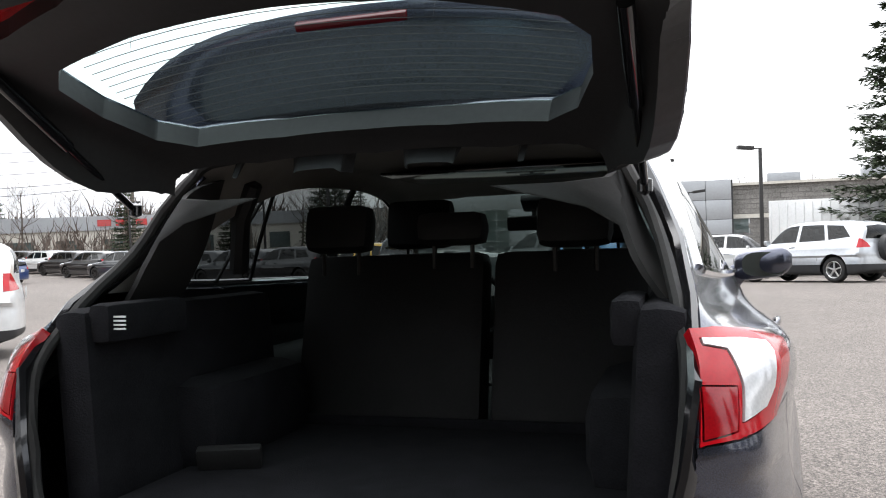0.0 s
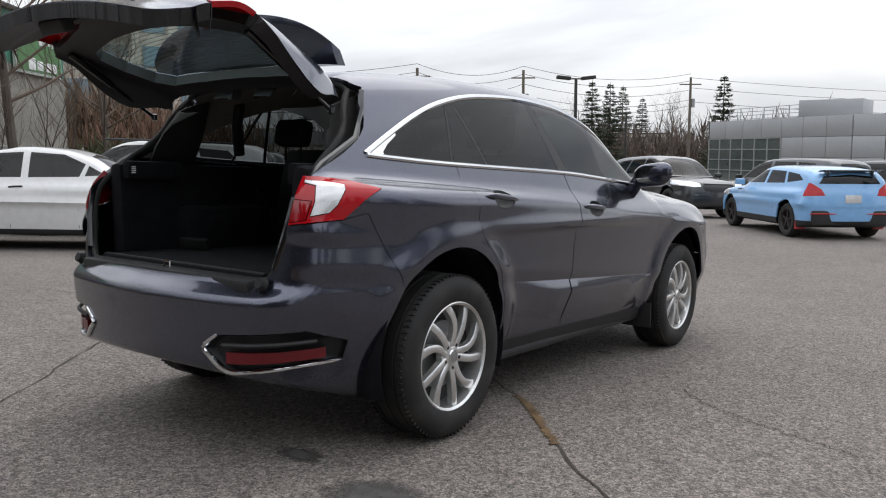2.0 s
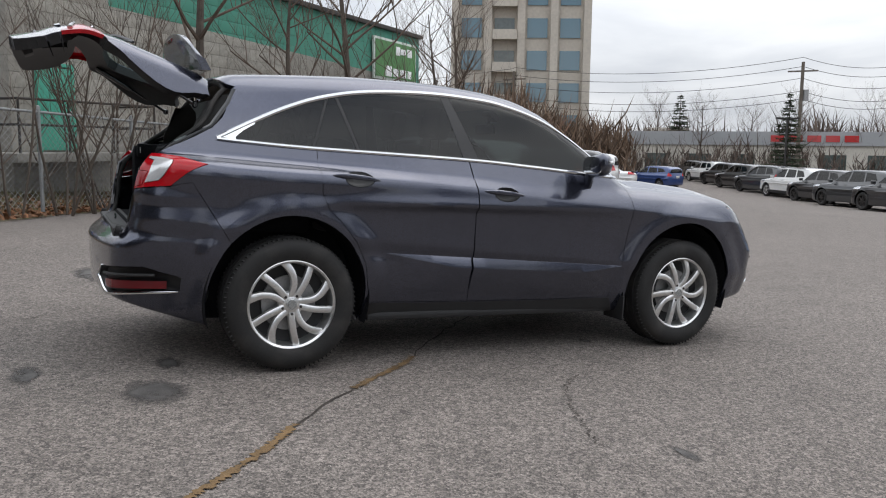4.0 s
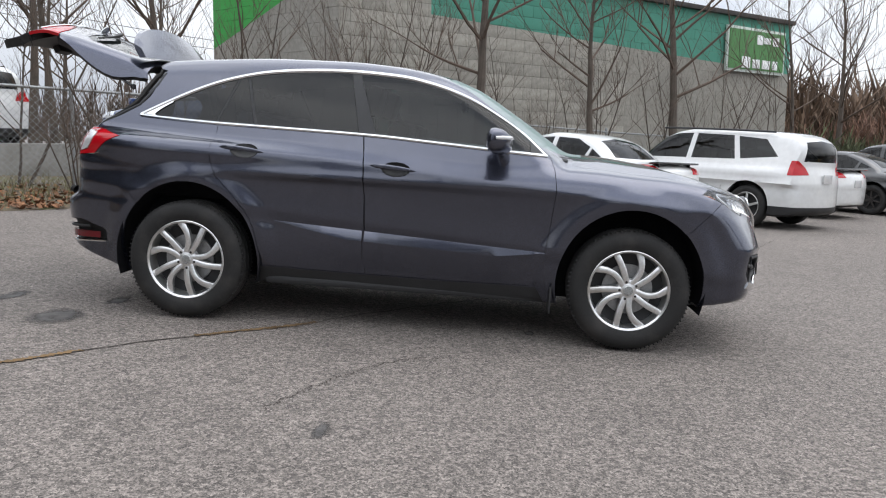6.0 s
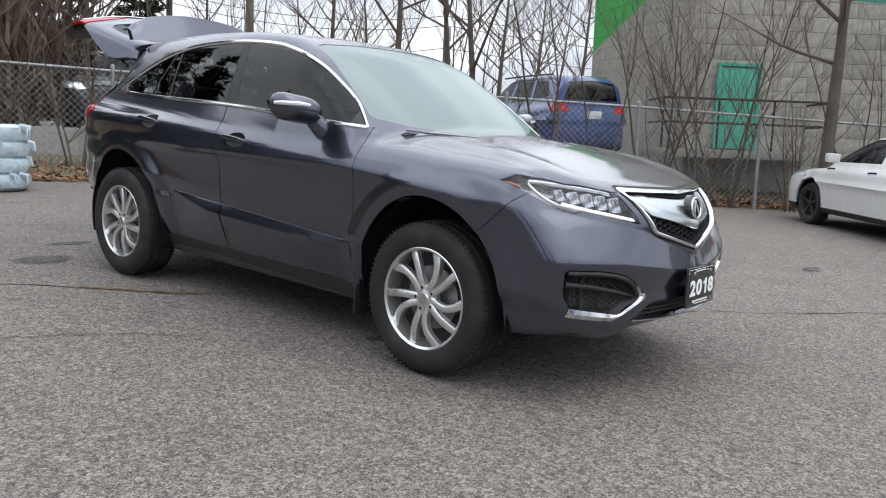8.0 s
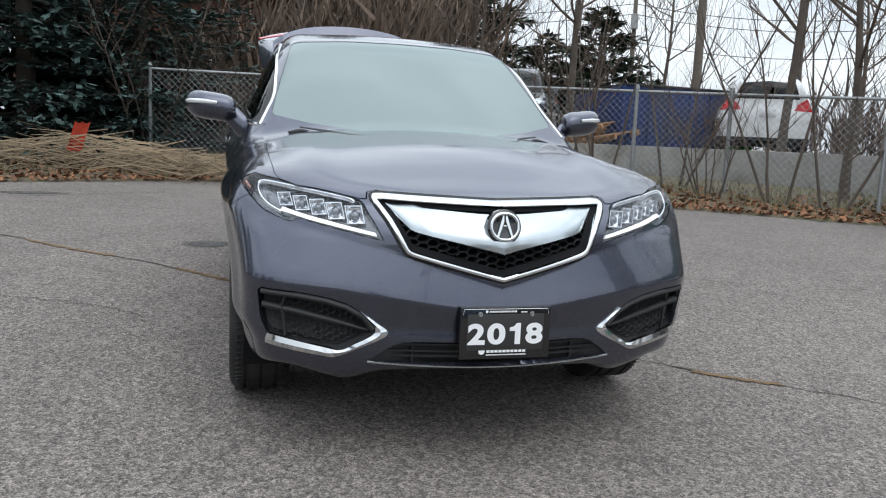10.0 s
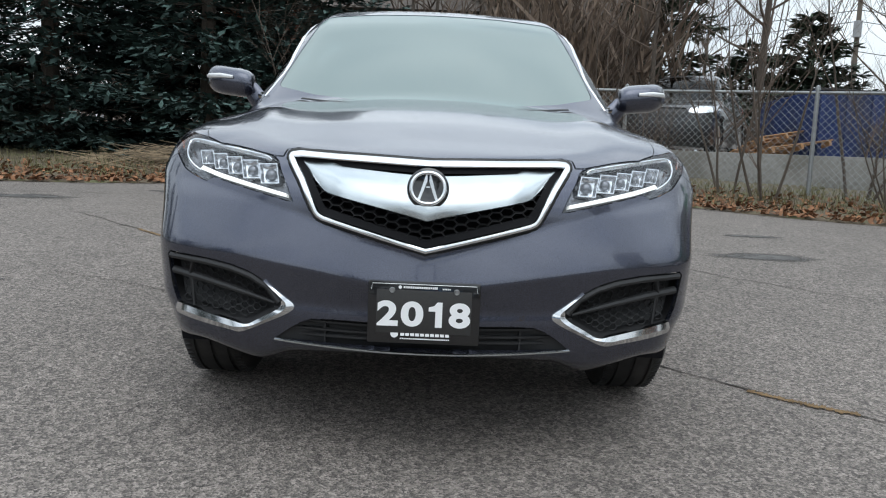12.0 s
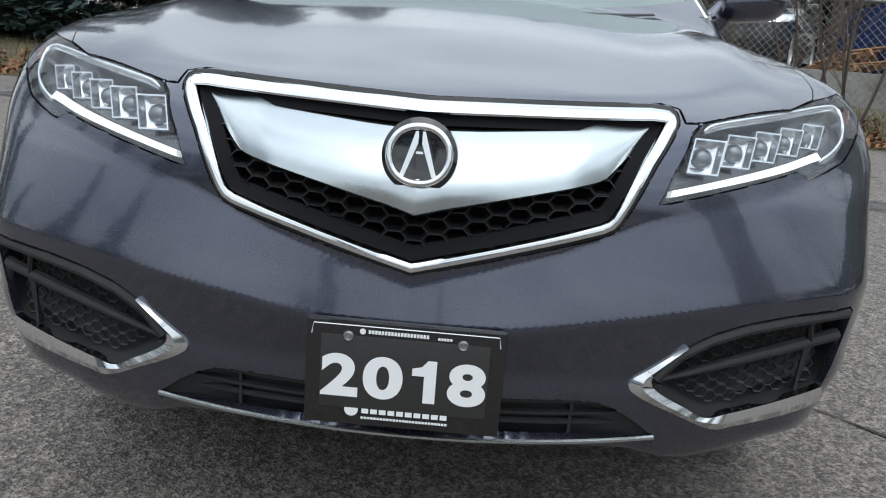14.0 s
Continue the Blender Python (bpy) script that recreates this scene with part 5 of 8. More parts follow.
    for k in range(5):
        b = bmesh.new()
        q = m @ pose(0, 0, 0, 0, 0, 72 * k + 36) @ Matrix.Translation((0.053, 0, 0))
        lathe(b, [(0, w - 0.018), (0.007, w - 0.018), (0.0095, w - 0.022), (0.0095, w - 0.04)], 6, q)
        part("lug_nut", b, DARKSTEEL, wheel)
    return wheel


for sx in (1, -1):
    for wy in (-1.3425, 1.3425):
        wheel_parts(pose(sx * 0.795, wy, 0.364) @ (pose(0, 0, 0, 0, 90, 0) if sx > 0 else pose(0, 0, 0, 0, -90, 0)) @ pose(0, 0, 0, 0, 0, 17 if wy > 0 else 40), car)
        b = bmesh.new()
        prof = [(0.0, 0.0), (0.445, 0.0), (0.452, 0.06), (0.452, 0.33)]
        lathe(b, prof, 40, pose(sx * 0.56, wy, 0.388) @ (pose(0, 0, 0, 0, 90, 0) if sx > 0 else pose(0, 0, 0, 0, -90, 0)))
        bmesh.ops.bisect_plane(b, geom=b.verts[:] + b.edges[:] + b.faces[:], plane_co=(0, 0, 0.24), plane_no=(0, 0, -1), clear_outer=True)
        bmesh.ops.bisect_plane(b, geom=b.verts[:] + b.edges[:] + b.faces[:], plane_co=(sx * 0.868, 0, 0), plane_no=(sx, 0, 0), clear_outer=True)
        part("wheel_liner", b, CLOTH, car, "black wheel arch liner")
    b = bmesh.new()
    box(b, (0.2, 0.012, 0.16), (sx * 0.79, 0.885, 0.27), (0, 0, 0), bevel=0.004)
    part("mud_flap", b, TRIM, car)
# ---- underside and cabin ----
b = bmesh.new()
box(b, (1.1, 3.5, 0.06), (0, -0.1, 0.27), bevel=0.02)
box(b, (1.6, 1.75, 0.05), (0, 0, 0.262), bevel=0.02)
box(b, (1.2, 0.36, 0.12), (0, -1.9, 0.38), bevel=0.05)
part("underbody", b, TRIM, car, "dark underbody")
b = bmesh.new()
box(b, (1.1, 0.98, 0.04), (0, -1.64, 0.735), bevel=0.012)
box(b, (1.06, 0.03, 0.035), (0, -1.17, 0.765), bevel=0.008)
part("cargo_floor", b, CLOTH, car, "black cargo floor mat")
for sx in (1, -1):
    b = bmesh.new()
    box(b, (0.1, 0.84, 0.45), (sx * 0.62, -1.6, 0.95), (0, sx * 4, 0), bevel=0.04)
    box(b, (0.2, 0.55, 0.24), (sx * 0.55, -1.45, 0.85), bevel=0.07)
    box(b, (0.06, 0.3, 0.09), (sx * 0.57, -1.85, 1.14), bevel=0.02)
    part("cargo_side", b, CLOTH, car, "black moulded cargo side")
b = bmesh.new()
box(b, (0.04, 0.003, 0.028), (-0.575, -1.985, 1.14), bevel=0.001)
for k in range(4):
    box(b, (0.04, 0.003, 0.004), (-0.53, -1.982, 1.155 - 0.009 * k))
part("caution_label", b, WHITETEXT, car, "white caution label bars")
b = bmesh.new()
box(b, (0.16, 0.03, 0.06), (-0.42, -1.72, 0.785), (20, 0, 20), bevel=0.01)
part("side_pocket", b, LEATHER, car)
for x, w in ((-0.23, 0.62), (0.34, 0.48)):
    b = bmesh.new()
    box(b, (w, 0.13, 0.56), (x, -1.03, 1.0), (-14, 0, 0), bevel=0.045)
    part("rear_seat_back", b, LEATHER, car, "black rear seat back")
    b = bmesh.new()
    box(b, (w, 0.5, 0.16), (x, -0.72, 0.68), (4, 0, 0), bevel=0.05)
    part("rear_seat_cushion", b, LEATHER, car)


def headrest(x, y, z, w=0.22, h=0.15):
    b = bmesh.new()
    box(b, (w, 0.1, h), (x, y, z), (-12, 0, 0), bevel=0.04)
    ob = part("headrest", b, LEATHER, car, "black headrest on two posts")
    for d in (-0.06, 0.06):
        b = bmesh.new()
        tube(b, [(x + d, y, z - h / 2 - 0.07), (x + d, y, z - h / 2 + 0.02)], 0.007, 6)
        part("headrest_post", b, DARKSTEEL, ob)


for x, z in ((-0.37, 1.36), (0.37, 1.36)):
    headrest(x, -1.12, z)
headrest(0.0, -1.12, 1.35, 0.22, 0.1)
for x in (-0.37, 0.37):
    b = bmesh.new()
    box(b, (0.5, 0.14, 0.62), (x, -0.18, 0.98), (-16, 0, 0), bevel=0.06)
    box(b, (0.5, 0.52, 0.16), (x, 0.2, 0.66), (4, 0, 0), bevel=0.06)
    part("front_seat", b, LEATHER, car, "black leather front seat")
    headrest(x, -0.3, 1.4, 0.28, 0.2)
b = bmesh.new()
box(b, (1.36, 0.42, 0.34), (0, 0.78, 0.93), (8, 0, 0), bevel=0.08)
box(b, (0.34, 0.9, 0.3), (0, 0.2, 0.55), bevel=0.05)
part("dashboard", b, LEATHER, car, "black dashboard")
b = bmesh.new()
tube(b, [(-0.37 + 0.18 * math.cos(a), 0.47 - 0.05 * math.sin(a), 1.02 + 0.17 * math.sin(a)) for a in np.linspace(0, math.tau, 28, endpoint=False)], 0.016, 8, closed=True, up=(0, 1, 0))
box(b, (0.16, 0.05, 0.12), (-0.37, 0.49, 1.02), bevel=0.03)
part("steering_wheel", b, LEATHER, car, "black steering wheel")
b = bmesh.new()
box(b, (0.25, 0.03, 0.07), (0, 0.26, 1.41), (10, 0, 0), bevel=0.014)
tube(b, [(0, 0.28, 1.43), (0, 0.3, 1.5)], 0.012, 6)
box(b, (0.12, 0.1, 0.04), (0, 0.3, 1.505), (-30, 0, 0), bevel=0.015)
part("inside_mirror", b, TRIM, car, "black inside mirror")
for sx in (1, -1):
    b = bmesh.new()
    tube(b, [(sx * 0.66, -1.25, 1.24), (sx * 0.62, -1.3, 1.4), (sx * 0.56, -1.33, 1.5)], 0.03, 8)
    part("belt_pillar", b, TRIM, car)
for sx in (1, -1):
    b = bmesh.new()
    rows = [[b.verts.new(side_at(y, z, -0.05 - 0.03 * math.sin(math.pi * k / 8))) for k, z in enumerate(np.linspace(1.14, 1.54 - 0.28 * max(0.0, -1.5 - y), 9))] for y in np.linspace(-1.84, -1.56, 9)]
    for a, c_ in zip(rows, rows[1:]):
        for k in range(8):
            b.faces.new((a[k], a[k + 1], c_[k + 1], c_[k]))
    r = bmesh.ops.extrude_face_region(b, geom=b.faces[:])
    bmesh.ops.translate(b, verts=[g for g in r["geom"] if isinstance(g, bmesh.types.BMVert)], vec=(-0.015, 0, 0))
    bmesh.ops.recalc_face_normals(b, faces=b.faces)
    part("pillar_trim", b if sx > 0 else mirrored(b), mat("pillar_plastic", (0.022, 0.021, 0.02), 0.7, var=0.1, scale=30, fine=0.2), car, "dark moulded rear pillar trim")
b = bmesh.new()
box(b, (0.86, 0.5, 0.012), (0, -0.35, 1.585), bevel=0.004)
part("sunroof_glass", b, GLOSSBLACK, car, "dark sunroof panel in the headlining")
RAISED = 0.92
# ---- ground ----
def asphalt_material():
    m = mat("worn_asphalt", (0.21, 0.2, 0.185), 0.88)
    nt = m.node_tree
    b = nt.nodes["Principled BSDF"]
    tc = nt.nodes.new("ShaderNodeTexCoord")

    def noise_at(scale, detail=6):
        n = nt.nodes.new("ShaderNodeTexNoise")
        n.inputs["Scale"].default_value, n.inputs["Detail"].default_value = scale, detail
        nt.links.new(tc.outputs["Object"], n.inputs[0])
        return n

    def ramp(src, a, b_, lo, hi):
        r = nt.nodes.new("ShaderNodeMapRange")
        for i, v in enumerate((a, b_, lo, hi)):
            r.inputs[i + 1].default_value = v
        nt.links.new(src, r.inputs[0])
        return r.outputs[0]

    def times(p, q):
        x = nt.nodes.new("ShaderNodeMath")
        x.operation = "MULTIPLY"
        nt.links.new(p, x.inputs[0])
        nt.links.new(q, x.inputs[1])
        return x.outputs[0]

    stones = nt.nodes.new("ShaderNodeTexVoronoi")
    stones.inputs["Scale"].default_value = 150
    nt.links.new(tc.outputs["Object"], stones.inputs[0])
    sep = nt.nodes.new("ShaderNodeSeparateColor")
    nt.links.new(stones.outputs["Color"], sep.inputs[0])
    v = ramp(sep.outputs[0], 0, 1, 0.4, 1.65)
    v = times(v, ramp(noise_at(0.35).outputs[0], 0.3, 0.7, 0.9, 1.08))
    v = times(v, ramp(noise_at(2.6).outputs[0], 0.3, 0.7, 0.93, 1.06))
    v = times(v, ramp(noise_at(1.1, 3).outputs[0], 0.62, 0.75, 1.0, 0.84))
    grit = nt.nodes.new("ShaderNodeTexVoronoi")
    grit.inputs["Scale"].default_value = 62
    nt.links.new(tc.outputs["Object"], grit.inputs[0])
    gsep = nt.nodes.new("ShaderNodeSeparateColor")
    nt.links.new(grit.outputs["Color"], gsep.inputs[0])
    v = times(v, ramp(gsep.outputs[1], 0, 1, 0.6, 1.42))
    v = times(v, ramp(noise_at(420, 2).outputs[0], 0.3, 0.7, 0.74, 1.26))
    col = nt.nodes.new("ShaderNodeVectorMath")
    col.operation = "SCALE"
    col.inputs[0].default_value = (0.157, 0.137, 0.122)
    nt.links.new(v, col.inputs["Scale"])
    nt.links.new(col.outputs[0], b.inputs["Base Color"])
    bp = nt.nodes.new("ShaderNodeBump")
    bp.inputs["Strength"].default_value, bp.inputs["Distance"].default_value = 0.6, 0.006
    nt.links.new(stones.outputs["Distance"], bp.inputs["Height"])
    nt.links.new(bp.outputs[0], b.inputs["Normal"])
    return m


ASPHALT = asphalt_material()
bm = bmesh.new()
n = 160
ax = np.sign(np.linspace(-1, 1, n)) * np.abs(np.linspace(-1, 1, n)) ** 2.6 * 900
vs = [[bm.verts.new((x, y, ground_z(x, y))) for x in ax] for y in ax]
for a, b in zip(vs, vs[1:]):
    for i in range(n - 1):
        bm.faces.new((a[i], a[i + 1], b[i + 1], b[i]))
tagged(part("ground", bm, ASPHALT), "worn grey asphalt lot with cracks and stains", "ground", kind="structure")

rng = random.Random(4)


def ribbon(name, pts, width, lift, material, label, wob=0.02, kind="structure"):
    b = bmesh.new()
    rows = []
    pts = curve([(x, y, 0) for x, y in pts], 90)
    for i, p in enumerate(pts):
        d = (pts[min(i + 1, 89)] - pts[max(i - 1, 0)]).normalized()
        s = Vector((-d.y, d.x, 0))
        o = rng.uniform(-wob, wob)
        w = width * rng.uniform(0.35, 1.4)
        rows.append([b.verts.new((q.x, q.y, ground_z(q.x, q.y) + lift)) for q in (p + s * (o - w), p + s * (o + w))])
    for a, c in zip(rows, rows[1:]):
        b.faces.new((a[0], c[0], c[1], a[1]))
    return tagged(part(name, b, material), label, "crack", kind=kind)


CRACK = mat("crack_dirt", (0.045, 0.037, 0.03), 0.95, var=0.4, scale=30)
MOSS = mat("dry_moss", (0.16, 0.1, 0.045), 0.95, var=0.5, scale=40, bump=0.5)
ribbon("crack", [(3.4, -3.1), (2.05, -1.77), (1.6, -1.4), (1.16, -0.97), (0.76, -0.55), (0.44, -0.32), (-0.3, 0.35), (-1.3, 1.3), (-1.85, 1.75), (-2.55, 2.27), (-4.5, 3.6), (-6.5, 4.6)], 0.007, 0.004, CRACK, "long dark crack in the asphalt")
for pts in ([(2.5, -2.2), (2.05, -1.77), (1.75, -1.55)], [(1.3, -1.12), (1.1, -0.9), (0.95, -0.74)], [(-1.35, 1.38), (-1.5, 1.5), (-1.7, 1.62)], [(1.0, -0.78), (0.85, -0.63), (0.75, -0.55)]):
    ribbon("moss_strip", pts, 0.02, 0.006, MOSS, "brown moss in the crack", 0.012)
ribbon("crack", [(2.4, -0.4), (1.9, -0.2), (1.5, 0.05), (1.35, 0.3)], 0.004, 0.004, CRACK, "fine dark crack in the asphalt")
ribbon("crack", [(-7.2, -1.2), (-5.0, -0.4), (-2.8, -0.6), (0.0, -3.4), (3, -4.6)], 0.004, 0.004, CRACK, "dark crack across the asphalt")
ribbon("crack", [(5.5, -4.6), (3.4, -4.9), (1.5, -5.6), (-1, -5.0)], 0.008, 0.004, CRACK, "dark crack near the verge")
STAIN = mat("oil_stain", (0.075, 0.07, 0.066), 0.8, var=0.5, scale=40)
snt = STAIN.node_tree
stc, sdist, sfade, snoise, smul = [snt.nodes.new("ShaderNode" + k) for k in ("TexCoord", "VectorMath", "MapRange", "TexNoise", "Math")]
sdist.operation, smul.operation = "DISTANCE", "MULTIPLY"
sdist.inputs[1].default_value = (0.5, 0.5, 0.5)
sflat = snt.nodes.new("ShaderNodeVectorMath")
sflat.operation = "MULTIPLY_ADD"
sflat.inputs[1].default_value, sflat.inputs[2].default_value = (1, 1, 0), (0, 0, 0.5)
for i, v_ in enumerate((0.5, 0.2, 0.0, 1.9)):
    sfade.inputs[i + 1].default_value = v_
snoise.inputs["Scale"].default_value, snoise.inputs["Detail"].default_value = 9, 8
snt.links.new(stc.outputs["Generated"], sflat.inputs[0])
snt.links.new(sflat.outputs[0], sdist.inputs[0])
snt.links.new(sdist.outputs["Value"], sfade.inputs[0])
snt.links.new(stc.outputs["Object"], snoise.inputs[0])
snt.links.new(sfade.outputs[0], smul.inputs[0])
snt.links.new(snoise.outputs[0], smul.inputs[1])
snt.links.new(smul.outputs[0], snt.nodes["Principled BSDF"].inputs["Alpha"])
for x, y, r, q in ((0.55, -1.93, 0.14, 0.6), (1.09, -2.07, 0.24, 0.8), (0.62, -2.62, 0.2, 0.4), (-2.8, -2.1, 0.5, 0.4), (0.62, 0.79, 0.07, 0.5), (3.1, -5.3, 0.5, 0.3), (4.4, -4.2, 0.6, 0.4), (-4.6, 1.6, 0.22, 0.4), (-3.2, -3.4, 0.4, 0.3), (2.6, -0.1, 0.12, 0.3)):
    b = bmesh.new()
    c = b.verts.new((x, y, ground_z(x, y) + 0.004))
    r *= 1.25
    ring = []
    for k in range(40):
        a = k / 40 * math.tau
        rr = r * (0.75 + 0.5 * noise.noise((math.cos(a) * 1.7 + x, math.sin(a) * 1.7 + y, 3)))
        px, py = x + rr * math.cos(a), y + rr * q * math.sin(a)
        ring.append(b.verts.new((px, py, ground_z(px, py) + 0.004)))
    for k in range(40):
        b.faces.new((c, ring[k], ring[(k + 1) % 40]))
    tagged(part("stain", b, STAIN), "dark oil stain on the asphalt", "stain", kind="structure")
# verge beyond the asphalt
EDGE = [(30, -6.5), (14, -5.6), (9, -5.4), (5.0, -5.9), (3.3, -6.6), (1.0, -7.3), (-1.3, -7.6), (-2.9, -6.6), (-4.2, -5.5), (-5.8, -4.6), (-8.0, -3.2), (-9.9, -2.0), (-11.8, -0.6), (-14.5, 2.0), (-19, 6.5), (-25, 12.5), (-32, 20)]
EARTH = mat("leaf_litter_soil", (0.11, 0.085, 0.055), 0.95, var=0.5, scale=14, bump=0.9, dirt=(0.1, 0.1, 0.045))
EN = 480
edge = curve([(x, y, 0) for x, y in EDGE], EN)
bm = bmesh.new()
rows = []
for i, p in enumerate(edge):
    d = (edge[min(i + 1, EN - 1)] - edge[max(i - 1, 0)]).normalized()
    s = Vector((d.y, -d.x, 0)) * -1
    s = Vector((-d.y, d.x, 0)) if Vector((-d.y, d.x, 0)).dot(Vector((-0.6, -1, 0))) > 0 else Vector((d.y, -d.x, 0))
    row = []
    for k, w in enumerate((-0.08, 0.06, 0.3, 0.8, 1.6, 3.0, 6.0, 14.0)):
        q = p + s * (w + (0.12 * noise.noise((p.x * 0.9, p.y * 0.9, 1)) if k < 3 else 0))
        z = ground_z(q.x, q.y) + (-0.02, 0.02, 0.06, 0.1, 0.16, 0.2, 0.22, 0.2)[k] + 0.03 * noise.noise((q.x * 1.3, q.y * 1.3, 2)) * (k > 1)
        row.append(bm.verts.new((q.x, q.y, z)))
    rows.append(row)
for a, c in zip(rows, rows[1:]):
    for k in range(len(a) - 1):
        bm.faces.new((a[k], a[k + 1], c[k + 1], c[k]))
bmesh.ops.recalc_face_normals(bm, faces=bm.faces)
tagged(part("verge", bm, EARTH, sharp=175), "brown verge with dead leaves and thin grass", "verge", kind="structure")


def off_edge(i, w):
    p = edge[i]
    d = (edge[min(i + 1, EN - 1)] - edge[max(i - 1, 0)]).normalized()
    s = Vector((-d.y, d.x, 0)) if Vector((-d.y, d.x, 0)).dot(Vector((-0.6, -1, 0))) > 0 else Vector((d.y, -d.x, 0))
    return p + s * w


def scatter(name, count, spread, make, material, label, category):
    b = bmesh.new()
    for _ in range(count):
        i = rng.randrange(30, 354)
        w = spread()
        p = off_edge(i, w).lerp(off_edge(i + 1, w), rng.random())
        make(b, p.x, p.y, ground_z(p.x, p.y) + 0.02 + min(0.14, 0.1 * max(0, (p - edge[i]).length)))
    return tagged(part(name, b, material), label, category, kind="stuff")


def leaf(b, x, y, z):
    a, s = rng.uniform(0, math.tau), rng.uniform(0.025, 0.06)
    t = rng.uniform(-0.03, 0.03)
    b.faces.new([b.verts.new((x + s * math.cos(a + k * 1.57) * (1 if k % 2 else 0.55), y + s * math.sin(a + k * 1.57) * (1 if k % 2 else 0.55), z + 0.02 + (t if k < 2 else -t))) for k in range(4)])


def blade(b, x, y, z):
    h, a = rng.uniform(0.06, 0.22), rng.uniform(0, math.tau)
    dx, dy = math.cos(a) * 0.006, math.sin(a) * 0.006
    lx, ly = rng.uniform(-0.08, 0.08), rng.uniform(-0.08, 0.08)
    b.faces.new([b.verts.new(q) for q in ((x - dx, y - dy, z), (x + dx, y + dy, z), (x + lx, y + ly, z + h))])


def leafmat(name, col):
    m = mat(name, col, 0.85)
    nt = m.node_tree
    g = nt.nodes.new("ShaderNodeNewGeometry")
    mr = nt.nodes.new("ShaderNodeMapRange")
    mr.inputs[3].default_value, mr.inputs[4].default_value = 0.45, 1.5
    nt.links.new(g.outputs["Random Per Island"], mr.inputs[0])
    sc = nt.nodes.new("ShaderNodeVectorMath")
    sc.operation = "SCALE"
    sc.inputs[0].default_value = col
    nt.links.new(mr.outputs[0], sc.inputs["Scale"])
    nt.links.new(sc.outputs[0], nt.nodes["Principled BSDF"].inputs["Base Color"])
    return m


scatter("dead_leaves", 15000, lambda: abs(rng.gauss(0.35, 0.7)) - 0.12, leaf, leafmat("dead_leaf", (0.2, 0.095, 0.045)), "brown dead leaves along the asphalt edge", "leaves")
scatter("dry_grass", 14000, lambda: 0.25 + abs(rng.gauss(0.8, 1.3)), blade, leafmat("dry_grass_blade", (0.13, 0.12, 0.055)), "thin dry grass on the verge", "grass")

# ---- block building ----
WALL_Z0, WALL_Z1 = 0.2, 5.3
KNEE, CORNER, FAR_END = Vector((-12.4, -3.1, 0)), Vector((-15.1, -6.9, 0)), Vector((-23.6, 10.3, 0))


def block_paint():
    """Grey block with the building's green and turquoise painted bands, laid out along the wall."""
    m = mat("painted_block", (0.32, 0.302, 0.262), 0.9, var=0.22, scale=3.0, fine=0.5)
    nt = m.node_tree
    b = nt.nodes["Principled BSDF"]
    src = b.inputs["Base Color"].links[0].from_socket
    g = nt.nodes.new("ShaderNodeNewGeometry")
    sp = nt.nodes.new("ShaderNodeSeparateXYZ")
    nt.links.new(g.outputs["Position"], sp.inputs[0])
    oi = nt.nodes.new("ShaderNodeObjectInfo")

    def calc(op, p, q=None, r=None):
        x = nt.nodes.new("ShaderNodeMath")
        x.operation = op
        for i, v in enumerate((p, q, r)):
            if v is None:
                continue
            if isinstance(v, (int, float)):
                x.inputs[i].default_value = v
            else:
                nt.links.new(v, x.inputs[i])
        return x.outputs[0]

    y, z = sp.outputs[1], sp.outputs[2]
    rise = calc("MULTIPLY_ADD", calc("ADD", y, 6.9), 0.42, 3.45)
    fall = calc("MULTIPLY_ADD", calc("SUBTRACT", y, 1.2), -0.045, 4.06)
    lime = calc("MULTIPLY", calc("GREATER_THAN", z, rise), calc("LESS_THAN", y, 0.0))
    teal = calc("MULTIPLY", calc("GREATER_THAN", z, fall), calc("GREATER_THAN", y, -1.2))
    out = src
    rnd = nt.nodes.new("ShaderNodeMapRange")
    rnd.inputs[3].default_value, rnd.inputs[4].default_value = 0.86, 1.14
    nt.links.new(oi.outputs["Random"], rnd.inputs[0])
    sc = nt.nodes.new("ShaderNodeVectorMath")
    sc.operation = "SCALE"
    nt.links.new(out, sc.inputs[0])
    nt.links.new(rnd.outputs[0], sc.inputs["Scale"])
    out = sc.outputs[0]
    for mask, col in ((lime, (0.055, 0.33, 0.07)), (teal, (0.075, 0.26, 0.19))):
        mx = nt.nodes.new("ShaderNodeMix")
        mx.data_type = "RGBA"
        mx.inputs[7].default_value = (*col, 1)
        nt.links.new(mask, mx.inputs[0])
        nt.links.new(out, mx.inputs[6])
        out = mx.outputs[2]
    nt.links.new(out, b.inputs["Base Color"])
    return m


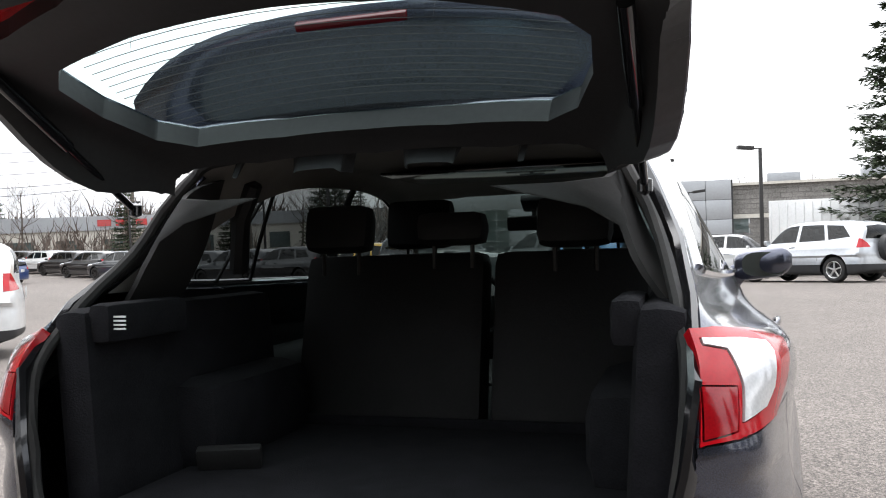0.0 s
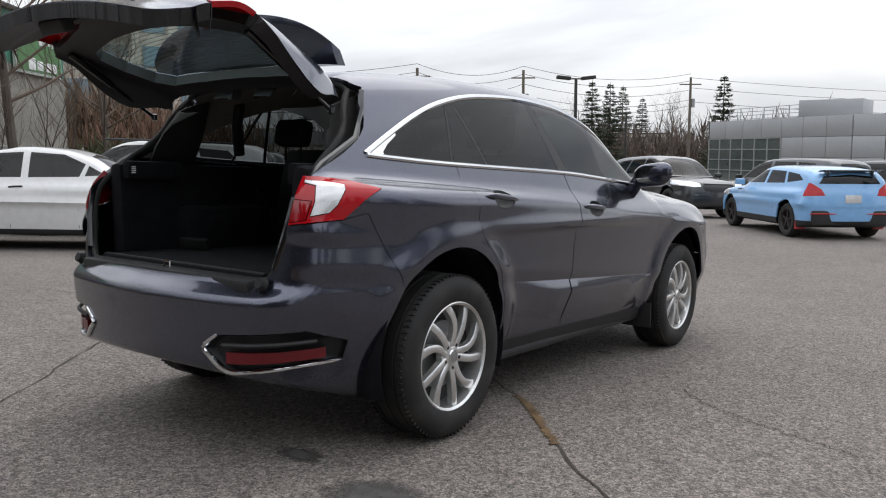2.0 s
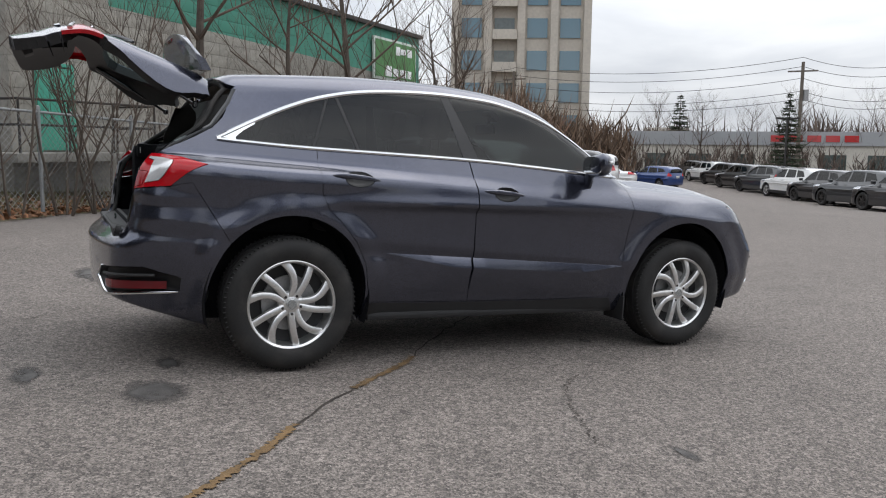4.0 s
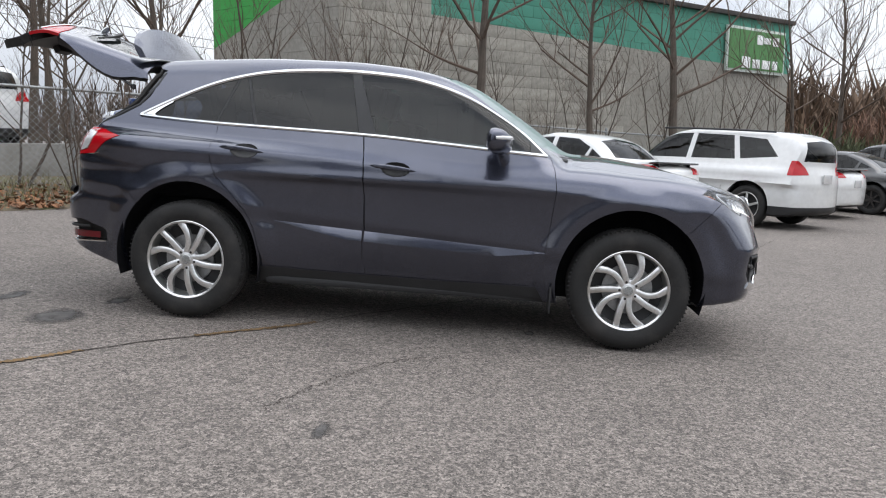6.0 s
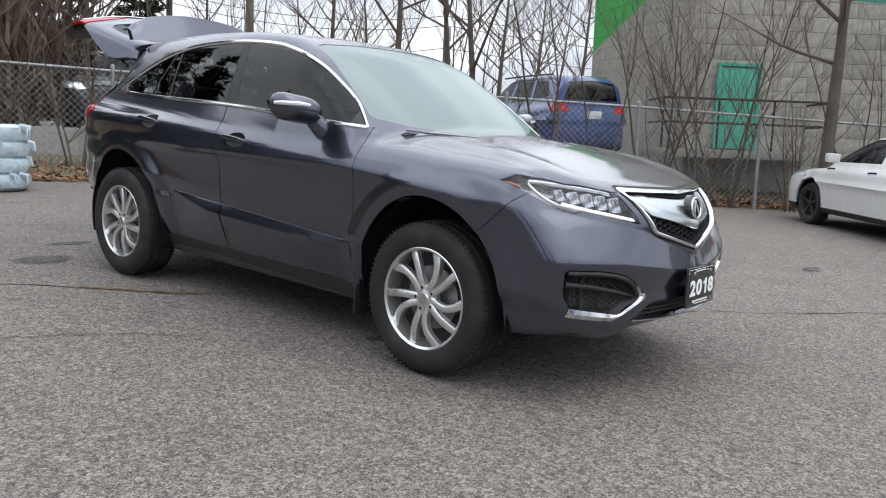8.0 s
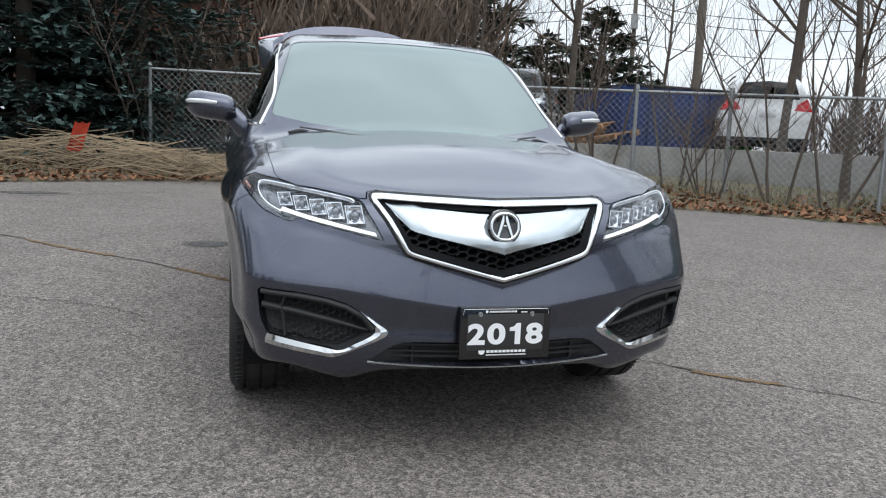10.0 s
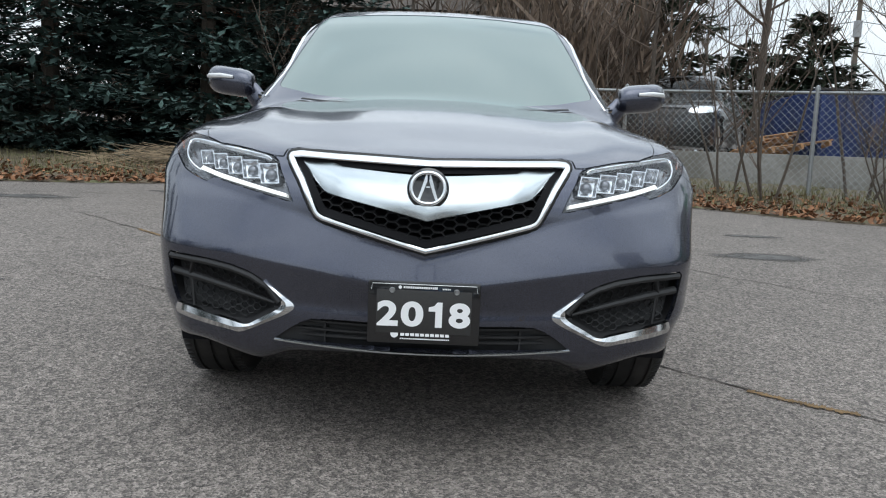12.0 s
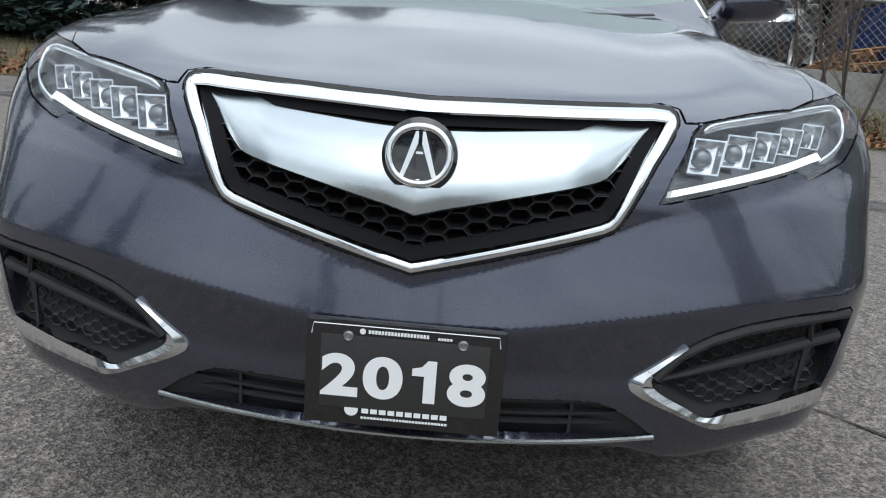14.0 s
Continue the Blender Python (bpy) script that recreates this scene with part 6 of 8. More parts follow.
BLOCK = block_paint()
MORTAR = mat("mortar", (0.27, 0.257, 0.228), 0.95, var=0.2, scale=6)
shop = thing("block_building", Matrix(), "grey concrete block building with green painted bands", "building", kind="structure")
bl_mesh = None
count = 0
near_blocks, rest = [], bmesh.new()
for a, c in ((KNEE, CORNER), (KNEE, FAR_END)):
    d = (c - a)
    ln = d.length
    d.normalize()
    yaw = math.degrees(math.atan2(d.y, d.x))
    nrm = Vector((-d.y, d.x, 0))
    if nrm.dot(Vector((5, 1, 0)) - a) < 0:
        nrm = -nrm
    b = bmesh.new()
    box(b, (ln, 0.3, WALL_Z1 - WALL_Z0), (0, 0, 0))
    mid = a + d * ln / 2 - nrm * 0.17
    part("wall", b, MORTAR, shop, place=pose(mid.x, mid.y, (WALL_Z0 + WALL_Z1) / 2, 0, 0, yaw))
    for r in range(int((WALL_Z1 - WALL_Z0) / 0.3)):
        k = 0
        x = 0.0 if r % 2 else -0.3
        while x < ln:
            x0, x1 = max(x, 0), min(x + 0.6, ln)
            x += 0.6
            if x1 - x0 < 0.05:
                continue
            p = a + d * (x0 + x1) / 2 - nrm * 0.02
            z = WALL_Z0 + 0.3 * r + 0.15
            m = pose(p.x, p.y, z, 0, 0, yaw)
            if x1 - x0 > 0.59 and c is FAR_END and x1 < 9.5 and 0.6 < z < 5.6 and len(near_blocks) < 280:
                near_blocks.append(m)
            else:
                box(rest, (x1 - x0 - 0.008, 0.05, 0.293), p + Vector((0, 0, z)) - nrm * rng.uniform(0, 0.006), (0, 0, yaw))
tagged(part("block_facing", rest, BLOCK, shop), kind="stuff")
b = bmesh.new()
box(b, (0.592, 0.05, 0.293), bevel=0.005)
first = part("block", b, BLOCK, shop)
first.matrix_local = near_blocks[0]
for m in near_blocks[1:]:
    o = first.copy()
    scene.collection.objects.link(o)
    o.matrix_local = m
d = (FAR_END - KNEE).normalized()
nrm = Vector((d.y, -d.x, 0)) if Vector((d.y, -d.x, 0)).dot(Vector((5, 1, 0)) - KNEE) > 0 else Vector((-d.y, d.x, 0))
WYAW = math.degrees(math.atan2(nrm.y, nrm.x)) + 90


def on_wall(s, z, off):
    p = KNEE + d * s + nrm * off
    return Matrix.Translation((p.x, p.y, z)) @ pose(0, 0, 0, 0, 0, WYAW)


b = bmesh.new()
box(b, (10.8, 0.5, 0.14), bevel=0.02)
part("coping", b, DARKSTEEL, shop, place=on_wall(8.7, WALL_Z1 + 0.05, -0.1) @ Matrix.Diagonal((1.63, 1, 1, 1)))
# roof body behind
b = bmesh.new()
q = [KNEE - nrm * 0.35, FAR_END - nrm * 0.35, FAR_END - nrm * 12, CORNER + Vector((-8, -2, 0)), CORNER + Vector((-0.3, 0.1, 0))]
v0 = [b.verts.new((p.x, p.y, WALL_Z0)) for p in q]
v1 = [b.verts.new((p.x, p.y, WALL_Z1 - 0.02)) for p in q]
for i in range(5):
    b.faces.new((v0[i], v0[(i + 1) % 5], v1[(i + 1) % 5], v1[i]))
b.faces.new(v1)
bmesh.ops.recalc_face_normals(b, faces=b.faces)
part("building_body", b, MORTAR, shop)
# door, landing, railing, sign
TEAL = mat("teal_door_paint", (0.06, 0.34, 0.24), 0.55, var=0.12, scale=4, fine=0.2)
DOOR = part("door", box(bmesh.new(), (0.74, 0.06, 1.62), bevel=0.006), TEAL, shop, "flat green steel door", place=on_wall(0.99, 1.93, 0.03))
b = bmesh.new()
for x in (-0.41, 0.41):
    box(b, (0.07, 0.1, 1.7), (x, 0, 0), bevel=0.006)
box(b, (0.9, 0.1, 0.07), (0, 0, 0.87), bevel=0.006)
part("door_frame", b, TEAL, DOOR)
b = bmesh.new()
lathe(b, [(0, 0.06), (0.03, 0.055), (0.03, 0.02), (0.02, 0)], 12, pose(0.3, -0.03, -0.05, 90, 0, 0))
part("door_knob", b, STEEL, DOOR)
b = bmesh.new()
box(b, (3.4, 1.3, 0.16), bevel=0.01)
land = part("landing", b, MORTAR, shop, "concrete landing", place=on_wall(0.76, 1.0, 0.68))
rail = thing("railing", on_wall(0.76, 1.08, 0.68), "black pipe railing round the landing", "railing")
for x in (-1.6, -0.55, 0.5, 1.6):
    b = bmesh.new()
    tube(b, [(x, -0.6, 0), (x, -0.6, 0.95)], 0.022, 8)
    part("post", b, DARKSTEEL, rail)
for z in (0.5, 0.95):
    b = bmesh.new()
    tube(b, [(-1.6, 0.5, z), (-1.6, -0.6, z), (1.6, -0.6, z), (1.6, 0.5, z)], 0.022, 8)
    part("rail_bar", b, DARKSTEEL, rail)
sign = thing("shop_sign", on_wall(15.35, 4.27, 0.1), "green and white framed shop sign on the block wall", "sign")
b = bmesh.new()
box(b, (3.2, 0.08, 1.42), bevel=0.01)
part("sign_frame", b, mat("sign_white", (0.55, 0.6, 0.55), 0.6), sign)
b = bmesh.new()
box(b, (3.0, 0.03, 1.24), (0, -0.05, 0))
part("sign_panel", b, mat("sign_green", (0.06, 0.2, 0.05), 0.5, var=0.2, scale=4), sign)
b = bmesh.new()
for x, z, w, h in ((0.1, 0.35, 0.3, 0.3), (0.5, 0.35, 0.4, 0.2), (1.0, 0.35, 0.35, 0.28), (-0.6, -0.4, 0.45, 0.36), (-0.05, -0.42, 0.4, 0.28), (0.5, -0.42, 0.45, 0.28), (1.0, -0.42, 0.3, 0.28)):
    box(b, (w, 0.02, h), (x, -0.07, z), bevel=0.005)
part("sign_print", b, WHITETEXT, sign)

# ---- chain-link fence ----
FENCE = [(-22.5, 10.2), (-19.0, 6.8), (-15.6, 3.2), (-12.9, 0.7), (-10.9, -1.1), (-9.2, -2.6), (-7.7, -4.3), (-6.4, -6.0), (-5.35, -7.0), (-3.0, -8.6), (-0.4, -9.4), (2.2, -9.6)]
GALV = mat("galvanised_steel", (0.3, 0.31, 0.31), 0.5, 0.5, var=0.2, scale=15)
fence = thing("chain_link_fence", Matrix(), "galvanised chain-link fence with pipe posts", "fence", kind="structure")


def fz(p):
    return ground_z(p[0], p[1]) + 0.1


for p in FENCE:
    b = bmesh.new()
    tube(b, [(0, 0, -0.3), (0, 0, 1.58)], 0.032, 10)
    lathe(b, [(0, 0.07), (0.03, 0.05), (0.04, 0.0)], 10, Matrix.Translation((0, 0, 1.57)))
    part("post", b, GALV, fence, place=Matrix.Translation((p[0], p[1], fz(p))))
for p, q in zip(FENCE, FENCE[1:]):
    b = bmesh.new()
    tube(b, [(p[0], p[1], fz(p) + 1.53), (q[0], q[1], fz(q) + 1.53)], 0.022, 8)
    part("top_rail", b, GALV, fence)
    b = bmesh.new()
    A, B = Vector((p[0], p[1], fz(p))), Vector((q[0], q[1], fz(q)))
    ln = (B - A).length
    u = (B - A) / ln
    H = 1.5
    s = 0.075
    for sgn in (1, -1):
        k = -H
        while k < ln:
            x0, z0, x1, z1 = k, 0.0, k + H, H
            if x0 < 0:
                z0, x0 = -x0, 0.0
            if x1 > ln:
                z1, x1 = z1 - (x1 - ln), ln
            if z1 > z0:
                if sgn < 0:
                    x0, x1 = ln - x0, ln - x1
                tube(b, [A + u * x0 + Vector((0, 0, z0 + 0.03)), A + u * x1 + Vector((0, 0, z1 + 0.03))], 0.0026, 3, caps=False)
            k += s * 1.414
    part("wire_mesh", b, GALV, fence)

# ---- raised yard with retaining wall behind the fence ----
CONC = mat("old_concrete", (0.27, 0.26, 0.24), 0.92, var=0.25, scale=5, fine=0.4, dirt=(0.17, 0.16, 0.14))
YARD = [(-9.4, -5.2), (-7.9, -7.3), (-6.3, -9.0), (-3.4, -10.6), (-0.2, -11.4), (4.0, -12.4), (9.0, -13.5)]
b = bmesh.new()
top, bot = [], []
for x, y in YARD:
    top.append((x, y))
b2 = bmesh.new()
for (x0, y0), (x1, y1) in zip(YARD, YARD[1:]):
    ln = math.hypot(x1 - x0, y1 - y0)
    box(b2, (ln + 0.15, 0.25, 1.5), ((x0 + x1) / 2, (y0 + y1) / 2, RAISED - 0.62), (0, 0, math.degrees(math.atan2(y1 - y0, x1 - x0))), bevel=0.015)
tagged(part("retaining_wall", b2, CONC), "weathered concrete retaining wall behind the fence", "wall", kind="structure")
vv = [b.verts.new((x, y, RAISED)) for x, y in YARD]
ww = [b.verts.new((x - 3 - 0.2 * abs(x), y - 30, RAISED + 0.4)) for x, y in YARD]
for i in range(len(vv) - 1):
    b.faces.new((vv[i], vv[i + 1], ww[i + 1], ww[i]))
p0, p1 = b.verts.new((-12.9, -3.9, RAISED - 0.1)), b.verts.new((-17, -9, RAISED))
b.faces.new((p0, vv[0], ww[0], p1))
bmesh.ops.recalc_face_normals(b, faces=b.faces)
if b.faces[0].normal.z < 0:
    bmesh.ops.reverse_faces(b, faces=b.faces)
tagged(part("yard_ground", b, ASPHALT), "grey asphalt of the raised yard", "ground", kind="structure")
# ---- the other vehicles ----
def car_field(L, W, H, belt, top, roof, tumble=0.42, clear=0.22, nose=0.35, tail=0.22):
    """A plainer car skin: top and roof are (share of length from the tail, height) knots."""
    ty = [(-L / 2 + a * L, z) for a, z in top]
    ry = [(-L / 2 + a * L, z) for a, z in roof]

    def field(x, y, z):
        x = np.abs(x)
        w = W / 2 - 0.03 * np.clip((0.55 - z) / 0.35, 0, 1) ** 2 - 0.08 * np.clip((z - belt + 0.15) / 0.25, 0, 2) ** 1.4 - 0.02 * np.exp(-((z - 0.72) / 0.09) ** 2)
        w = w - 0.14 * np.clip((np.abs(y) - L * 0.34) / (L * 0.16), 0, 1.5) ** 2.2
        zz = np.clip((z - 0.55) / 0.5, -1, 1)
        front = y - (L / 2 - nose * x * x * 0.9 - 0.1 * zz * zz)
        rear = (-L / 2 + tail * x * x + 0.07 * zz * zz) - y
        t = z - (knots(y, ty) - 0.09 * x * x)
        body = smax(smax(x - w, t, 0.1), smax(front, rear, 0.02), 0.1)
        body = smax(body, clear - z + 0.25 * np.clip(np.abs(y) - L * 0.42, 0, 1), 0.04)
        r = knots(y + 0.18 * x * x * np.sign(y), ry)
        cab = smax((z - (r - 0.07 * x * x)) * 0.85, x - (W / 2 - 0.07 - tumble * (z - belt + 0.05) - 0.05 * np.abs(y) / L), 0.1)
        cab = smax(cab, smax(smax(belt - 0.35 - z, rear, 0.05), y - L * 0.35, 0.05), 0.05)
        return smin(body, cab, 0.04)

    return field


def parked_car(name, label, m, paintwork, L, W, H, belt, top, roof, glass_line, wheel_r=0.34, base=0.58, doors=(), rims=STEEL, extras="", group="parked cars", dark_low=None, shift=0.0):
    """A parked car, front along +y: skin, windows, wheels, lamps, handles, plates."""
    root = thing(name, m, label, "car", group)
    F = car_field(L, W, H, belt, top, roof)
    hf = shell_half(F, -L * 0.36, L * 0.36, 0.62, 62, 20, 56)
    wb = L * base / 2
    for wy in (-wb + shift, wb + shift):
        cut_out(hf, [(wy + (wheel_r + 0.05) * math.cos(a), wheel_r + 0.02 + (wheel_r + 0.06) * math.sin(a)) for a in np.linspace(0, math.tau, 28, endpoint=False)], SIDE, lambda c: c.x > 0.4).free()
    ws = cut_out(hf, glass_line["front"], ENDS, lambda c: c.y > 0.0 and c.z > belt - 0.12)
    rw = cut_out(hf, glass_line["rear"], ENDS, lambda c: c.y < -L * 0.2 and c.z > belt - 0.2)
    panes = []
    for poly in glass_line["side"]:
        panes.append(cut_out(hf, poly, SIDE, lambda c: c.x > 0.25))
    hl = cut_out(hf, [(W * 0.26, belt - 0.28), (W * 0.34, belt - 0.3), (W * 0.5, belt - 0.26), (W * 0.5, belt - 0.12), (W * 0.38, belt - 0.15), (W * 0.27, belt - 0.2)], ENDS, lambda c: c.y > L * 0.33)
    gr = cut_out(hf, [(-0.01, belt - 0.42), (0.42, belt - 0.4), (0.48, belt - 0.28), (0.42, belt - 0.2), (-0.01, belt - 0.2)], ENDS, lambda c: c.y > L * 0.38)
    tl = cut_out(hf, glass_line["lamp"], ENDS, lambda c: c.y < -L * glass_line["wrap"])
    lowp = cut_out(hf, [(-L, 0.05), (L, 0.05), (L, dark_low), (-L, dark_low)], SIDE, lambda c: True) if dark_low else None
    Fs = Relief(F, (0, 1, 0), (0, 0, 1), (1, 0, 0), (-L / 2 + 0.1, L / 2 - 0.1), (0.3, belt + 0.1), 0.3, 1.1)
    seams = []
    for y in doors:
        seams.append([Fs.at(y + 0.04 * k, z, 0.0005) for k, z in ((0, 0.32), (0.2, 0.6), (0.3, belt - 0.05))])
    part("body", panel(whole(hf), 0.0, 0.03), paintwork, root)
    if lowp:
        part("lower_cladding", panel(whole(lowp), 0.0, 0.01), TRIM, root, "black lower cladding")
    part("windscreen", panel(whole(ws), 0.001, 0.01, -0.004), SIDEGLASS, root)
    part("rear_window", panel(whole(rw), 0.001, 0.01, -0.004), SIDEGLASS, root)
    for p in panes:
        both("side_window", panel(p, 0.001, 0.01, -0.004), SIDEGLASS, root)
    both("headlight", panel(hl, 0.001, 0.02, 0.003), REFLECTOR, root, "clear headlight")
    both("tail_light", panel(tl, 0.001, 0.02, 0.004), REDLENS, root, "red tail light")
    part("grille", panel(whole(gr), 0.0, -0.02, -0.02), TRIM, root, "black grille")
    b = bmesh.new()
    for s in seams:
        tube(b, s, 0.004, 4)
    for y in doors[1:]:
        tube(b, [Fs.at(y - 0.16, belt - 0.1, 0.01), Fs.at(y - 0.05, belt - 0.105, 0.012), Fs.at(y + 0.02, belt - 0.11, 0.006)], 0.012, 6, 0.6)
    both("door_seam", b, TRIM, root)
    b = bmesh.new()
    box(b, (0.2, 0.09, 0.13), (W / 2 + 0.08, L * 0.15, belt + 0.06), bevel=0.03)
    both("wing_mirror", b, paintwork if "whitecap" not in extras else WHITE_PAINT, root)
    for sx in (1, -1):
        for wy in (-wb + shift, wb + shift):
            wheel_parts(pose(sx * (W / 2 - 0.13), wy, wheel_r) @ pose(0, 0, 0, 0, 90 * sx, 0), root, wheel_r, wheel_r * 0.66, 0.2, rims, 5 if "five" in extras else 7, False)
            b = bmesh.new()
            lathe(b, [(0, 0), (wheel_r + 0.06, 0), (wheel_r + 0.06, 0.25)], 20, pose(sx * (W / 2 - 0.34), wy, wheel_r) @ pose(0, 0, 0, 0, 90 * sx, 0))
            bmesh.ops.bisect_plane(b, geom=b.verts[:] + b.edges[:] + b.faces[:], plane_co=(0, 0, 0.22), plane_no=(0, 0, -1), clear_outer=True)
            part("wheel_liner", b, CLOTH, root)
    b = bmesh.new()
    box(b, (W * 0.62, L * 0.8, 0.1), (0, 0, 0.28), bevel=0.03)
    part("underbody", b, TRIM, root)
    b = bmesh.new()
    for y in (-L * 0.13, L * 0.07):
        for x in (-0.36, 0.36):
            box(b, (0.48, 0.14, 0.6), (x, y, belt - 0.05), (-14, 0, 0), bevel=0.05)
            box(b, (0.26, 0.1, 0.17), (x, y - 0.1, belt + 0.33), (-12, 0, 0), bevel=0.04)
    box(b, (W * 0.75, 0.3, 0.25), (0, L * 0.2, belt - 0.12), bevel=0.06)
    box(b, (W * 0.8, L * 0.6, 0.1), (0, -L * 0.05, belt - 0.35), bevel=0.03)
    part("seats", b, LEATHER, root)
    b = bmesh.new()
    box(b, (0.31, 0.015, 0.15), (0, -L / 2 - 0.005, glass_line.get("plate", 0.7)), bevel=0.003)
    part("number_plate", b, WHITELENS, root)
    if "roofrails" in extras:
        for sx in (1, -1):
            b = bmesh.new()
            tube(b, [(sx * (W / 2 - 0.3), y, H - 0.02 - 0.05 * abs(y / L) ** 2 * 4) for y in np.linspace(-L * 0.36, L * 0.1, 8)], 0.018, 6)
            part("roof_rail", b, TRIM, root)
    if "spoiler" in extras:
        b = bmesh.new()
        z = glass_line.get("spoiler_z", H - 0.1)
        y0 = glass_line.get("spoiler_y", -L * 0.46)
        box(b, (W * 0.64, 0.17, 0.03), (0, y0, z), (-6, 0, 0), bevel=0.012)
        for sx in (1, -1):
            box(b, (0.03, 0.12, 0.1), (sx * W * 0.24, y0 + 0.05, z - 0.05), bevel=0.006)
        part("spoiler", b, GLOSSBLACK, root, "black rear spoiler")
    if "spare" in extras:
        b = bmesh.new()
        lathe(b, [(0, 0.12), (0.25, 0.12), (0.33, 0.08), (0.35, -0.06), (0, -0.06)], 28, pose(0.05, -L / 2 - 0.05, 0.9, 90, 0, 0))
        part("spare_wheel_cover", b, TRIM, root, "black spare wheel cover")
    return root


def suv_shape(L, H, belt):
    top = [(0.0, belt - 0.02), (0.1, belt + 0.02), (0.5, belt), (0.66, belt), (0.72, belt - 0.0), (0.86, belt - 0.06), (0.95, belt - 0.13), (1.0, belt - 0.25)]
    roof = [(0.0, H - 0.45), (0.035, H - 0.16), (0.08, H - 0.06), (0.25, H - 0.01), (0.42, H), (0.53, H - 0.04), (0.6, H - 0.16), (0.7, belt + 0.06), (0.76, belt - 0.15)]
    x = 0.62
    g = {"front": [(-0.01, belt + 0.0), (x + 0.08, belt + 0.05), (x - 0.06, H - 0.17), (0.3, H - 0.1), (-0.01, H - 0.09)],
         "rear": [(-0.01, belt + 0.08), (x - 0.02, belt + 0.08), (x - 0.12, H - 0.2), (-0.01, H - 0.16)],
         "side": [[(L * a, z) for a, z in ((0.215, belt + 0.03), (0.1, H - 0.2), (0.04, H - 0.12), (-0.03, H - 0.1), (-0.03, belt + 0.05))],
                  [(L * a, z) for a, z in ((-0.05, belt + 0.05), (-0.05, H - 0.1), (-0.2, H - 0.12), (-0.23, belt + 0.07))],
                  [(L * a, z) for a, z in ((-0.25, belt + 0.08), (-0.22, H - 0.13), (-0.33, H - 0.17), (-0.39, belt + 0.14))]],
         "lamp": [(0.5, belt - 0.14), (1.0, belt - 0.16), (1.0, belt + 0.08), (0.72, belt + 0.09), (0.56, belt - 0.02)], "plate": belt - 0.2, "wrap": 0.44}
    return top, roof, g


def sedan_shape(L, H, belt):
    top = [(0.0, belt - 0.05), (0.06, belt + 0.03), (0.2, belt + 0.02), (0.6, belt - 0.02), (0.7, belt - 0.03), (0.85, belt - 0.1), (0.95, belt - 0.18), (1.0, belt - 0.3)]
    roof = [(0.1, belt - 0.2), (0.17, belt + 0.06), (0.27, H - 0.12), (0.36, H - 0.02), (0.45, H), (0.55, H - 0.05), (0.62, H - 0.16), (0.74, belt + 0.02), (0.8, belt - 0.2)]
    x = 0.6
    g = {"front": [(-0.01, belt), (x + 0.06, belt + 0.05), (x - 0.08, H - 0.15), (-0.01, H - 0.09)],
         "rear": [(-0.01, belt + 0.07), (x - 0.05, belt + 0.08), (x - 0.14, H - 0.13), (-0.01, H - 0.08)],
         "side": [[(L * a, z) for a, z in ((0.215, belt + 0.0), (0.12, H - 0.2), (0.06, H - 0.12), (-0.035, H - 0.09), (-0.035, belt + 0.03))],
                  [(L * a, z) for a, z in ((-0.055, belt + 0.03), (-0.055, H - 0.09), (-0.15, H - 0.11), (-0.215, H - 0.24), (-0.2, belt + 0.05))],
                  [(L * a, z) for a, z in ((-0.215, belt + 0.06), (-0.225, H - 0.26), (-0.275, belt + 0.08))]],
         "lamp": [(0.42, belt - 0.12), (1.0, belt - 0.14), (1.0, belt + 0.0), (0.72, belt + 0.03), (0.5, belt - 0.0)], "plate": belt - 0.24, "wrap": 0.42}
    return top, roof, g


def on_ground(x, y, heading, z=None):
    """A pose on the ground whose +y looks along heading, degrees left of +y."""
    gx = (ground_z(x, y + 0.5) - ground_z(x, y - 0.5))
    m = pose(x, y, ground_z(x, y) if z is None else z)
    if z is None:
        m = m @ pose(0, 0, 0, math.degrees(math.atan(gx)), 0, 0)
    return m @ pose(0, 0, 0, 0, 0, heading)


t_, r_, g_ = sedan_shape(4.62, 1.45, 0.98)
HEAD_ROW = 135
white_sedan = parked_car("sedan", "white compact sedan with black steel wheels and spoiler", on_ground(-9.1, 1.75, HEAD_ROW), WHITE_PAINT, 4.62, 1.78, 1.45, 0.98, t_, r_, g_ | {"spoiler_z": 1.02, "spoiler_y": -2.16}, 0.32, 0.585, (-0.95, -0.05, 0.95), DARKSTEEL, "spoiler five", dark_low=0.3)
t_, r_, g_ = suv_shape(4.77, 1.68, 1.08)
white_suv = parked_car("suv", "white mid-size suv with red tail lights and grey sill", on_ground(-10.2, 4.35, HEAD_ROW), WHITE_PAINT, 4.77, 1.84, 1.68, 1.08, t_, r_, g_, 0.36, 0.6, (-0.95, -0.05, 1.0), ALLOY, "roofrails five", dark_low=0.4)
copy_thing(white_sedan, on_ground(-13.2, 6.2, HEAD_ROW))
t_, r_, g_ = sedan_shape(4.9, 1.43, 0.98)
black_sedan = parked_car("coupe", "low black coupe with dark rims, parked in the row", on_ground(-15.0, 8.5, HEAD_ROW), BLACK_PAINT, 4.9, 1.85, 1.42, 0.96, t_, r_, g_, 0.34, 0.59, (-0.9, 0.9), DARKSTEEL)
t_, r_, g_ = suv_shape(4.7, 1.67, 1.08)
black_suv = parked_car("suv", "glossy black suv with dark wheels, parked in a row", on_ground(-17.5, 11.0, HEAD_ROW), BLACK_PAINT, 4.75, 1.9, 1.67, 1.08, t_, r_, g_, 0.37, 0.59, (-0.95, -0.05, 1.0), DARKSTEEL)
copy_thing(black_suv, on_ground(-19.6, 13.3, HEAD_ROW))
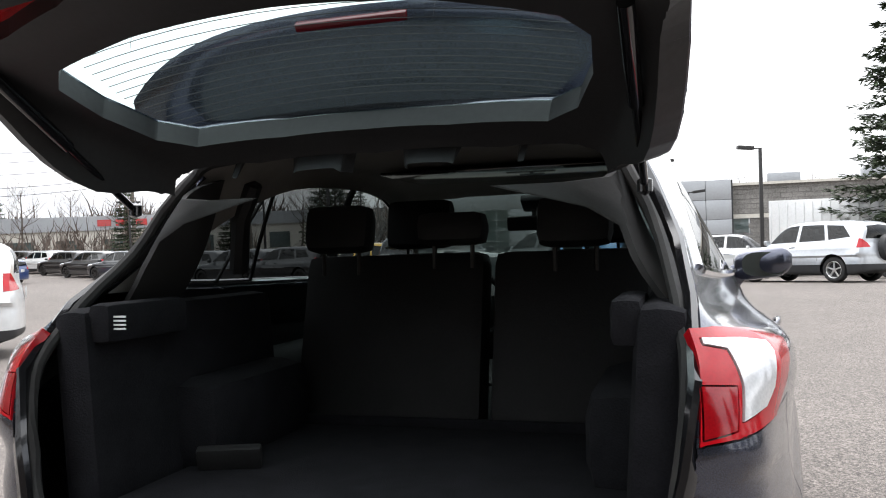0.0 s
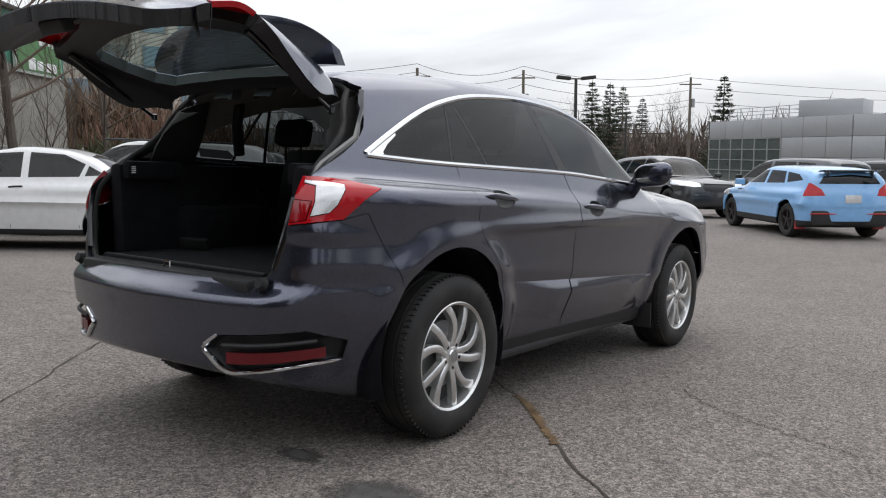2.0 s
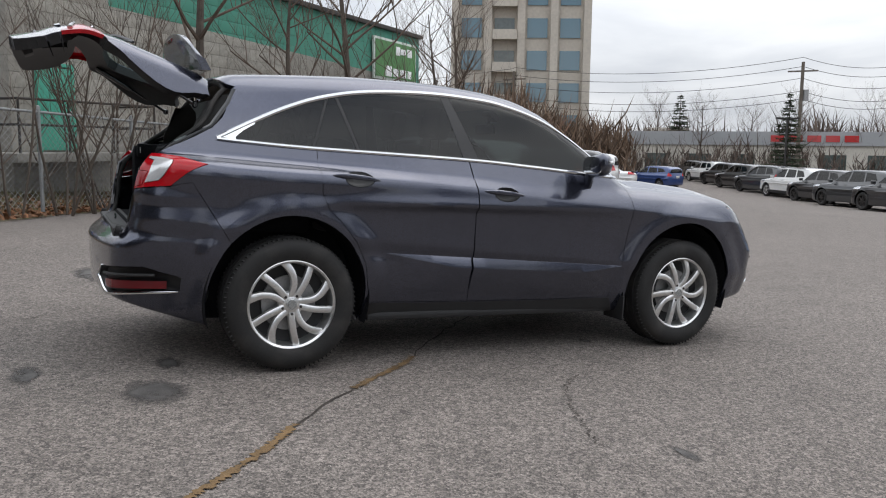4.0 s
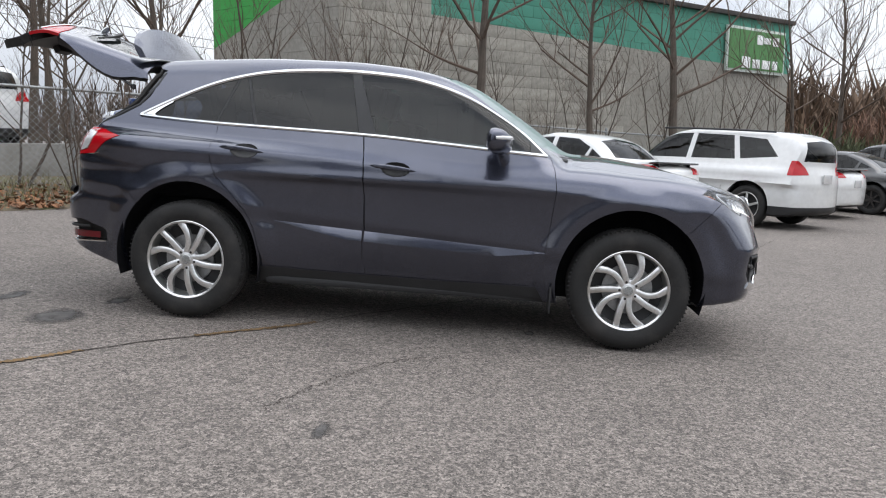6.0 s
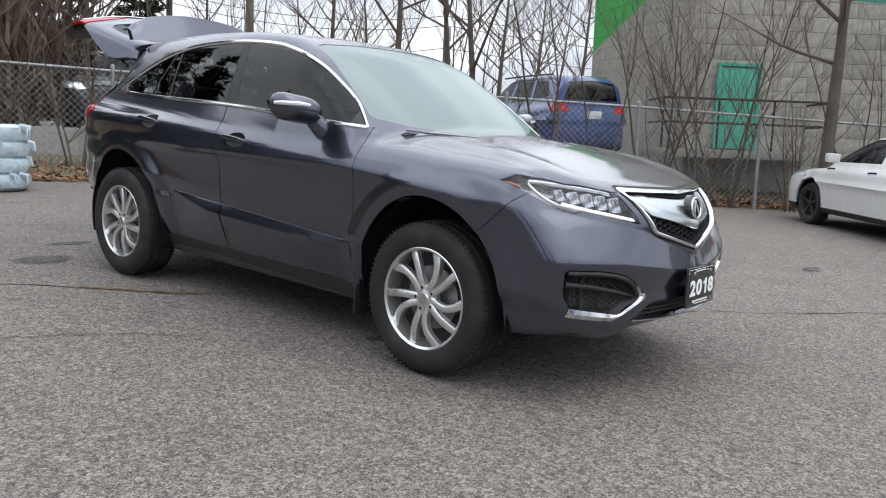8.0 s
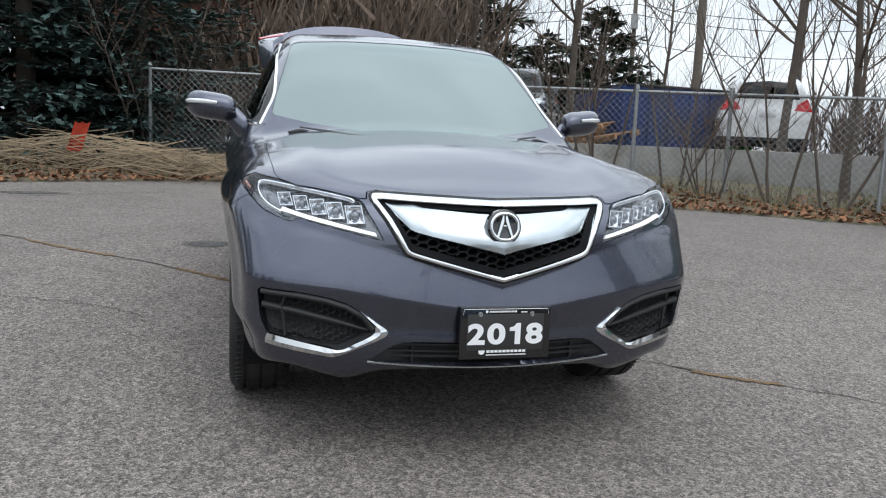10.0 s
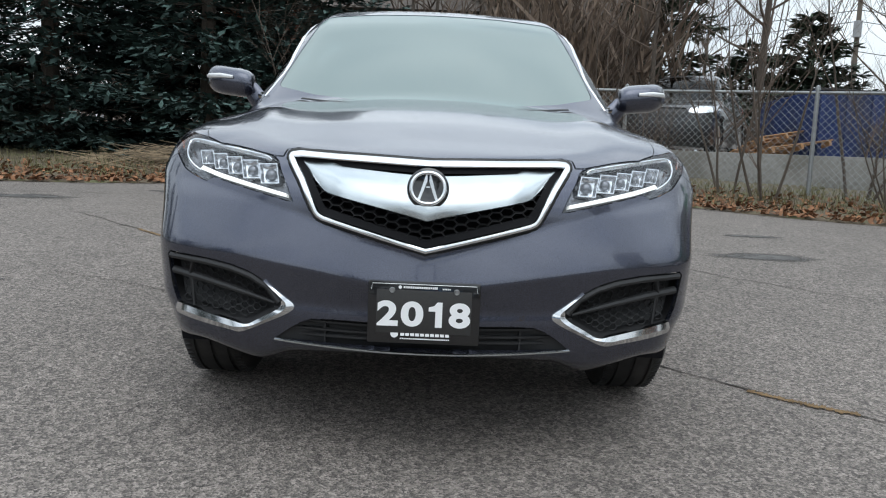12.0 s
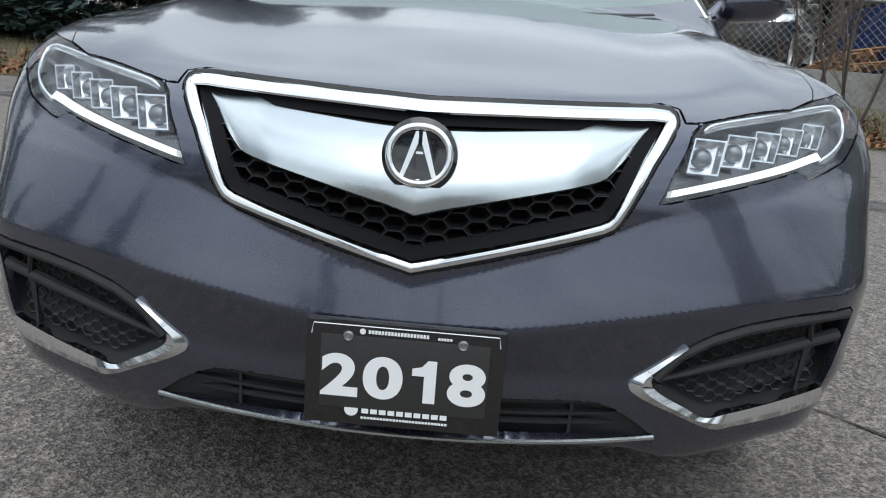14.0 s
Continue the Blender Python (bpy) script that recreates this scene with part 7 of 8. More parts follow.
# rows seen past the front of the car
copy_thing(black_suv, on_ground(-15.5, 27.6, 75))
grey_suv = parked_car("suv", "graphite suv with a dark grille, parked facing the aisle", on_ground(-5.9, 18.7, 232), GREY_PAINT, 4.98, 1.96, 1.7, 1.1, *suv_shape(4.98, 1.7, 1.1), 0.38, 0.585, (-0.95, -0.05, 1.0), DARKSTEEL)
for k, (x, y) in enumerate(((-16.0, 25.3), (-19.2, 27.4), (-22.6, 29.4), (-26.2, 31.4), (-30.0, 33.6))):
    copy_thing((grey_suv, black_suv, white_suv)[k % 3], on_ground(4.3 + (x - 4.3) * 1.17, -3.3 + (y + 3.3) * 1.17, 75))
for k, (x, y) in enumerate(((-33.8, 36.0), (-37.8, 38.4), (-42.0, 41.0))):
    copy_thing((black_suv, white_suv)[k % 2], on_ground(4.3 + (x - 4.3) * 1.17, -3.3 + (y + 3.3) * 1.17, 75))
parked_car("suv", "bright yellow suv with dark windows behind the row", on_ground(-14.0, 32.0, 80), YELLOW_PAINT, 4.6, 1.9, 1.8, 1.12, *suv_shape(4.6, 1.8, 1.12), 0.38, 0.58, (-0.9, 0.0, 0.95), DARKSTEEL)
t_, r_, g_ = suv_shape(4.25, 1.4, 0.98)
hatch = parked_car("hatchback", "sky blue hot hatchback with black spoiler and red trim", on_ground(-1.35, 14.2, 40), SKY_PAINT, 4.26, 1.81, 1.4, 0.97, t_, r_, g_ | {"spoiler_z": 1.3, "spoiler_y": -1.98}, 0.33, 0.62, (-0.8, 0.9), DARKSTEEL, "spoiler five", dark_low=0.36)
b = bmesh.new()
box(b, (1.5, 0.06, 0.28), (0, -2.06, 0.42), bevel=0.03)
part("rear_diffuser", b, TRIM, hatch, "black rear diffuser")
for sx in (1, -1):
    b = bmesh.new()
    box(b, (0.2, 0.02, 0.24), (sx * 0.78, -1.7, 0.3), bevel=0.005)
    part("mud_flap", b, RED_PAINT, hatch, "red mud flap")
b = bmesh.new()
tube(b, [(-0.8, -2.1, 0.5), (0.8, -2.1, 0.5)], 0.012, 6)
part("pinstripe", b, RED_PAINT, hatch, "red stripe")
shuttle = parked_car("suv", "white shuttle suv with dark lettering on its doors", on_ground(0.6, 24.9, -112), WHITE_PAINT, 4.95, 1.96, 1.72, 1.1, *suv_shape(4.95, 1.72, 1.1), 0.38, 0.57, (-0.95, -0.05, 1.0), ALLOY, "five")
b = bmesh.new()
letters("SHUTTLE SERVICE", 0.17, 0.003, pose(0.975, 0.0, 0.9, 90, 0, 90), b)
box(b, (0.004, 1.0, 0.1), (0.975, 0.0, 0.72))
part("lettering", b, TRIM, shuttle, "dark shuttle lettering")
copy_thing(white_suv, on_ground(2.6, 29.8, -110))
copy_thing(white_sedan, on_ground(5.3, 31.0, -105))
crv = parked_car("suv", "boxy silver suv with a spare wheel on its back", on_ground(4.1, 21.6, 46), SILVER_PAINT, 4.45, 1.78, 1.68, 1.06, *suv_shape(4.45, 1.68, 1.06), 0.34, 0.59, (-0.85, 0.0, 0.95), ALLOY, "spare five", dark_low=0.48)
copy_thing(white_sedan, on_ground(8.2, 23.8, 60))
copy_thing(grey_suv, on_ground(-3.2, 20.6, 60))
copy_thing(grey_suv, on_ground(-1.0, 21.5, 55))
# left of the aisle, far
copy_thing(white_suv, on_ground(-24.5, 17.6, HEAD_ROW))
copy_thing(white_sedan, on_ground(-28.0, 21.5, HEAD_ROW))
parked_car("hatchback", "small blue car parked far off by the shops", on_ground(-38, 34, 100), NAVY_PAINT, 4.1, 1.75, 1.5, 1.0, *suv_shape(4.1, 1.5, 1.0), 0.32, 0.6, (-0.8, 0.9), STEEL)
# beyond the fence, on the raised yard

copy_thing(white_suv, pose(-10.6, -11.3, RAISED, 0, 0, 150))
blue_suv = parked_car("suv", "dark blue boxy suv parked by the block wall", pose(-11.3, -6.0, 0.75, 0, 0, 152), NAVY_PAINT, 4.45, 1.8, 1.72, 1.1, *suv_shape(4.45, 1.72, 1.1), 0.36, 0.59, (-0.9, 0.0, 0.95), ALLOY, "roofrails")
pick = parked_car("suv", "dark older suv behind the chain-link fence", pose(-5.2, -12.6, RAISED, 0, 0, -28), BLACK_PAINT, 4.8, 1.85, 1.75, 1.12, *suv_shape(4.8, 1.75, 1.12), 0.38, 0.59, (-0.9, 0.0, 0.95), ALLOY, "five")
copy_thing(white_suv, pose(-2.2, -15.0, RAISED, 0, 0, 178))
copy_thing(grey_suv, pose(1.0, -15.6, RAISED, 0, 0, 175))
# ---- trees ----
BARK = mat("grey_bark", (0.085, 0.068, 0.054), 0.92, var=0.35, scale=18, bump=0.7)
TWIG = mat("brown_twig", (0.1, 0.072, 0.054), 0.9, var=0.3, scale=12)


def grow(b, rnd, p, d, length, radius, depth, tips, spread=0.55, up=0.12, segs=4, sides=5, fork=(2, 3)):
    pts, rad = [p.copy()], [radius]
    for k in range(segs):
        d = (d + Vector((rnd.uniform(-1, 1), rnd.uniform(-1, 1), rnd.uniform(-0.6, 1) * 0.8)) * 0.13 + Vector((0, 0, up * 0.3))).normalized()
        p = p + d * length / segs
        pts.append(p.copy())
        rad.append(radius * (1 - 0.42 * (k + 1) / segs))
    tube(b, pts, rad, sides, caps=False)
    if depth == 0:
        tips.append((p, d))
        return
    n = rnd.randint(*fork)
    for k in range(n):
        t = rnd.uniform(0.35, 1.0) if k else 1.0
        i = min(int(t * segs), segs - 1)
        q = pts[i].lerp(pts[i + 1], t * segs - i)
        a = rnd.uniform(0, math.tau)
        side = Vector((math.cos(a), math.sin(a), rnd.uniform(0.0, 0.5)))
        e = (d * (1 - spread) + side * spread * rnd.uniform(0.6, 1.3) + Vector((0, 0, up))).normalized()
        grow(b, rnd, q, e, length * rnd.uniform(0.55, 0.82), rad[i] * rnd.uniform(0.45, 0.7), depth - 1, tips, spread, up, max(2, segs - 1), max(3, sides - 1), fork)


def bare_tree(name, seed, height, radius, label, lean=(0, 0), depth=5, spread=0.5, fork=(3, 4), trunk_share=0.36, category="tree", group="bare trees"):
    rnd = random.Random(seed)
    root = thing(name, Matrix(), label, category, group)
    b, c, tips = bmesh.new(), bmesh.new(), []
    d = Vector((lean[0], lean[1], 1)).normalized()
    p, pts, rad = Vector((0, 0, -0.2)), [], []
    steps = 9
    for k in range(steps):
        t = k / (steps - 1)
        pts.append(p.copy())
        rad.append(radius * (1.25 - 0.25 * min(1, t * 8)) * (1 - 0.8 * t))
        d = (d + Vector((rnd.uniform(-1, 1), rnd.uniform(-1, 1), 0.5)) * 0.07).normalized()
        p = p + d * height * 0.8 / (steps - 1)
    tube(b, pts, rad, 9)
    part("trunk", b, BARK, root, "grey-brown trunk")
    for k in range(int(7 + height)):
        t = trunk_share + (1 - trunk_share) * (k + rnd.random()) / (7 + height)
        i = min(int(t * (steps - 1)), steps - 2)
        q = pts[i].lerp(pts[i + 1], t * (steps - 1) - i)
        a = rnd.uniform(0, math.tau)
        e = Vector((math.cos(a), math.sin(a), rnd.uniform(0.25, 1.0))).normalized()
        grow(c, rnd, q, e, height * rnd.uniform(0.16, 0.3) * (1.25 - t * 0.6), rad[i] * 0.36 + 0.005, depth - 2, tips, spread, 0.14, 4, 5, fork)
    part("crown", c, TWIG, root, "leafless branches and twigs")
    return root


def sapling(name, seed, height, stems, label, r=0.022):
    rnd = random.Random(seed)
    root = thing(name, Matrix(), label, "shrub", "bare saplings")
    b, c, tips = bmesh.new(), bmesh.new(), []
    for k in range(stems):
        a = rnd.uniform(0, math.tau)
        s = rnd.uniform(0.1, 0.45)
        e = Vector((math.cos(a) * s, math.sin(a) * s, 1)).normalized()
        p = Vector((math.cos(a) * 0.12, math.sin(a) * 0.12, -0.1))
        h = height * rnd.uniform(0.6, 1)
        pts, rad = [], []
        for j in range(7):
            pts.append(p.copy())
            rad.append(r * (1 - 0.8 * j / 6) * rnd.uniform(0.85, 1.15))
            e = (e + Vector((rnd.uniform(-1, 1), rnd.uniform(-1, 1), 0.2)) * 0.1).normalized()
            p = p + e * h / 6
        tube(b, pts, rad, 6)
        for j in range(rnd.randint(7, 11)):
            t = rnd.uniform(0.25, 1)
            i = min(int(t * 6), 5)
            q = pts[i].lerp(pts[i + 1], t * 6 - i)
            a2 = rnd.uniform(0, math.tau)
            grow(c, rnd, q, Vector((math.cos(a2) * 0.7, math.sin(a2) * 0.7, rnd.uniform(0.5, 1.1))).normalized(), h * rnd.uniform(0.14, 0.32), rad[i] * 0.5, 2, tips, 0.4, 0.12, 3, 4, (2, 3))
    tagged(part("stem_cluster", b, BARK, root), kind="stuff")
    tagged(part("twig_spray", c, TWIG, root), kind="stuff")
    return root


def plant(ob, x, y, turn, size=1.0, z=None):
    o = copy_thing(ob, pose(x, y, (ground_z(x, y) + 0.08) if z is None else z, 0, 0, turn) @ Matrix.Scale(size, 4))
    return o


def place(ob, x, y, turn=0, size=1.0, z=None):
    ob.matrix_world = pose(x, y, (ground_z(x, y) + 0.08) if z is None else z, 0, 0, turn) @ Matrix.Scale(size, 4)
    return ob


TR = [bare_tree("bare_tree", 11, 8.5, 0.125, "leafless tree with a forked trunk by the fence", depth=5),
      bare_tree("bare_tree", 12, 9.5, 0.14, "tall leafless tree beside the block wall", (0.12, 0.05), depth=5),
      bare_tree("bare_tree", 13, 7.5, 0.08, "slim leafless tree behind the fence", depth=5, spread=0.42)]
place(TR[0], -10.75, 0.05, 40, 1.0)
place(TR[1], -16.2, 5.2, 200, 1.0)
place(TR[2], -7.9, -5.2, 100, 1.0)
for k, x, y, t, s, z in ((2, -9.0, -8.2, 30, 1.15, RAISED), (0, -7.0, -13.5, 77, 0.95, RAISED), (2, -13.8, -10.5, 160, 1.3, RAISED), (0, -20, -22, 10, 1.2, 1.2), (1, -26, -18, 90, 1.0, 1.2), (2, -17, -27, 0, 1.4, 1.2), (0, -30, -30, 200, 1.3, 1.2), (1, -10, -30, 50, 1.0, 1.2), (2, -23.2, -12, 300, 1.2, 1.0), (2, -4.3, -11.8, 250, 0.85, RAISED), (0, -12.0, -33, 20, 1.1, 1.2), (1, -38, -24, 90, 1.2, 1.2),
                         (0, -13.4, 2.6, 250, 0.8, None), (1, -25.5, 12.8, 120, 0.95, None), (2, -19.2, 9.0, 10, 1.0, None), (2, -2.5, -17.5, 60, 1.0, 1.1), (0, 1.0, -18.5, 140, 0.9, 1.1), (1, 3.0, -17.0, 10, 0.8, 1.1), (0, -1.2, -20.0, 300, 1.0, 1.1), (2, 0.2, -14.5, 300, 0.9, 1.0)):
    plant(TR[k], x, y, t, s, z)
SP = [sapling("sapling_clump", 21, 3.6, 5, "clump of thin leafless saplings at the fence"), sapling("sapling_clump", 22, 4.6, 3, "tall thin leafless saplings"), sapling("sapling_clump", 23, 2.4, 7, "low bushy leafless shrub", 0.014)]
place(SP[0], -9.9, -1.75, 0, 1.0)
place(SP[1], -8.6, -3.0, 0, 1.0)
place(SP[2], -5.9, -5.6, 0, 1.0)
for k, x, y, t, s in ((1, -12.2, 0.3, 40, 1.0), (0, -14.6, 2.6, 70, 1.1), (0, -9.3, -2.3, 100, 1.1), (1, -7.2, -4.6, 220, 1.05), (0, -4.55, -6.6, 300, 1.0), (1, -4.3, -7.3, 10, 1.0), (2, -3.2, -7.6, 90, 0.9), (1, -6.7, -5.1, 10, 1.1), (0, -2.3, -8.4, 150, 0.9), (1, -5.9, -6.7, 200, 1.15), (2, -11.4, -0.6, 0, 1.1), (1, -16.8, 4.8, 40, 1.1), (0, -18.5, 6.7, 140, 1.2), (2, -13.3, 1.4, 60, 1.2), (1, -20.7, 8.8, 10, 1.2), (0, -1.2, -8.8, 44, 0.8), (0, -10.6, -1.5, 200, 1.2), (1, -8.1, -3.7, 80, 1.2), (2, 0.6, -9.2, 0, 1.0), (0, 2.2, -9.8, 77, 0.9)):
    plant(SP[k], x, y, t, s)

# ---- conifers ----
NEEDLE = leafmat("spruce_needles", (0.045, 0.078, 0.068))
PINE = leafmat("dark_needles", (0.028, 0.045, 0.024))


def conifer(name, seed, height, width, label, material, tiers=26, droop=0.25, tuft=0.16, base=0.0, per=16):
    rnd = random.Random(seed)
    root = thing(name, Matrix(), label, "tree", "conifers")
    b = bmesh.new()
    tube(b, [(0, 0, -0.2), (0, 0, height * 0.5), (0, 0, height)], [width * 0.07, width * 0.04, 0.015], 8)
    part("trunk", b, BARK, root)
    c = bmesh.new()
    lim = bmesh.new()
    for k in range(tiers):
        t = (k + rnd.uniform(-0.3, 0.3)) / tiers
        z = height * (base + (1 - base) * t)
        ln = width * (1 - t) ** 0.85 * rnd.uniform(0.85, 1.1) + 0.12
        for j in range(max(5, int(per * (1 - t * 0.6)))):
            a = rnd.uniform(0, math.tau)
            l_ = ln * rnd.uniform(0.65, 1.12)
            dirx, diry = math.cos(a), math.sin(a)
            pts = []
            for i in range(5):
                s = i / 4
                pts.append(Vector((dirx * l_ * s, diry * l_ * s, z - droop * l_ * s * (1.4 - s) + 0.06 * l_ * s * s)))
            tube(lim, pts[:4], [0.02, 0.015, 0.01, 0.006], 3, caps=False)
            m = int(5 + l_ * 9)
            for i in range(m):
                s = 0.25 + 0.78 * (i + rnd.random()) / m
                i0 = min(int(s * 4), 3)
                p = pts[i0].lerp(pts[min(i0 + 1, 4)], min(1, s * 4 - i0))
                sd = rnd.choice((-1, 1)) * rnd.uniform(0.1, 1) * (1.15 - s) * l_ * 0.38
                p = p + Vector((-diry * sd, dirx * sd, rnd.uniform(-0.05, 0.04)))
                for q in range(3):
                    w = tuft * rnd.uniform(0.6, 1.25)
                    e = Vector((dirx * 0.7 - diry * sd * 1.2 + rnd.uniform(-0.5, 0.5), diry * 0.7 + dirx * sd * 1.2 + rnd.uniform(-0.5, 0.5), rnd.uniform(-0.35, 0.3))).normalized()
                    f = e.cross(Vector((rnd.uniform(-0.4, 0.4), rnd.uniform(-0.4, 0.4), 1))).normalized() * w * 0.2
                    c.faces.new([c.verts.new(x) for x in (p - f * 0.6, p + e * w * 0.55 - f, p + e * w, p + e * w * 0.55 + f)])
    tagged(part("limb_mass", lim, BARK, root), kind="stuff")
    tagged(part("needle_mass", c, material, root), kind="stuff")
    return root


spr = conifer("spruce", 31, 8.5, 2.6, "dense blue-green spruce behind the verge", NEEDLE, 32, 0.22, 0.2, 0.0, 22)
place(spr, 4.3, -10.6, 0, 1.0)
plant(spr, 7.3, -10.8, 130, 1.1)
plant(spr, 2.5, -11.4, 200, 0.95)
plant(spr, 5.6, -12.6, 310, 1.1)
plant(spr, 10.6, -11.5, 60, 1.2)
# the row across the lot that the doors mirror
for k_, y_ in enumerate((-8.5, -4.2, -0.6, 3.4, 7.8, 12.0)):
    plant(spr, 17.0 + 1.4 * math.sin(k_ * 2.3), y_, 50 * k_, 0.85 + 0.12 * math.sin(k_ * 1.7))
tall = conifer("spruce", 32, 11.5, 2.6, "tall ragged spruce by the shops", leafmat("green_needles", (0.05, 0.07, 0.035)), 30, 0.35, 0.3, 0.08, 15)
place(tall, 8.4, 29.5, 0, 1.0)
for x_, y_, s_ in ((-37.2, 59.0, 0.55), (-62.5, 140.0, 1.25), (-59.0, 141.0, 1.05), (-65.0, 139.0, 1.0)):
    plant(tall, x_, y_, 40 * x_, s_)
col = conifer("cedar", 33, 9.5, 2.0, "dark columnar evergreen by the brick house", PINE, 30, -0.55, 0.3, 0.0, 12)
place(col, -6.2, -19.2, 0, 1.0, 1.0)
plant(col, -2.2, -22.0, 90, 1.1, 1.0)
plant(col, 8.0, -17.0, 90, 1.1, 1.0)
plant(col, 13.0, -15.0, 200, 1.1, 0.6)
pine = conifer("pine", 34, 5.5, 2.9, "broad dark pine beyond the yard", PINE, 16, -0.3, 0.42, 0.25, 9)
place(pine, -13.6, -26.0, 0, 1.0, 1.0)
plant(pine, -11.9, -27.5, 200, 0.82, 1.0)
for x, y, s, k in ((-30, 62, 0.75, tall), (-38.5, 47, 0.6, tall), (-33, 72, 0.8, tall), (-21, 70, 0.8, tall), (-58, 54, 0.7, tall)):
    plant(k, x, y, 77 * x, s)

# ---- brush heap, scrap, tyres ----
b = bmesh.new()
for k in range(700):
    x = rng.uniform(0.6, 5.6)
    y = -7.6 - 0.12 * (x - 1) + rng.gauss(0, 0.45)
    z = ground_z(x, y) + rng.uniform(0.05, 0.55) * max(0.15, 1 - abs(x - 3.0) / 3.4)
    a = rng.gauss(0.2, 0.7)
    l_ = rng.uniform(0.5, 1.7)
    e = Vector((math.cos(a), math.sin(a) * 0.6, rng.uniform(-0.3, 0.3))) * l_ / 2
    m = Vector((x, y, z))
    tube(b, [m - e, m + Vector((0, 0, rng.uniform(0, 0.12))), m + e], [0.009, 0.007, 0.003], 3, caps=False)
tagged(part("brush_heap", b, leafmat("cut_brush", (0.19, 0.14, 0.085))), "heap of cut brown brush under the spruces", "brush", kind="stuff")
b = bmesh.new()
g = [[b.verts.new((3.02 - 0.05 * j + 0.03 * i, -7.55 + 0.02 * math.sin(i * 2 + j), ground_z(3, -7.5) + 0.75 - 0.1 * i + 0.015 * math.cos(j * 3))) for j in range(5)] for i in range(5)]
for i in range(4):
    for j in range(4):
        b.faces.new((g[i][j], g[i + 1][j], g[i + 1][j + 1], g[i][j + 1]))
r = bmesh.ops.solidify(b, geom=b.faces[:], thickness=0.004)
tagged(part("cloth_scrap", b, mat("orange_red_cloth", (0.55, 0.07, 0.03), 0.8, var=0.1, scale=20)), "orange-red plastic scrap caught in the brush heap", "scrap")
WRAP = mat("pale_blue_plastic", (0.46, 0.55, 0.6), 0.25, coat=0.5, var=0.25, scale=5, bump=0.5)
for k in range(4):
    b = bmesh.new()
    lathe(b, [(0.0, 0.02), (0.2, 0.0), (0.3, 0.01), (0.36, 0.05), (0.375, 0.12), (0.36, 0.19), (0.3, 0.225), (0.2, 0.23), (0, 0.21)], 36)
    for v in b.verts:
        nn = noise.noise((v.co.x * 6, v.co.y * 6, v.co.z * 9 + 5 * k))
        v.co += Vector((v.co.x, v.co.y, 0)).normalized() * nn * 0.03 if v.co.xy.length > 0.1 else Vector((0, 0, 0))
    for q in range(3):
        a = rng.uniform(0, math.tau)
        tube(b, [(0.34 * math.cos(a), 0.34 * math.sin(a), 0.2), (0.42 * math.cos(a + 0.1), 0.42 * math.sin(a + 0.1), 0.18), (0.45 * math.cos(a), 0.45 * math.sin(a), 0.1)], [0.04, 0.05, 0.01], 6, 0.4)
    o = part("wrapped_tyre", b, WRAP)
    o.matrix_world = pose(-0.42, -6.6, ground_z(0, -6.6) + 0.19 * k - 0.01, 0, 0, 50 * k)
    tagged(o, "tyre wrapped in pale blue plastic, in a stack", "tyre", "stacked tyres")
# ---- yard things ----
bin_ = thing("dumpster", pose(-8.2, -11.6, RAISED, 0, 0, 8), "large dark blue steel dumpster with black lids", "dumpster")
BLUE = mat("dumpster_blue", (0.012, 0.03, 0.12), 0.45, var=0.3, scale=5, dirt=(0.03, 0.035, 0.07))
b = bmesh.new()
prism(b, [(-0.9, 0.1), (0.9, 0.1), (0.95, 1.35), (-0.95, 1.2)], 2.9, pose(-1.45, 0, 0, 90, 0, 90), 0.01)
part("body", b, BLUE, bin_)
for k in range(6):
    b = bmesh.new()
    box(b, (0.08, 0.07, 1.15), (-1.3 + 0.52 * k, 0.95, 0.7), bevel=0.01)
    part("rib", b, BLUE, bin_)
for x in (-0.72, 0.72):
    b = bmesh.new()
    box(b, (1.42, 1.95, 0.05), (x, 0, 1.32), (3, 0, 0), bevel=0.012)
    part("lid", b, TRIM, bin_, "black plastic lid")
gb = thing("wheelie_bin", pose(-9.75, -10.8, RAISED, 0, 0, 20), "bright green plastic bin", "bin")
b = bmesh.new()
box(b, (0.55, 0.6, 0.95), (0, 0, 0.5), bevel=0.04, taper=1.12)
part("body", b, mat("bright_green_plastic", (0.09, 0.5, 0.06), 0.5, var=0.1, scale=8), gb)
b = bmesh.new()
box(b, (0.64, 0.7, 0.06), (0, 0, 1.0), bevel=0.02)
part("lid", b, mat("green_lid", (0.08, 0.45, 0.06), 0.5), gb)
WOOD = mat("raw_wood", (0.3, 0.16, 0.07), 0.8, var=0.3, scale=9)
for k, (x, y, a, tl) in enumerate(((-6.4, -10.6, 20, 14), (-6.2, -10.9, 30, 24))):
    pal = thing("pallet", pose(x, y, RAISED + 0.16 + 0.1 * k, tl, 8, a), "brown wooden pallet leaning in the yard", "pallet", "pallets")
    for j in range(6):
        b = bmesh.new()
        box(b, (1.5, 0.12, 0.022), (0, -0.5 + 0.2 * j, 0.06), bevel=0.003)
        part("slat", b, WOOD, pal)
    for j in (-0.65, 0, 0.65):
        b = bmesh.new()
        box(b, (0.06, 1.15, 0.09), (j, 0, 0), bevel=0.003)
        part("bearer", b, WOOD, pal)
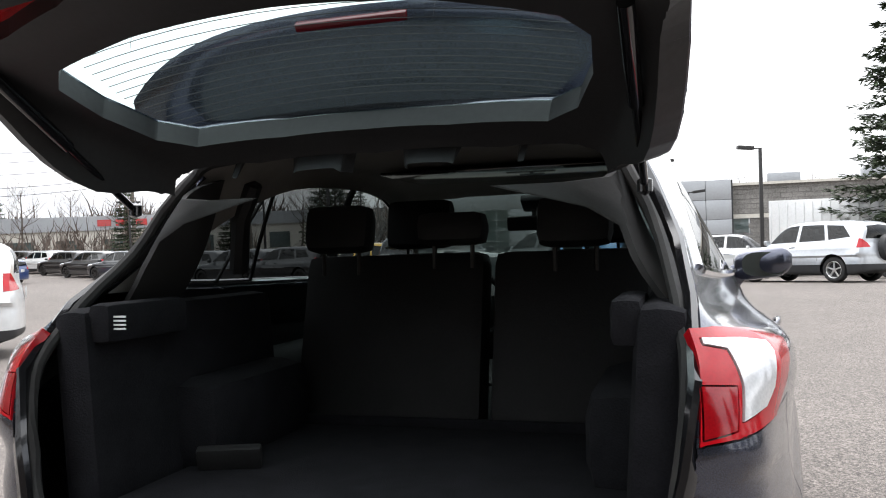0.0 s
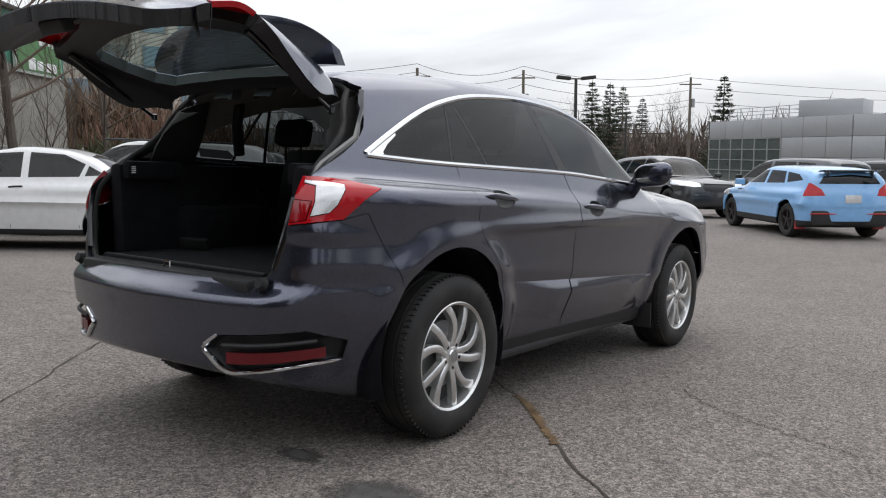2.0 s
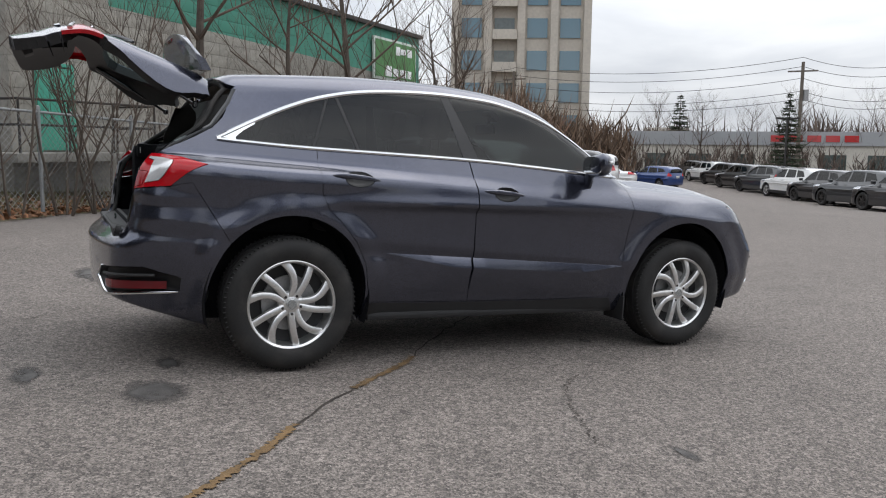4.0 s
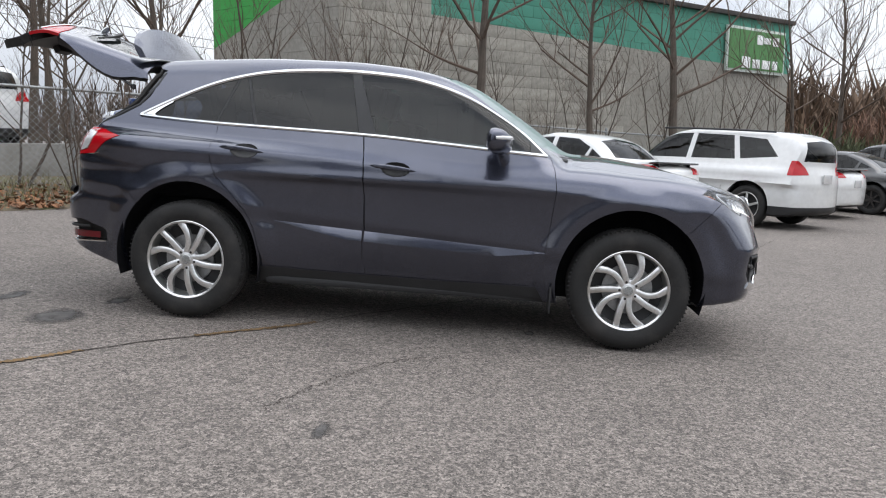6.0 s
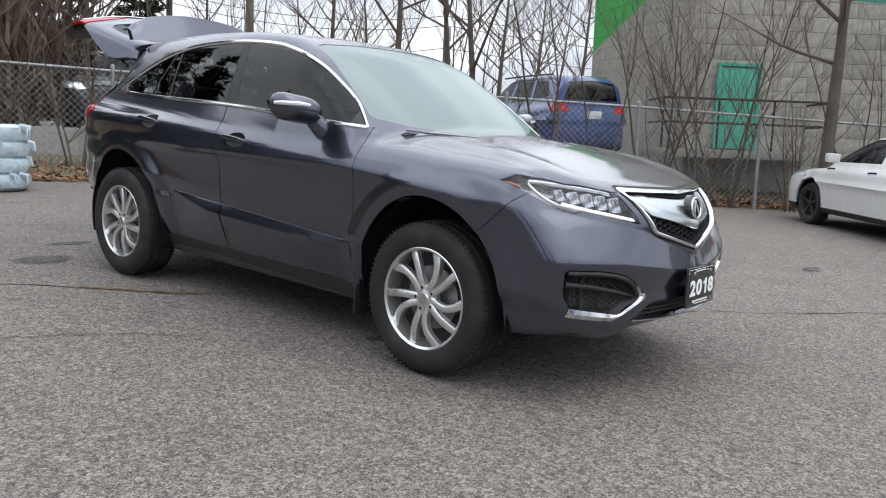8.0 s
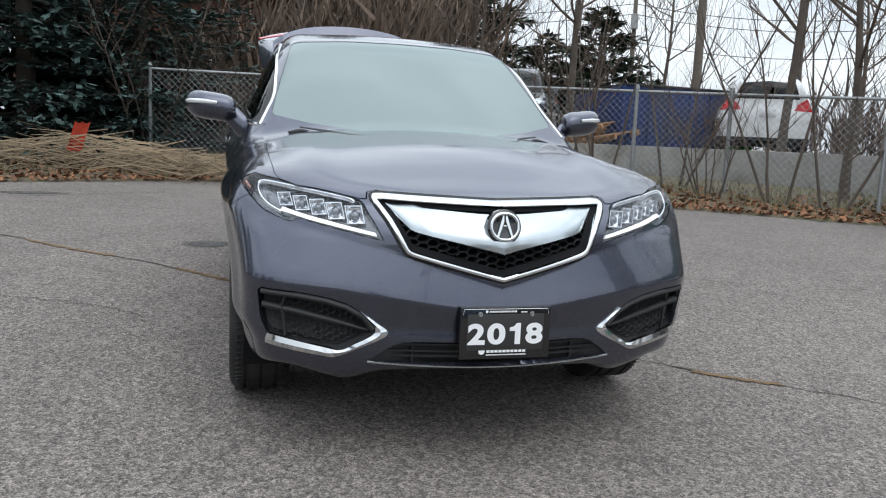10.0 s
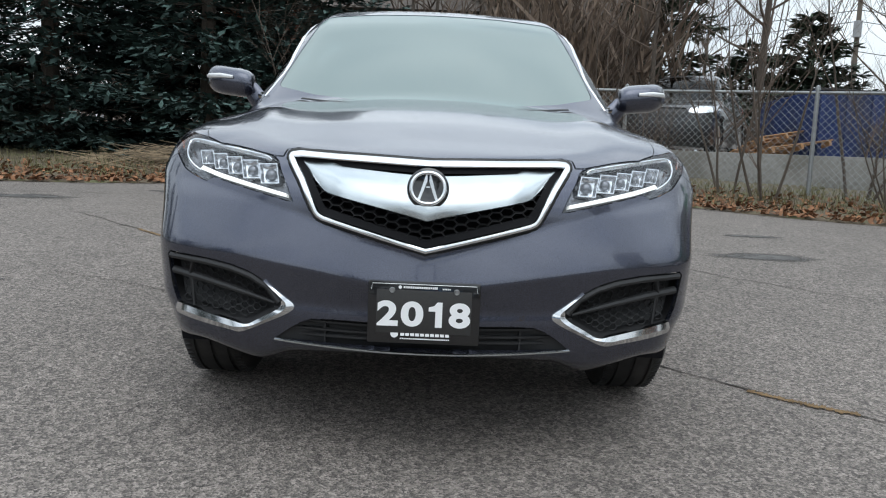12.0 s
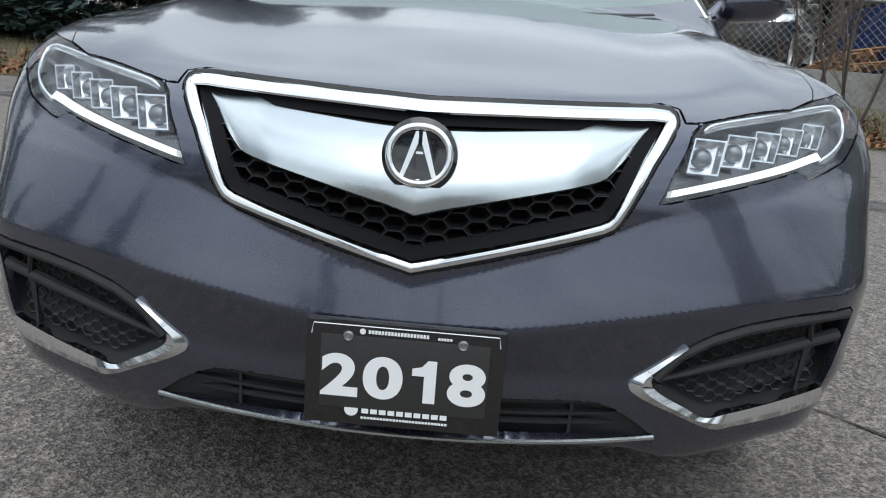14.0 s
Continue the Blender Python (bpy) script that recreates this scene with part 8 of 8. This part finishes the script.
# wooden fence, brick house
WEATH = mat("weathered_board", (0.12, 0.105, 0.085), 0.9, var=0.3, scale=6, bump=0.3)
wf = thing("board_fence", pose(11.5, -11.6, 0.45, 0, 0, 6), "weathered grey-brown board fence", "fence", kind="structure")
for k in range(46):
    b = bmesh.new()
    box(b, (0.138, 0.02, 1.75), (-3.4 + 0.145 * k, 0, 0.9), (0, 0, 0), bevel=0.003)
    part("board", b, WEATH, wf)
for z in (0.35, 1.72):
    b = bmesh.new()
    box(b, (6.8, 0.06, 0.1), (0, 0.04, z), bevel=0.004)
    part("fence_rail", b, WEATH, wf)
BRICK = mat("brown_brick", (0.2, 0.085, 0.055), 0.85, var=0.35, scale=8, bump=0.3)
house = thing("brick_house", pose(0.2, -25.2, 0.9, 0, 0, -4), "dark brown brick house behind bare trees", "house")
b = bmesh.new()
box(b, (13.0, 8, 4.2), (0, 0, 2.1))
part("wall", b, mat("mortar_brown", (0.16, 0.12, 0.1), 0.9, var=0.2, scale=4), house)
b = bmesh.new()
for r in range(41):
    for k in range(43):
        box(b, (0.285, 0.03, 0.085), (-6.35 + 0.3 * k + (0.15 if r % 2 else 0), 4.0, 0.08 + 0.1 * r))
tagged(part("brick_courses", b, BRICK, house), kind="stuff")
b = bmesh.new()
prism(b, [(-4.8, 0), (4.8, 0), (0, 2.4)], 13.8, pose(-6.9, 0, 4.15, 90, 0, 90))
part("roof", b, mat("brown_shingle", (0.08, 0.065, 0.055), 0.9, var=0.3, scale=8, bump=0.4), house)
for x in (-3.5, 2.5):
    b = bmesh.new()
    box(b, (1.3, 0.1, 1.2), (x, 4.02, 2.2), bevel=0.01)
    w_ = part("window", b, mat("white_frame", (0.5, 0.5, 0.48), 0.6), house)
    b = bmesh.new()
    box(b, (1.1, 0.06, 1.0), (x, 4.06, 2.2))
    part("pane", b, GLOSSBLACK, w_)
# ---- lamps, poles, wires ----
POLE = mat("dark_bronze_pole", (0.03, 0.028, 0.027), 0.5, 0.3, var=0.2, scale=10)


def street_lamp(x, y, h, heads, turn, base=0.0, extra=False):
    z = ground_z(x, y)
    root = thing("street_lamp", pose(x, y, z, 0, 0, turn), "dark square parking-lot lamp post with box heads", "lamp", "lot lamps")
    b = bmesh.new()
    box(b, (0.13, 0.13, h), (0, 0, h / 2 + base), taper=0.8, bevel=0.006)
    part("pole", b, POLE, root)
    if base:
        b = bmesh.new()
        box(b, (0.75, 0.75, base), (0, 0, base / 2), taper=0.92, bevel=0.03)
        part("concrete_base", b, CONC, root, "square concrete base")
    b = bmesh.new()
    box(b, (0.3, 0.3, 0.06), (0, 0, base + 0.03), bevel=0.01)
    part("foot_plate", b, POLE, root)
    for k in range(heads):
        s = 1 if k == 0 else -1
        b = bmesh.new()
        box(b, (0.55, 0.32, 0.13), (s * 0.5, 0, h + base + 0.02), (0, -s * 6, 0), bevel=0.02)
        box(b, (0.25, 0.06, 0.05), (s * 0.15, 0, h + base - 0.02))
        part("lamp_head", b, POLE, root)
    if extra:
        b = bmesh.new()
        box(b, (0.32, 0.2, 0.08), (0.22, 0, base + 2.45), (0, -10, 0), bevel=0.015)
        part("flood_light", b, POLE, root)
    return root


street_lamp(0.1, 17.7, 7.2, 2, 20, 0.75, True)
street_lamp(-0.7, 32.0, 5.2, 1, -20)
street_lamp(3.3, 27.0, 4.6, 1, 190)
street_lamp(0.9, 36.5, 3.6, 1, 10)
street_lamp(-12.5, 25.4, 5.1, 2, 40)
street_lamp(-24.5, 42.0, 5.0, 2, 100)
street_lamp(-20.0, 47.0, 5.0, 1, 100)
street_lamp(-36.0, 44.0, 4.8, 2, 60)
OLDWOOD = mat("old_pole_wood", (0.13, 0.11, 0.09), 0.9, var=0.25, scale=10)
POLES = [(-41, 51, 9.5), (-36.5, 61, 9.8), (-27, 78, 9.8), (-60, 36, 9.5), (-22.5, -40.5, 9.5), (-15, -21, 8.5), (-37, -30, 9.0)]
for x, y, h in POLES:
    root = thing("utility_pole", pose(x, y, ground_z(x, y) + (0.9 if y < 0 else 0), 0, 0, 35), "weathered wooden utility pole with cross-arm", "pole", "utility poles")
    b = bmesh.new()
    tube(b, [(0, 0, -0.3), (0, 0, h)], [0.17, 0.12], 10)
    part("shaft", b, OLDWOOD, root)
    b = bmesh.new()
    box(b, (2.2, 0.1, 0.12), (0, 0.1, h - 0.7), bevel=0.01)
    part("cross_arm", b, OLDWOOD, root)
    b = bmesh.new()
    lathe(b, [(0, 0.9), (0.22, 0.85), (0.22, 0.0), (0, -0.04)], 14, Matrix.Translation((0.3, 0.15, h - 3.0)))
    part("transformer", b, STEEL, root)
WIRE = mat("wire", (0.02, 0.02, 0.02), 0.6)


def wires(p, q, zs, sag=0.9):
    for z0, z1 in zs:
        b = bmesh.new()
        tube(b, [(p[0] + (q[0] - p[0]) * t, p[1] + (q[1] - p[1]) * t, z0 + (z1 - z0) * t - sag * 4 * t * (1 - t)) for t in np.linspace(0, 1, 17)], 0.02, 4, caps=False)
        tagged(part("overhead_wire", b, WIRE), "thin black overhead wire strung between poles", "wire", "overhead wires")


for p, q in ((POLES[3], POLES[0]), (POLES[0], POLES[1]), (POLES[1], POLES[2])):
    wires(p, q, [(p[2] - 0.6 - k, q[2] - 0.6 - k) for k in (0.4, 1.1, 2.0, 3.0, 3.6)])
wires((-60, 36), (-110, 12), [(8.4, 8.4), (7.4, 7.4), (6.0, 6.0)])
wires((-27, 78), (10, 130), [(8.4, 8.4), (7.4, 7.4), (6.0, 6.0)])
wires((-37, -30), (-22.5, -40.5), [(9.0, 9.4), (8.4, 8.8), (7.0, 7.2)])
wires((-22.5, -40.5), (10, -60), [(9.4, 9.0), (8.8, 8.4), (7.2, 7.0)])
wires((-37, -30), (-70, -8), [(9.0, 9.0), (8.4, 8.4), (7.0, 7.0)])

# ---- buildings past the lot ----
PANELG = mat("grey_metal_panel", (0.36, 0.37, 0.38), 0.45, 0.3, var=0.06, scale=2)
STONE = mat("split_stone", (0.2, 0.19, 0.175), 0.92, var=0.4, scale=3, bump=0.6)
PALE = mat("pale_stucco", (0.55, 0.52, 0.46), 0.9, var=0.12, scale=2)
MULL = mat("mullion", (0.4, 0.41, 0.41), 0.4, 0.5)
SKYGLASS = mat("shop_glass", (0.07, 0.09, 0.085), 0.05, coat=1.0, var=0.3, scale=1)


def unit(name, label, m, category="building"):
    return thing(name, m, label, category)


deal = unit("showroom", "grey panelled car showroom with a glazed corner", pose(-5.0, 40.2, -1.34, 0, 0, 0) @ Matrix.Diagonal((1, 1, 0.72, 1)))
A, B, C = Vector((0, 0, 0)), Vector((-9.8, 8.2, 0)), Vector((8.2, 3.6, 0))
for p, q, cols in ((A, B, 7), (A, C, 6)):
    dd = q - p
    ln = dd.length
    yaw = math.degrees(math.atan2(dd.y, dd.x))
    mid = p + dd / 2
    inw = Vector((0.2, 1, 0)).normalized()
    b = bmesh.new()
    box(b, (ln, 0.5, 6.0), (mid.x, mid.y + 0.3, 3.0), (0, 0, yaw))
    part("wall", b, TRIM, deal)
    for k in range(cols):
        for r in range(4):
            glazed = p is A and q is B and k >= 3 and r < 3
            c = p + dd * (k + 0.5) / cols
            if glazed:
                continue
            b = bmesh.new()
            box(b, (ln / cols - 0.03, 0.12, 1.47), (c.x, c.y - 0.02, 0.75 + 1.5 * r), (0, 0, yaw), bevel=0.01)
            part("panel", b, PANELG, deal)
    if q is B:
        for k in range(6):
            for r in range(5):
                t = 3 / 7 + (k + 0.5) / 6 * 4 / 7
                c = p + dd * t
                b = bmesh.new()
                box(b, (ln * 4 / 7 / 6 - 0.08, 0.06, 0.82), (c.x, c.y - 0.05, 0.5 + 0.88 * r), (0, 0, yaw))
                part("pane", b, SKYGLASS, deal)
        for k in range(7):
            c = p + dd * (3 / 7 + k / 6 * 4 / 7)
            b = bmesh.new()
            box(b, (0.07, 0.14, 4.5), (c.x, c.y - 0.06, 2.25), (0, 0, yaw))
            part("mullion", b, MULL, deal)
        for r in range(6):
            c = p + dd * (5 / 7)
            b = bmesh.new()
            box(b, (ln * 4 / 7, 0.12, 0.06), (c.x, c.y - 0.06, 0.07 + 0.88 * r), (0, 0, yaw))
            part("transom", b, MULL, deal)
b = bmesh.new()
q = [A + Vector((0, 0.4, 0)), B + Vector((0, 0.4, 0)), B + Vector((8, 12, 0)), C + Vector((0, 14, 0)), C + Vector((0, 0.4, 0))]
v0 = [b.verts.new((p.x, p.y, 0)) for p in q]
v1 = [b.verts.new((p.x, p.y, 5.9)) for p in q]
for i in range(5):
    b.faces.new((v0[i], v0[(i + 1) % 5], v1[(i + 1) % 5], v1[i]))
b.faces.new(v1)
bmesh.ops.recalc_face_normals(b, faces=b.faces)
part("roof_mass", b, PANELG, deal)
b = bmesh.new()
box(b, (3.2, 3, 1.4), (-1.8, 5, 6.6), bevel=0.02)
part("roof_house", b, PANELG, deal)
for z in (6.15, 6.45, 6.75, 7.05):
    b = bmesh.new()
    tube(b, [(-8.6, 8.2, z), (-3.4, 4.4, z)], 0.03, 6)
    part("roof_rail", b, MULL, deal)
for k in range(7):
    b = bmesh.new()
    tube(b, [(-8.6 + 5.2 * k / 6, 8.2 - 3.8 * k / 6, 5.9), (-8.6 + 5.2 * k / 6, 8.2 - 3.8 * k / 6, 7.05)], 0.03, 6)
    part("rail_post", b, MULL, deal)
stone = unit("stone_building", "long grey split-stone building with a pale band", pose(3.2, 44.2, -1.34, 0, 0, -3) @ Matrix.Diagonal((1, 1, 0.88, 1)))
b = bmesh.new()
box(b, (15, 8, 4.6), (6.5, 4.2, 2.3))
box(b, (12, 8, 4.6), (19.0, 3.0, 2.3))
part("wall", b, mat("stone_joint", (0.13, 0.125, 0.12), 0.95), stone)
b = bmesh.new()
for x0, n_, y_ in ((-0.85, 24, 0.18), (13.2, 19, -1.02)):
    for r in range(15):
        for k in range(n_):
            if 7 <= r <= 9 and r == 8:
                continue
            if 3 < r < 8 and x0 < 0 and k % 5 in (1, 2) and k < 16:
                continue
            box(b, (0.6, 0.06, 0.285), (x0 + 0.62 * k + (0.3 if r % 2 else 0), y_ + rng.uniform(-0.02, 0.02), 0.16 + 0.305 * r))
tagged(part("stone_facing", b, STONE, stone), kind="stuff")
b = bmesh.new()
box(b, (15, 0.1, 0.26), (6.5, 0.14, 2.6))
box(b, (12, 0.1, 0.26), (19, -1.06, 2.6))
box(b, (15.2, 0.3, 0.16), (6.5, 0.1, 4.62))
box(b, (12.2, 0.3, 0.16), (19, -1.1, 4.62))
part("pale_band", b, PALE, stone)
for k in range(4):
    b = bmesh.new()
    box(b, (1.25, 0.08, 1.15), (0.35 + 3.1 * k, 0.2, 1.95), bevel=0.01)
    w_ = part("window", b, MULL, stone)
    b = bmesh.new()
    box(b, (1.1, 0.06, 1.0), (0.35 + 3.1 * k, 0.16, 1.95))
    part("pane", b, SKYGLASS, w_)
for x, y in ((3, 5), (8, 4), (17, 4)):
    b = bmesh.new()
    box(b, (1.8, 1.4, 0.8), (x, y, 5.0), bevel=0.03)
    part("roof_unit", b, PANELG, stone)
tra = unit("trailer", "long white ribbed box trailer parked by the wall", pose(8.2, 30.5, ground_z(5, 29.8), 0, 0, -42), "trailer")
b = bmesh.new()
box(b, (9, 2.4, 2.3), (0, 0, 1.75), bevel=0.03)
part("box", b, WHITE_PAINT, tra)
for k in range(24):
    b = bmesh.new()
    box(b, (0.05, 0.03, 2.1), (-4.4 + 0.38 * k, -1.215, 1.75), bevel=0.005)
    part("rib", b, WHITE_PAINT, tra)
b = bmesh.new()
box(b, (9.02, 2.42, 0.08), (0, 0, 0.58))
box(b, (1.6, 2.0, 0.5), (-3.2, 0, 0.3), bevel=0.05)
box(b, (0.3, 0.3, 0.6), (3.4, 0.6, 0.3))
part("undercarriage", b, TRIM, tra)
# strip of shops
YEL = mat("tan_stucco", (0.42, 0.27, 0.13), 0.9, var=0.15, scale=1)
shops = [("tan two-storey shop with a red sign", -73.5, 127.0, 10, 5.2, YEL, RED_PAINT), ("white shop front with a dark sign band", -66.5, 130.6, 5.5, 5.0, PALE, TRIM), ("white shop with black framed windows", -58.3, 134.8, 13.0, 5.2, PALE, TRIM)]
for label, x, y, w, h, m_, sg in shops:
    u = unit("shop", label, pose(x, y, -1.34, 0, 0, 27))
    b = bmesh.new()
    box(b, (w, 8, h), (0, 4, h / 2))
    part("wall", b, m_, u)
    b = bmesh.new()
    box(b, (w * 0.9, 0.2, 0.9), (0, -0.1, 2.9), bevel=0.02)
    part("sign_band", b, sg, u)
    b = bmesh.new()
    for k in range(7):
        box(b, (w * 0.07, 0.06, 0.4), (-w * 0.3 + w * 0.1 * k, -0.22, 2.9))
    part("sign_print", b, WHITETEXT, u)
    b = bmesh.new()
    box(b, (w * 0.86, 0.1, 2.0), (0, -0.03, 1.25))
    part("shop_window", b, SKYGLASS, u)
    for k in range(4):
        b = bmesh.new()
        box(b, (w * 0.15, 0.1, 0.9), (-w * 0.33 + w * 0.22 * k, -0.03, h - 0.95))
        part("window", b, SKYGLASS, u)
    b = bmesh.new()
    box(b, (w + 0.2, 0.4, 0.25), (0, 0, h + 0.05))
    part("parapet", b, TRIM, u)
low = unit("low_building", "low white warehouse with a grey roof band", pose(-49, 62, -1.34, 0, 0, 48))
b = bmesh.new()
box(b, (34, 10, 3.4), (0, 5, 1.7))
part("wall", b, PALE, low)
b = bmesh.new()
box(b, (34.4, 10.4, 1.3), (0, 5, 3.7))
part("roof_band", b, PANELG, low)
for k in range(8):
    b = bmesh.new()
    box(b, (2.2, 0.1, 1.6), (-14 + 4 * k, -0.02, 1.4))
    part("window", b, SKYGLASS, low)
b = bmesh.new()
for k in range(5):
    box(b, (1.2, 0.08, 0.6), (-3 + 1.6 * k, -0.25, 3.7))
part("sign_print", b, RED_PAINT, low, "red sign bars")
pal = unit("pale_building", "distant pale three-storey building with a roof rail", pose(-189.6, 165.5, -1.34, 0, 0, 40))
b = bmesh.new()
box(b, (12, 10, 9), (0, 5, 4.5))
part("wall", b, PALE, pal)
for k in range(4):
    for r in range(3):
        b = bmesh.new()
        box(b, (1.2, 0.1, 1.3), (-4 + 2.6 * k, -0.03, 1.6 + 2.9 * r))
        part("window", b, SKYGLASS, pal)
# apartment tower
tow = unit("apartment_tower", "tall beige apartment tower with blue windows and balconies", pose(-62.6, 38.2, -1.34, 0, 0, 62))
BEIGE = mat("beige_concrete", (0.5, 0.455, 0.39), 0.9, var=0.12, scale=1)
b = bmesh.new()
box(b, (13, 13, 40), (0, 6.5, 20))
part("wall", b, BEIGE, tow)
for k in range(5):
    b = bmesh.new()
    box(b, (0.7, 0.8, 40), (-6.2 + 3.1 * k, -0.3, 20))
    part("pilaster", b, BEIGE, tow)
BLUEGLASS = mat("blue_glass", (0.1, 0.19, 0.24), 0.1, coat=1.0)
for r in range(13):
    for k in range(4):
        b = bmesh.new()
        box(b, (1.9, 0.16, 1.8), (-4.65 + 3.1 * k, -0.05, 1.8 + 3.0 * r))
        part("window", b, BLUEGLASS if k != 1 else SKYGLASS, tow)
        if k == 1:
            b = bmesh.new()
            box(b, (2.3, 1.2, 0.9), (-4.65 + 3.1 * k, -0.6, 1.1 + 3.0 * r))
            part("balcony", b, BEIGE, tow)
    for k in range(4):
        b = bmesh.new()
        box(b, (0.16, 1.7, 1.6), (6.5, 1.8 + 3.0 * k, 1.8 + 3.0 * r))
        part("window", b, SKYGLASS, tow)
# bare street trees and firs far across the road
for k, x, y, t, s in ((0, -54, 53, 0, 1.0), (1, -49, 60, 80, 0.95), (2, -46, 66, 150, 1.15), (0, -60, 66, 200, 1.0), (1, -38, 74, 20, 0.9), (0, -31, 84, 130, 1.1), (2, -52, 78, 60, 1.2), (1, -66, 58, 300, 1.0)):
    plant(TR[k], x, y, t, s)
# far woods: thickets of bare trees and brush
FARW = leafmat("far_twigs", (0.1, 0.075, 0.06))


def thicket(name, p, q, h, depth, count, label, material=FARW, z=0.0, reach_=1.0):
    b = bmesh.new()
    rnd = random.Random(int(abs(p[0] * 7 + p[1])))
    for _ in range(count):
        t = rnd.random()
        x, y = p[0] + (q[0] - p[0]) * t + rnd.uniform(-depth, depth), p[1] + (q[1] - p[1]) * t + rnd.uniform(-depth, depth)
        hh = h * rnd.uniform(0.55, 1.0) * (0.7 + 0.45 * noise.noise((x * 0.12, y * 0.12, 0)))
        base = Vector((x, y, ground_z(x, y) + z))
        r = 0.012 * h
        for k in range(9):
            z0 = base + Vector((0, 0, hh * rnd.uniform(0.0, 0.6)))
            e = Vector((rnd.uniform(-1, 1), rnd.uniform(-1, 1), rnd.uniform(0.9, 2.4))).normalized() * hh * rnd.uniform(0.25, 0.5) * reach_
            m = z0 + e * 0.5 + Vector((rnd.uniform(-1, 1), rnd.uniform(-1, 1), 0)) * 0.05 * hh
            w = Vector((rnd.uniform(-1, 1), rnd.uniform(-1, 1), 0)).normalized() * r * rnd.uniform(0.4, 1)
            b.faces.new([b.verts.new(c) for c in (z0 - w, z0 + w, m + w * 0.6, m - w * 0.6)])
            b.faces.new([b.verts.new(c) for c in (m - w * 0.6, m + w * 0.6, z0 + e)])
    return tagged(part(name, b, material), label, "woods", kind="stuff")


thicket("far_woods", (-120, 60), (-20, 120), 11, 10, 1500, "far line of bare grey-brown trees")
thicket("far_woods", (-60, 40), (-40, 62), 6, 4, 260, "bare street trees by the shops")
thicket("far_woods", (-40, 90), (20, 90), 9, 5, 900, "bare trees behind the shops")
thicket("far_woods", (-36, 15), (-56, 40), 9.5, 4.5, 1700, "brown bare trees left of the lot", leafmat("brown_brush", (0.13, 0.085, 0.055)))
thicket("far_woods", (-27, 13), (-33, 20), 5.5, 2.2, 420, "reddish brown bushes by the fence", leafmat("rust_brush", (0.13, 0.07, 0.045)))
thicket("far_woods", (-23.5, 11.5), (-29, 16), 4.6, 1.2, 420, "green-brown hedge past the block wall", leafmat("olive_brush", (0.06, 0.07, 0.03)), reach_=0.8)
thicket("far_woods", (-70, -20), (-20, -60), 9, 8, 700, "far bare trees beyond the yard")
thicket("far_woods", (-20, -48), (40, -52), 10, 8, 500, "far bare trees behind the house")
thicket("brush", (-3.5, -13.4), (4.5, -15.0), 5.8, 1.6, 900, "tangle of brown brush before the house", leafmat("tangle", (0.12, 0.085, 0.06)), 0.4)
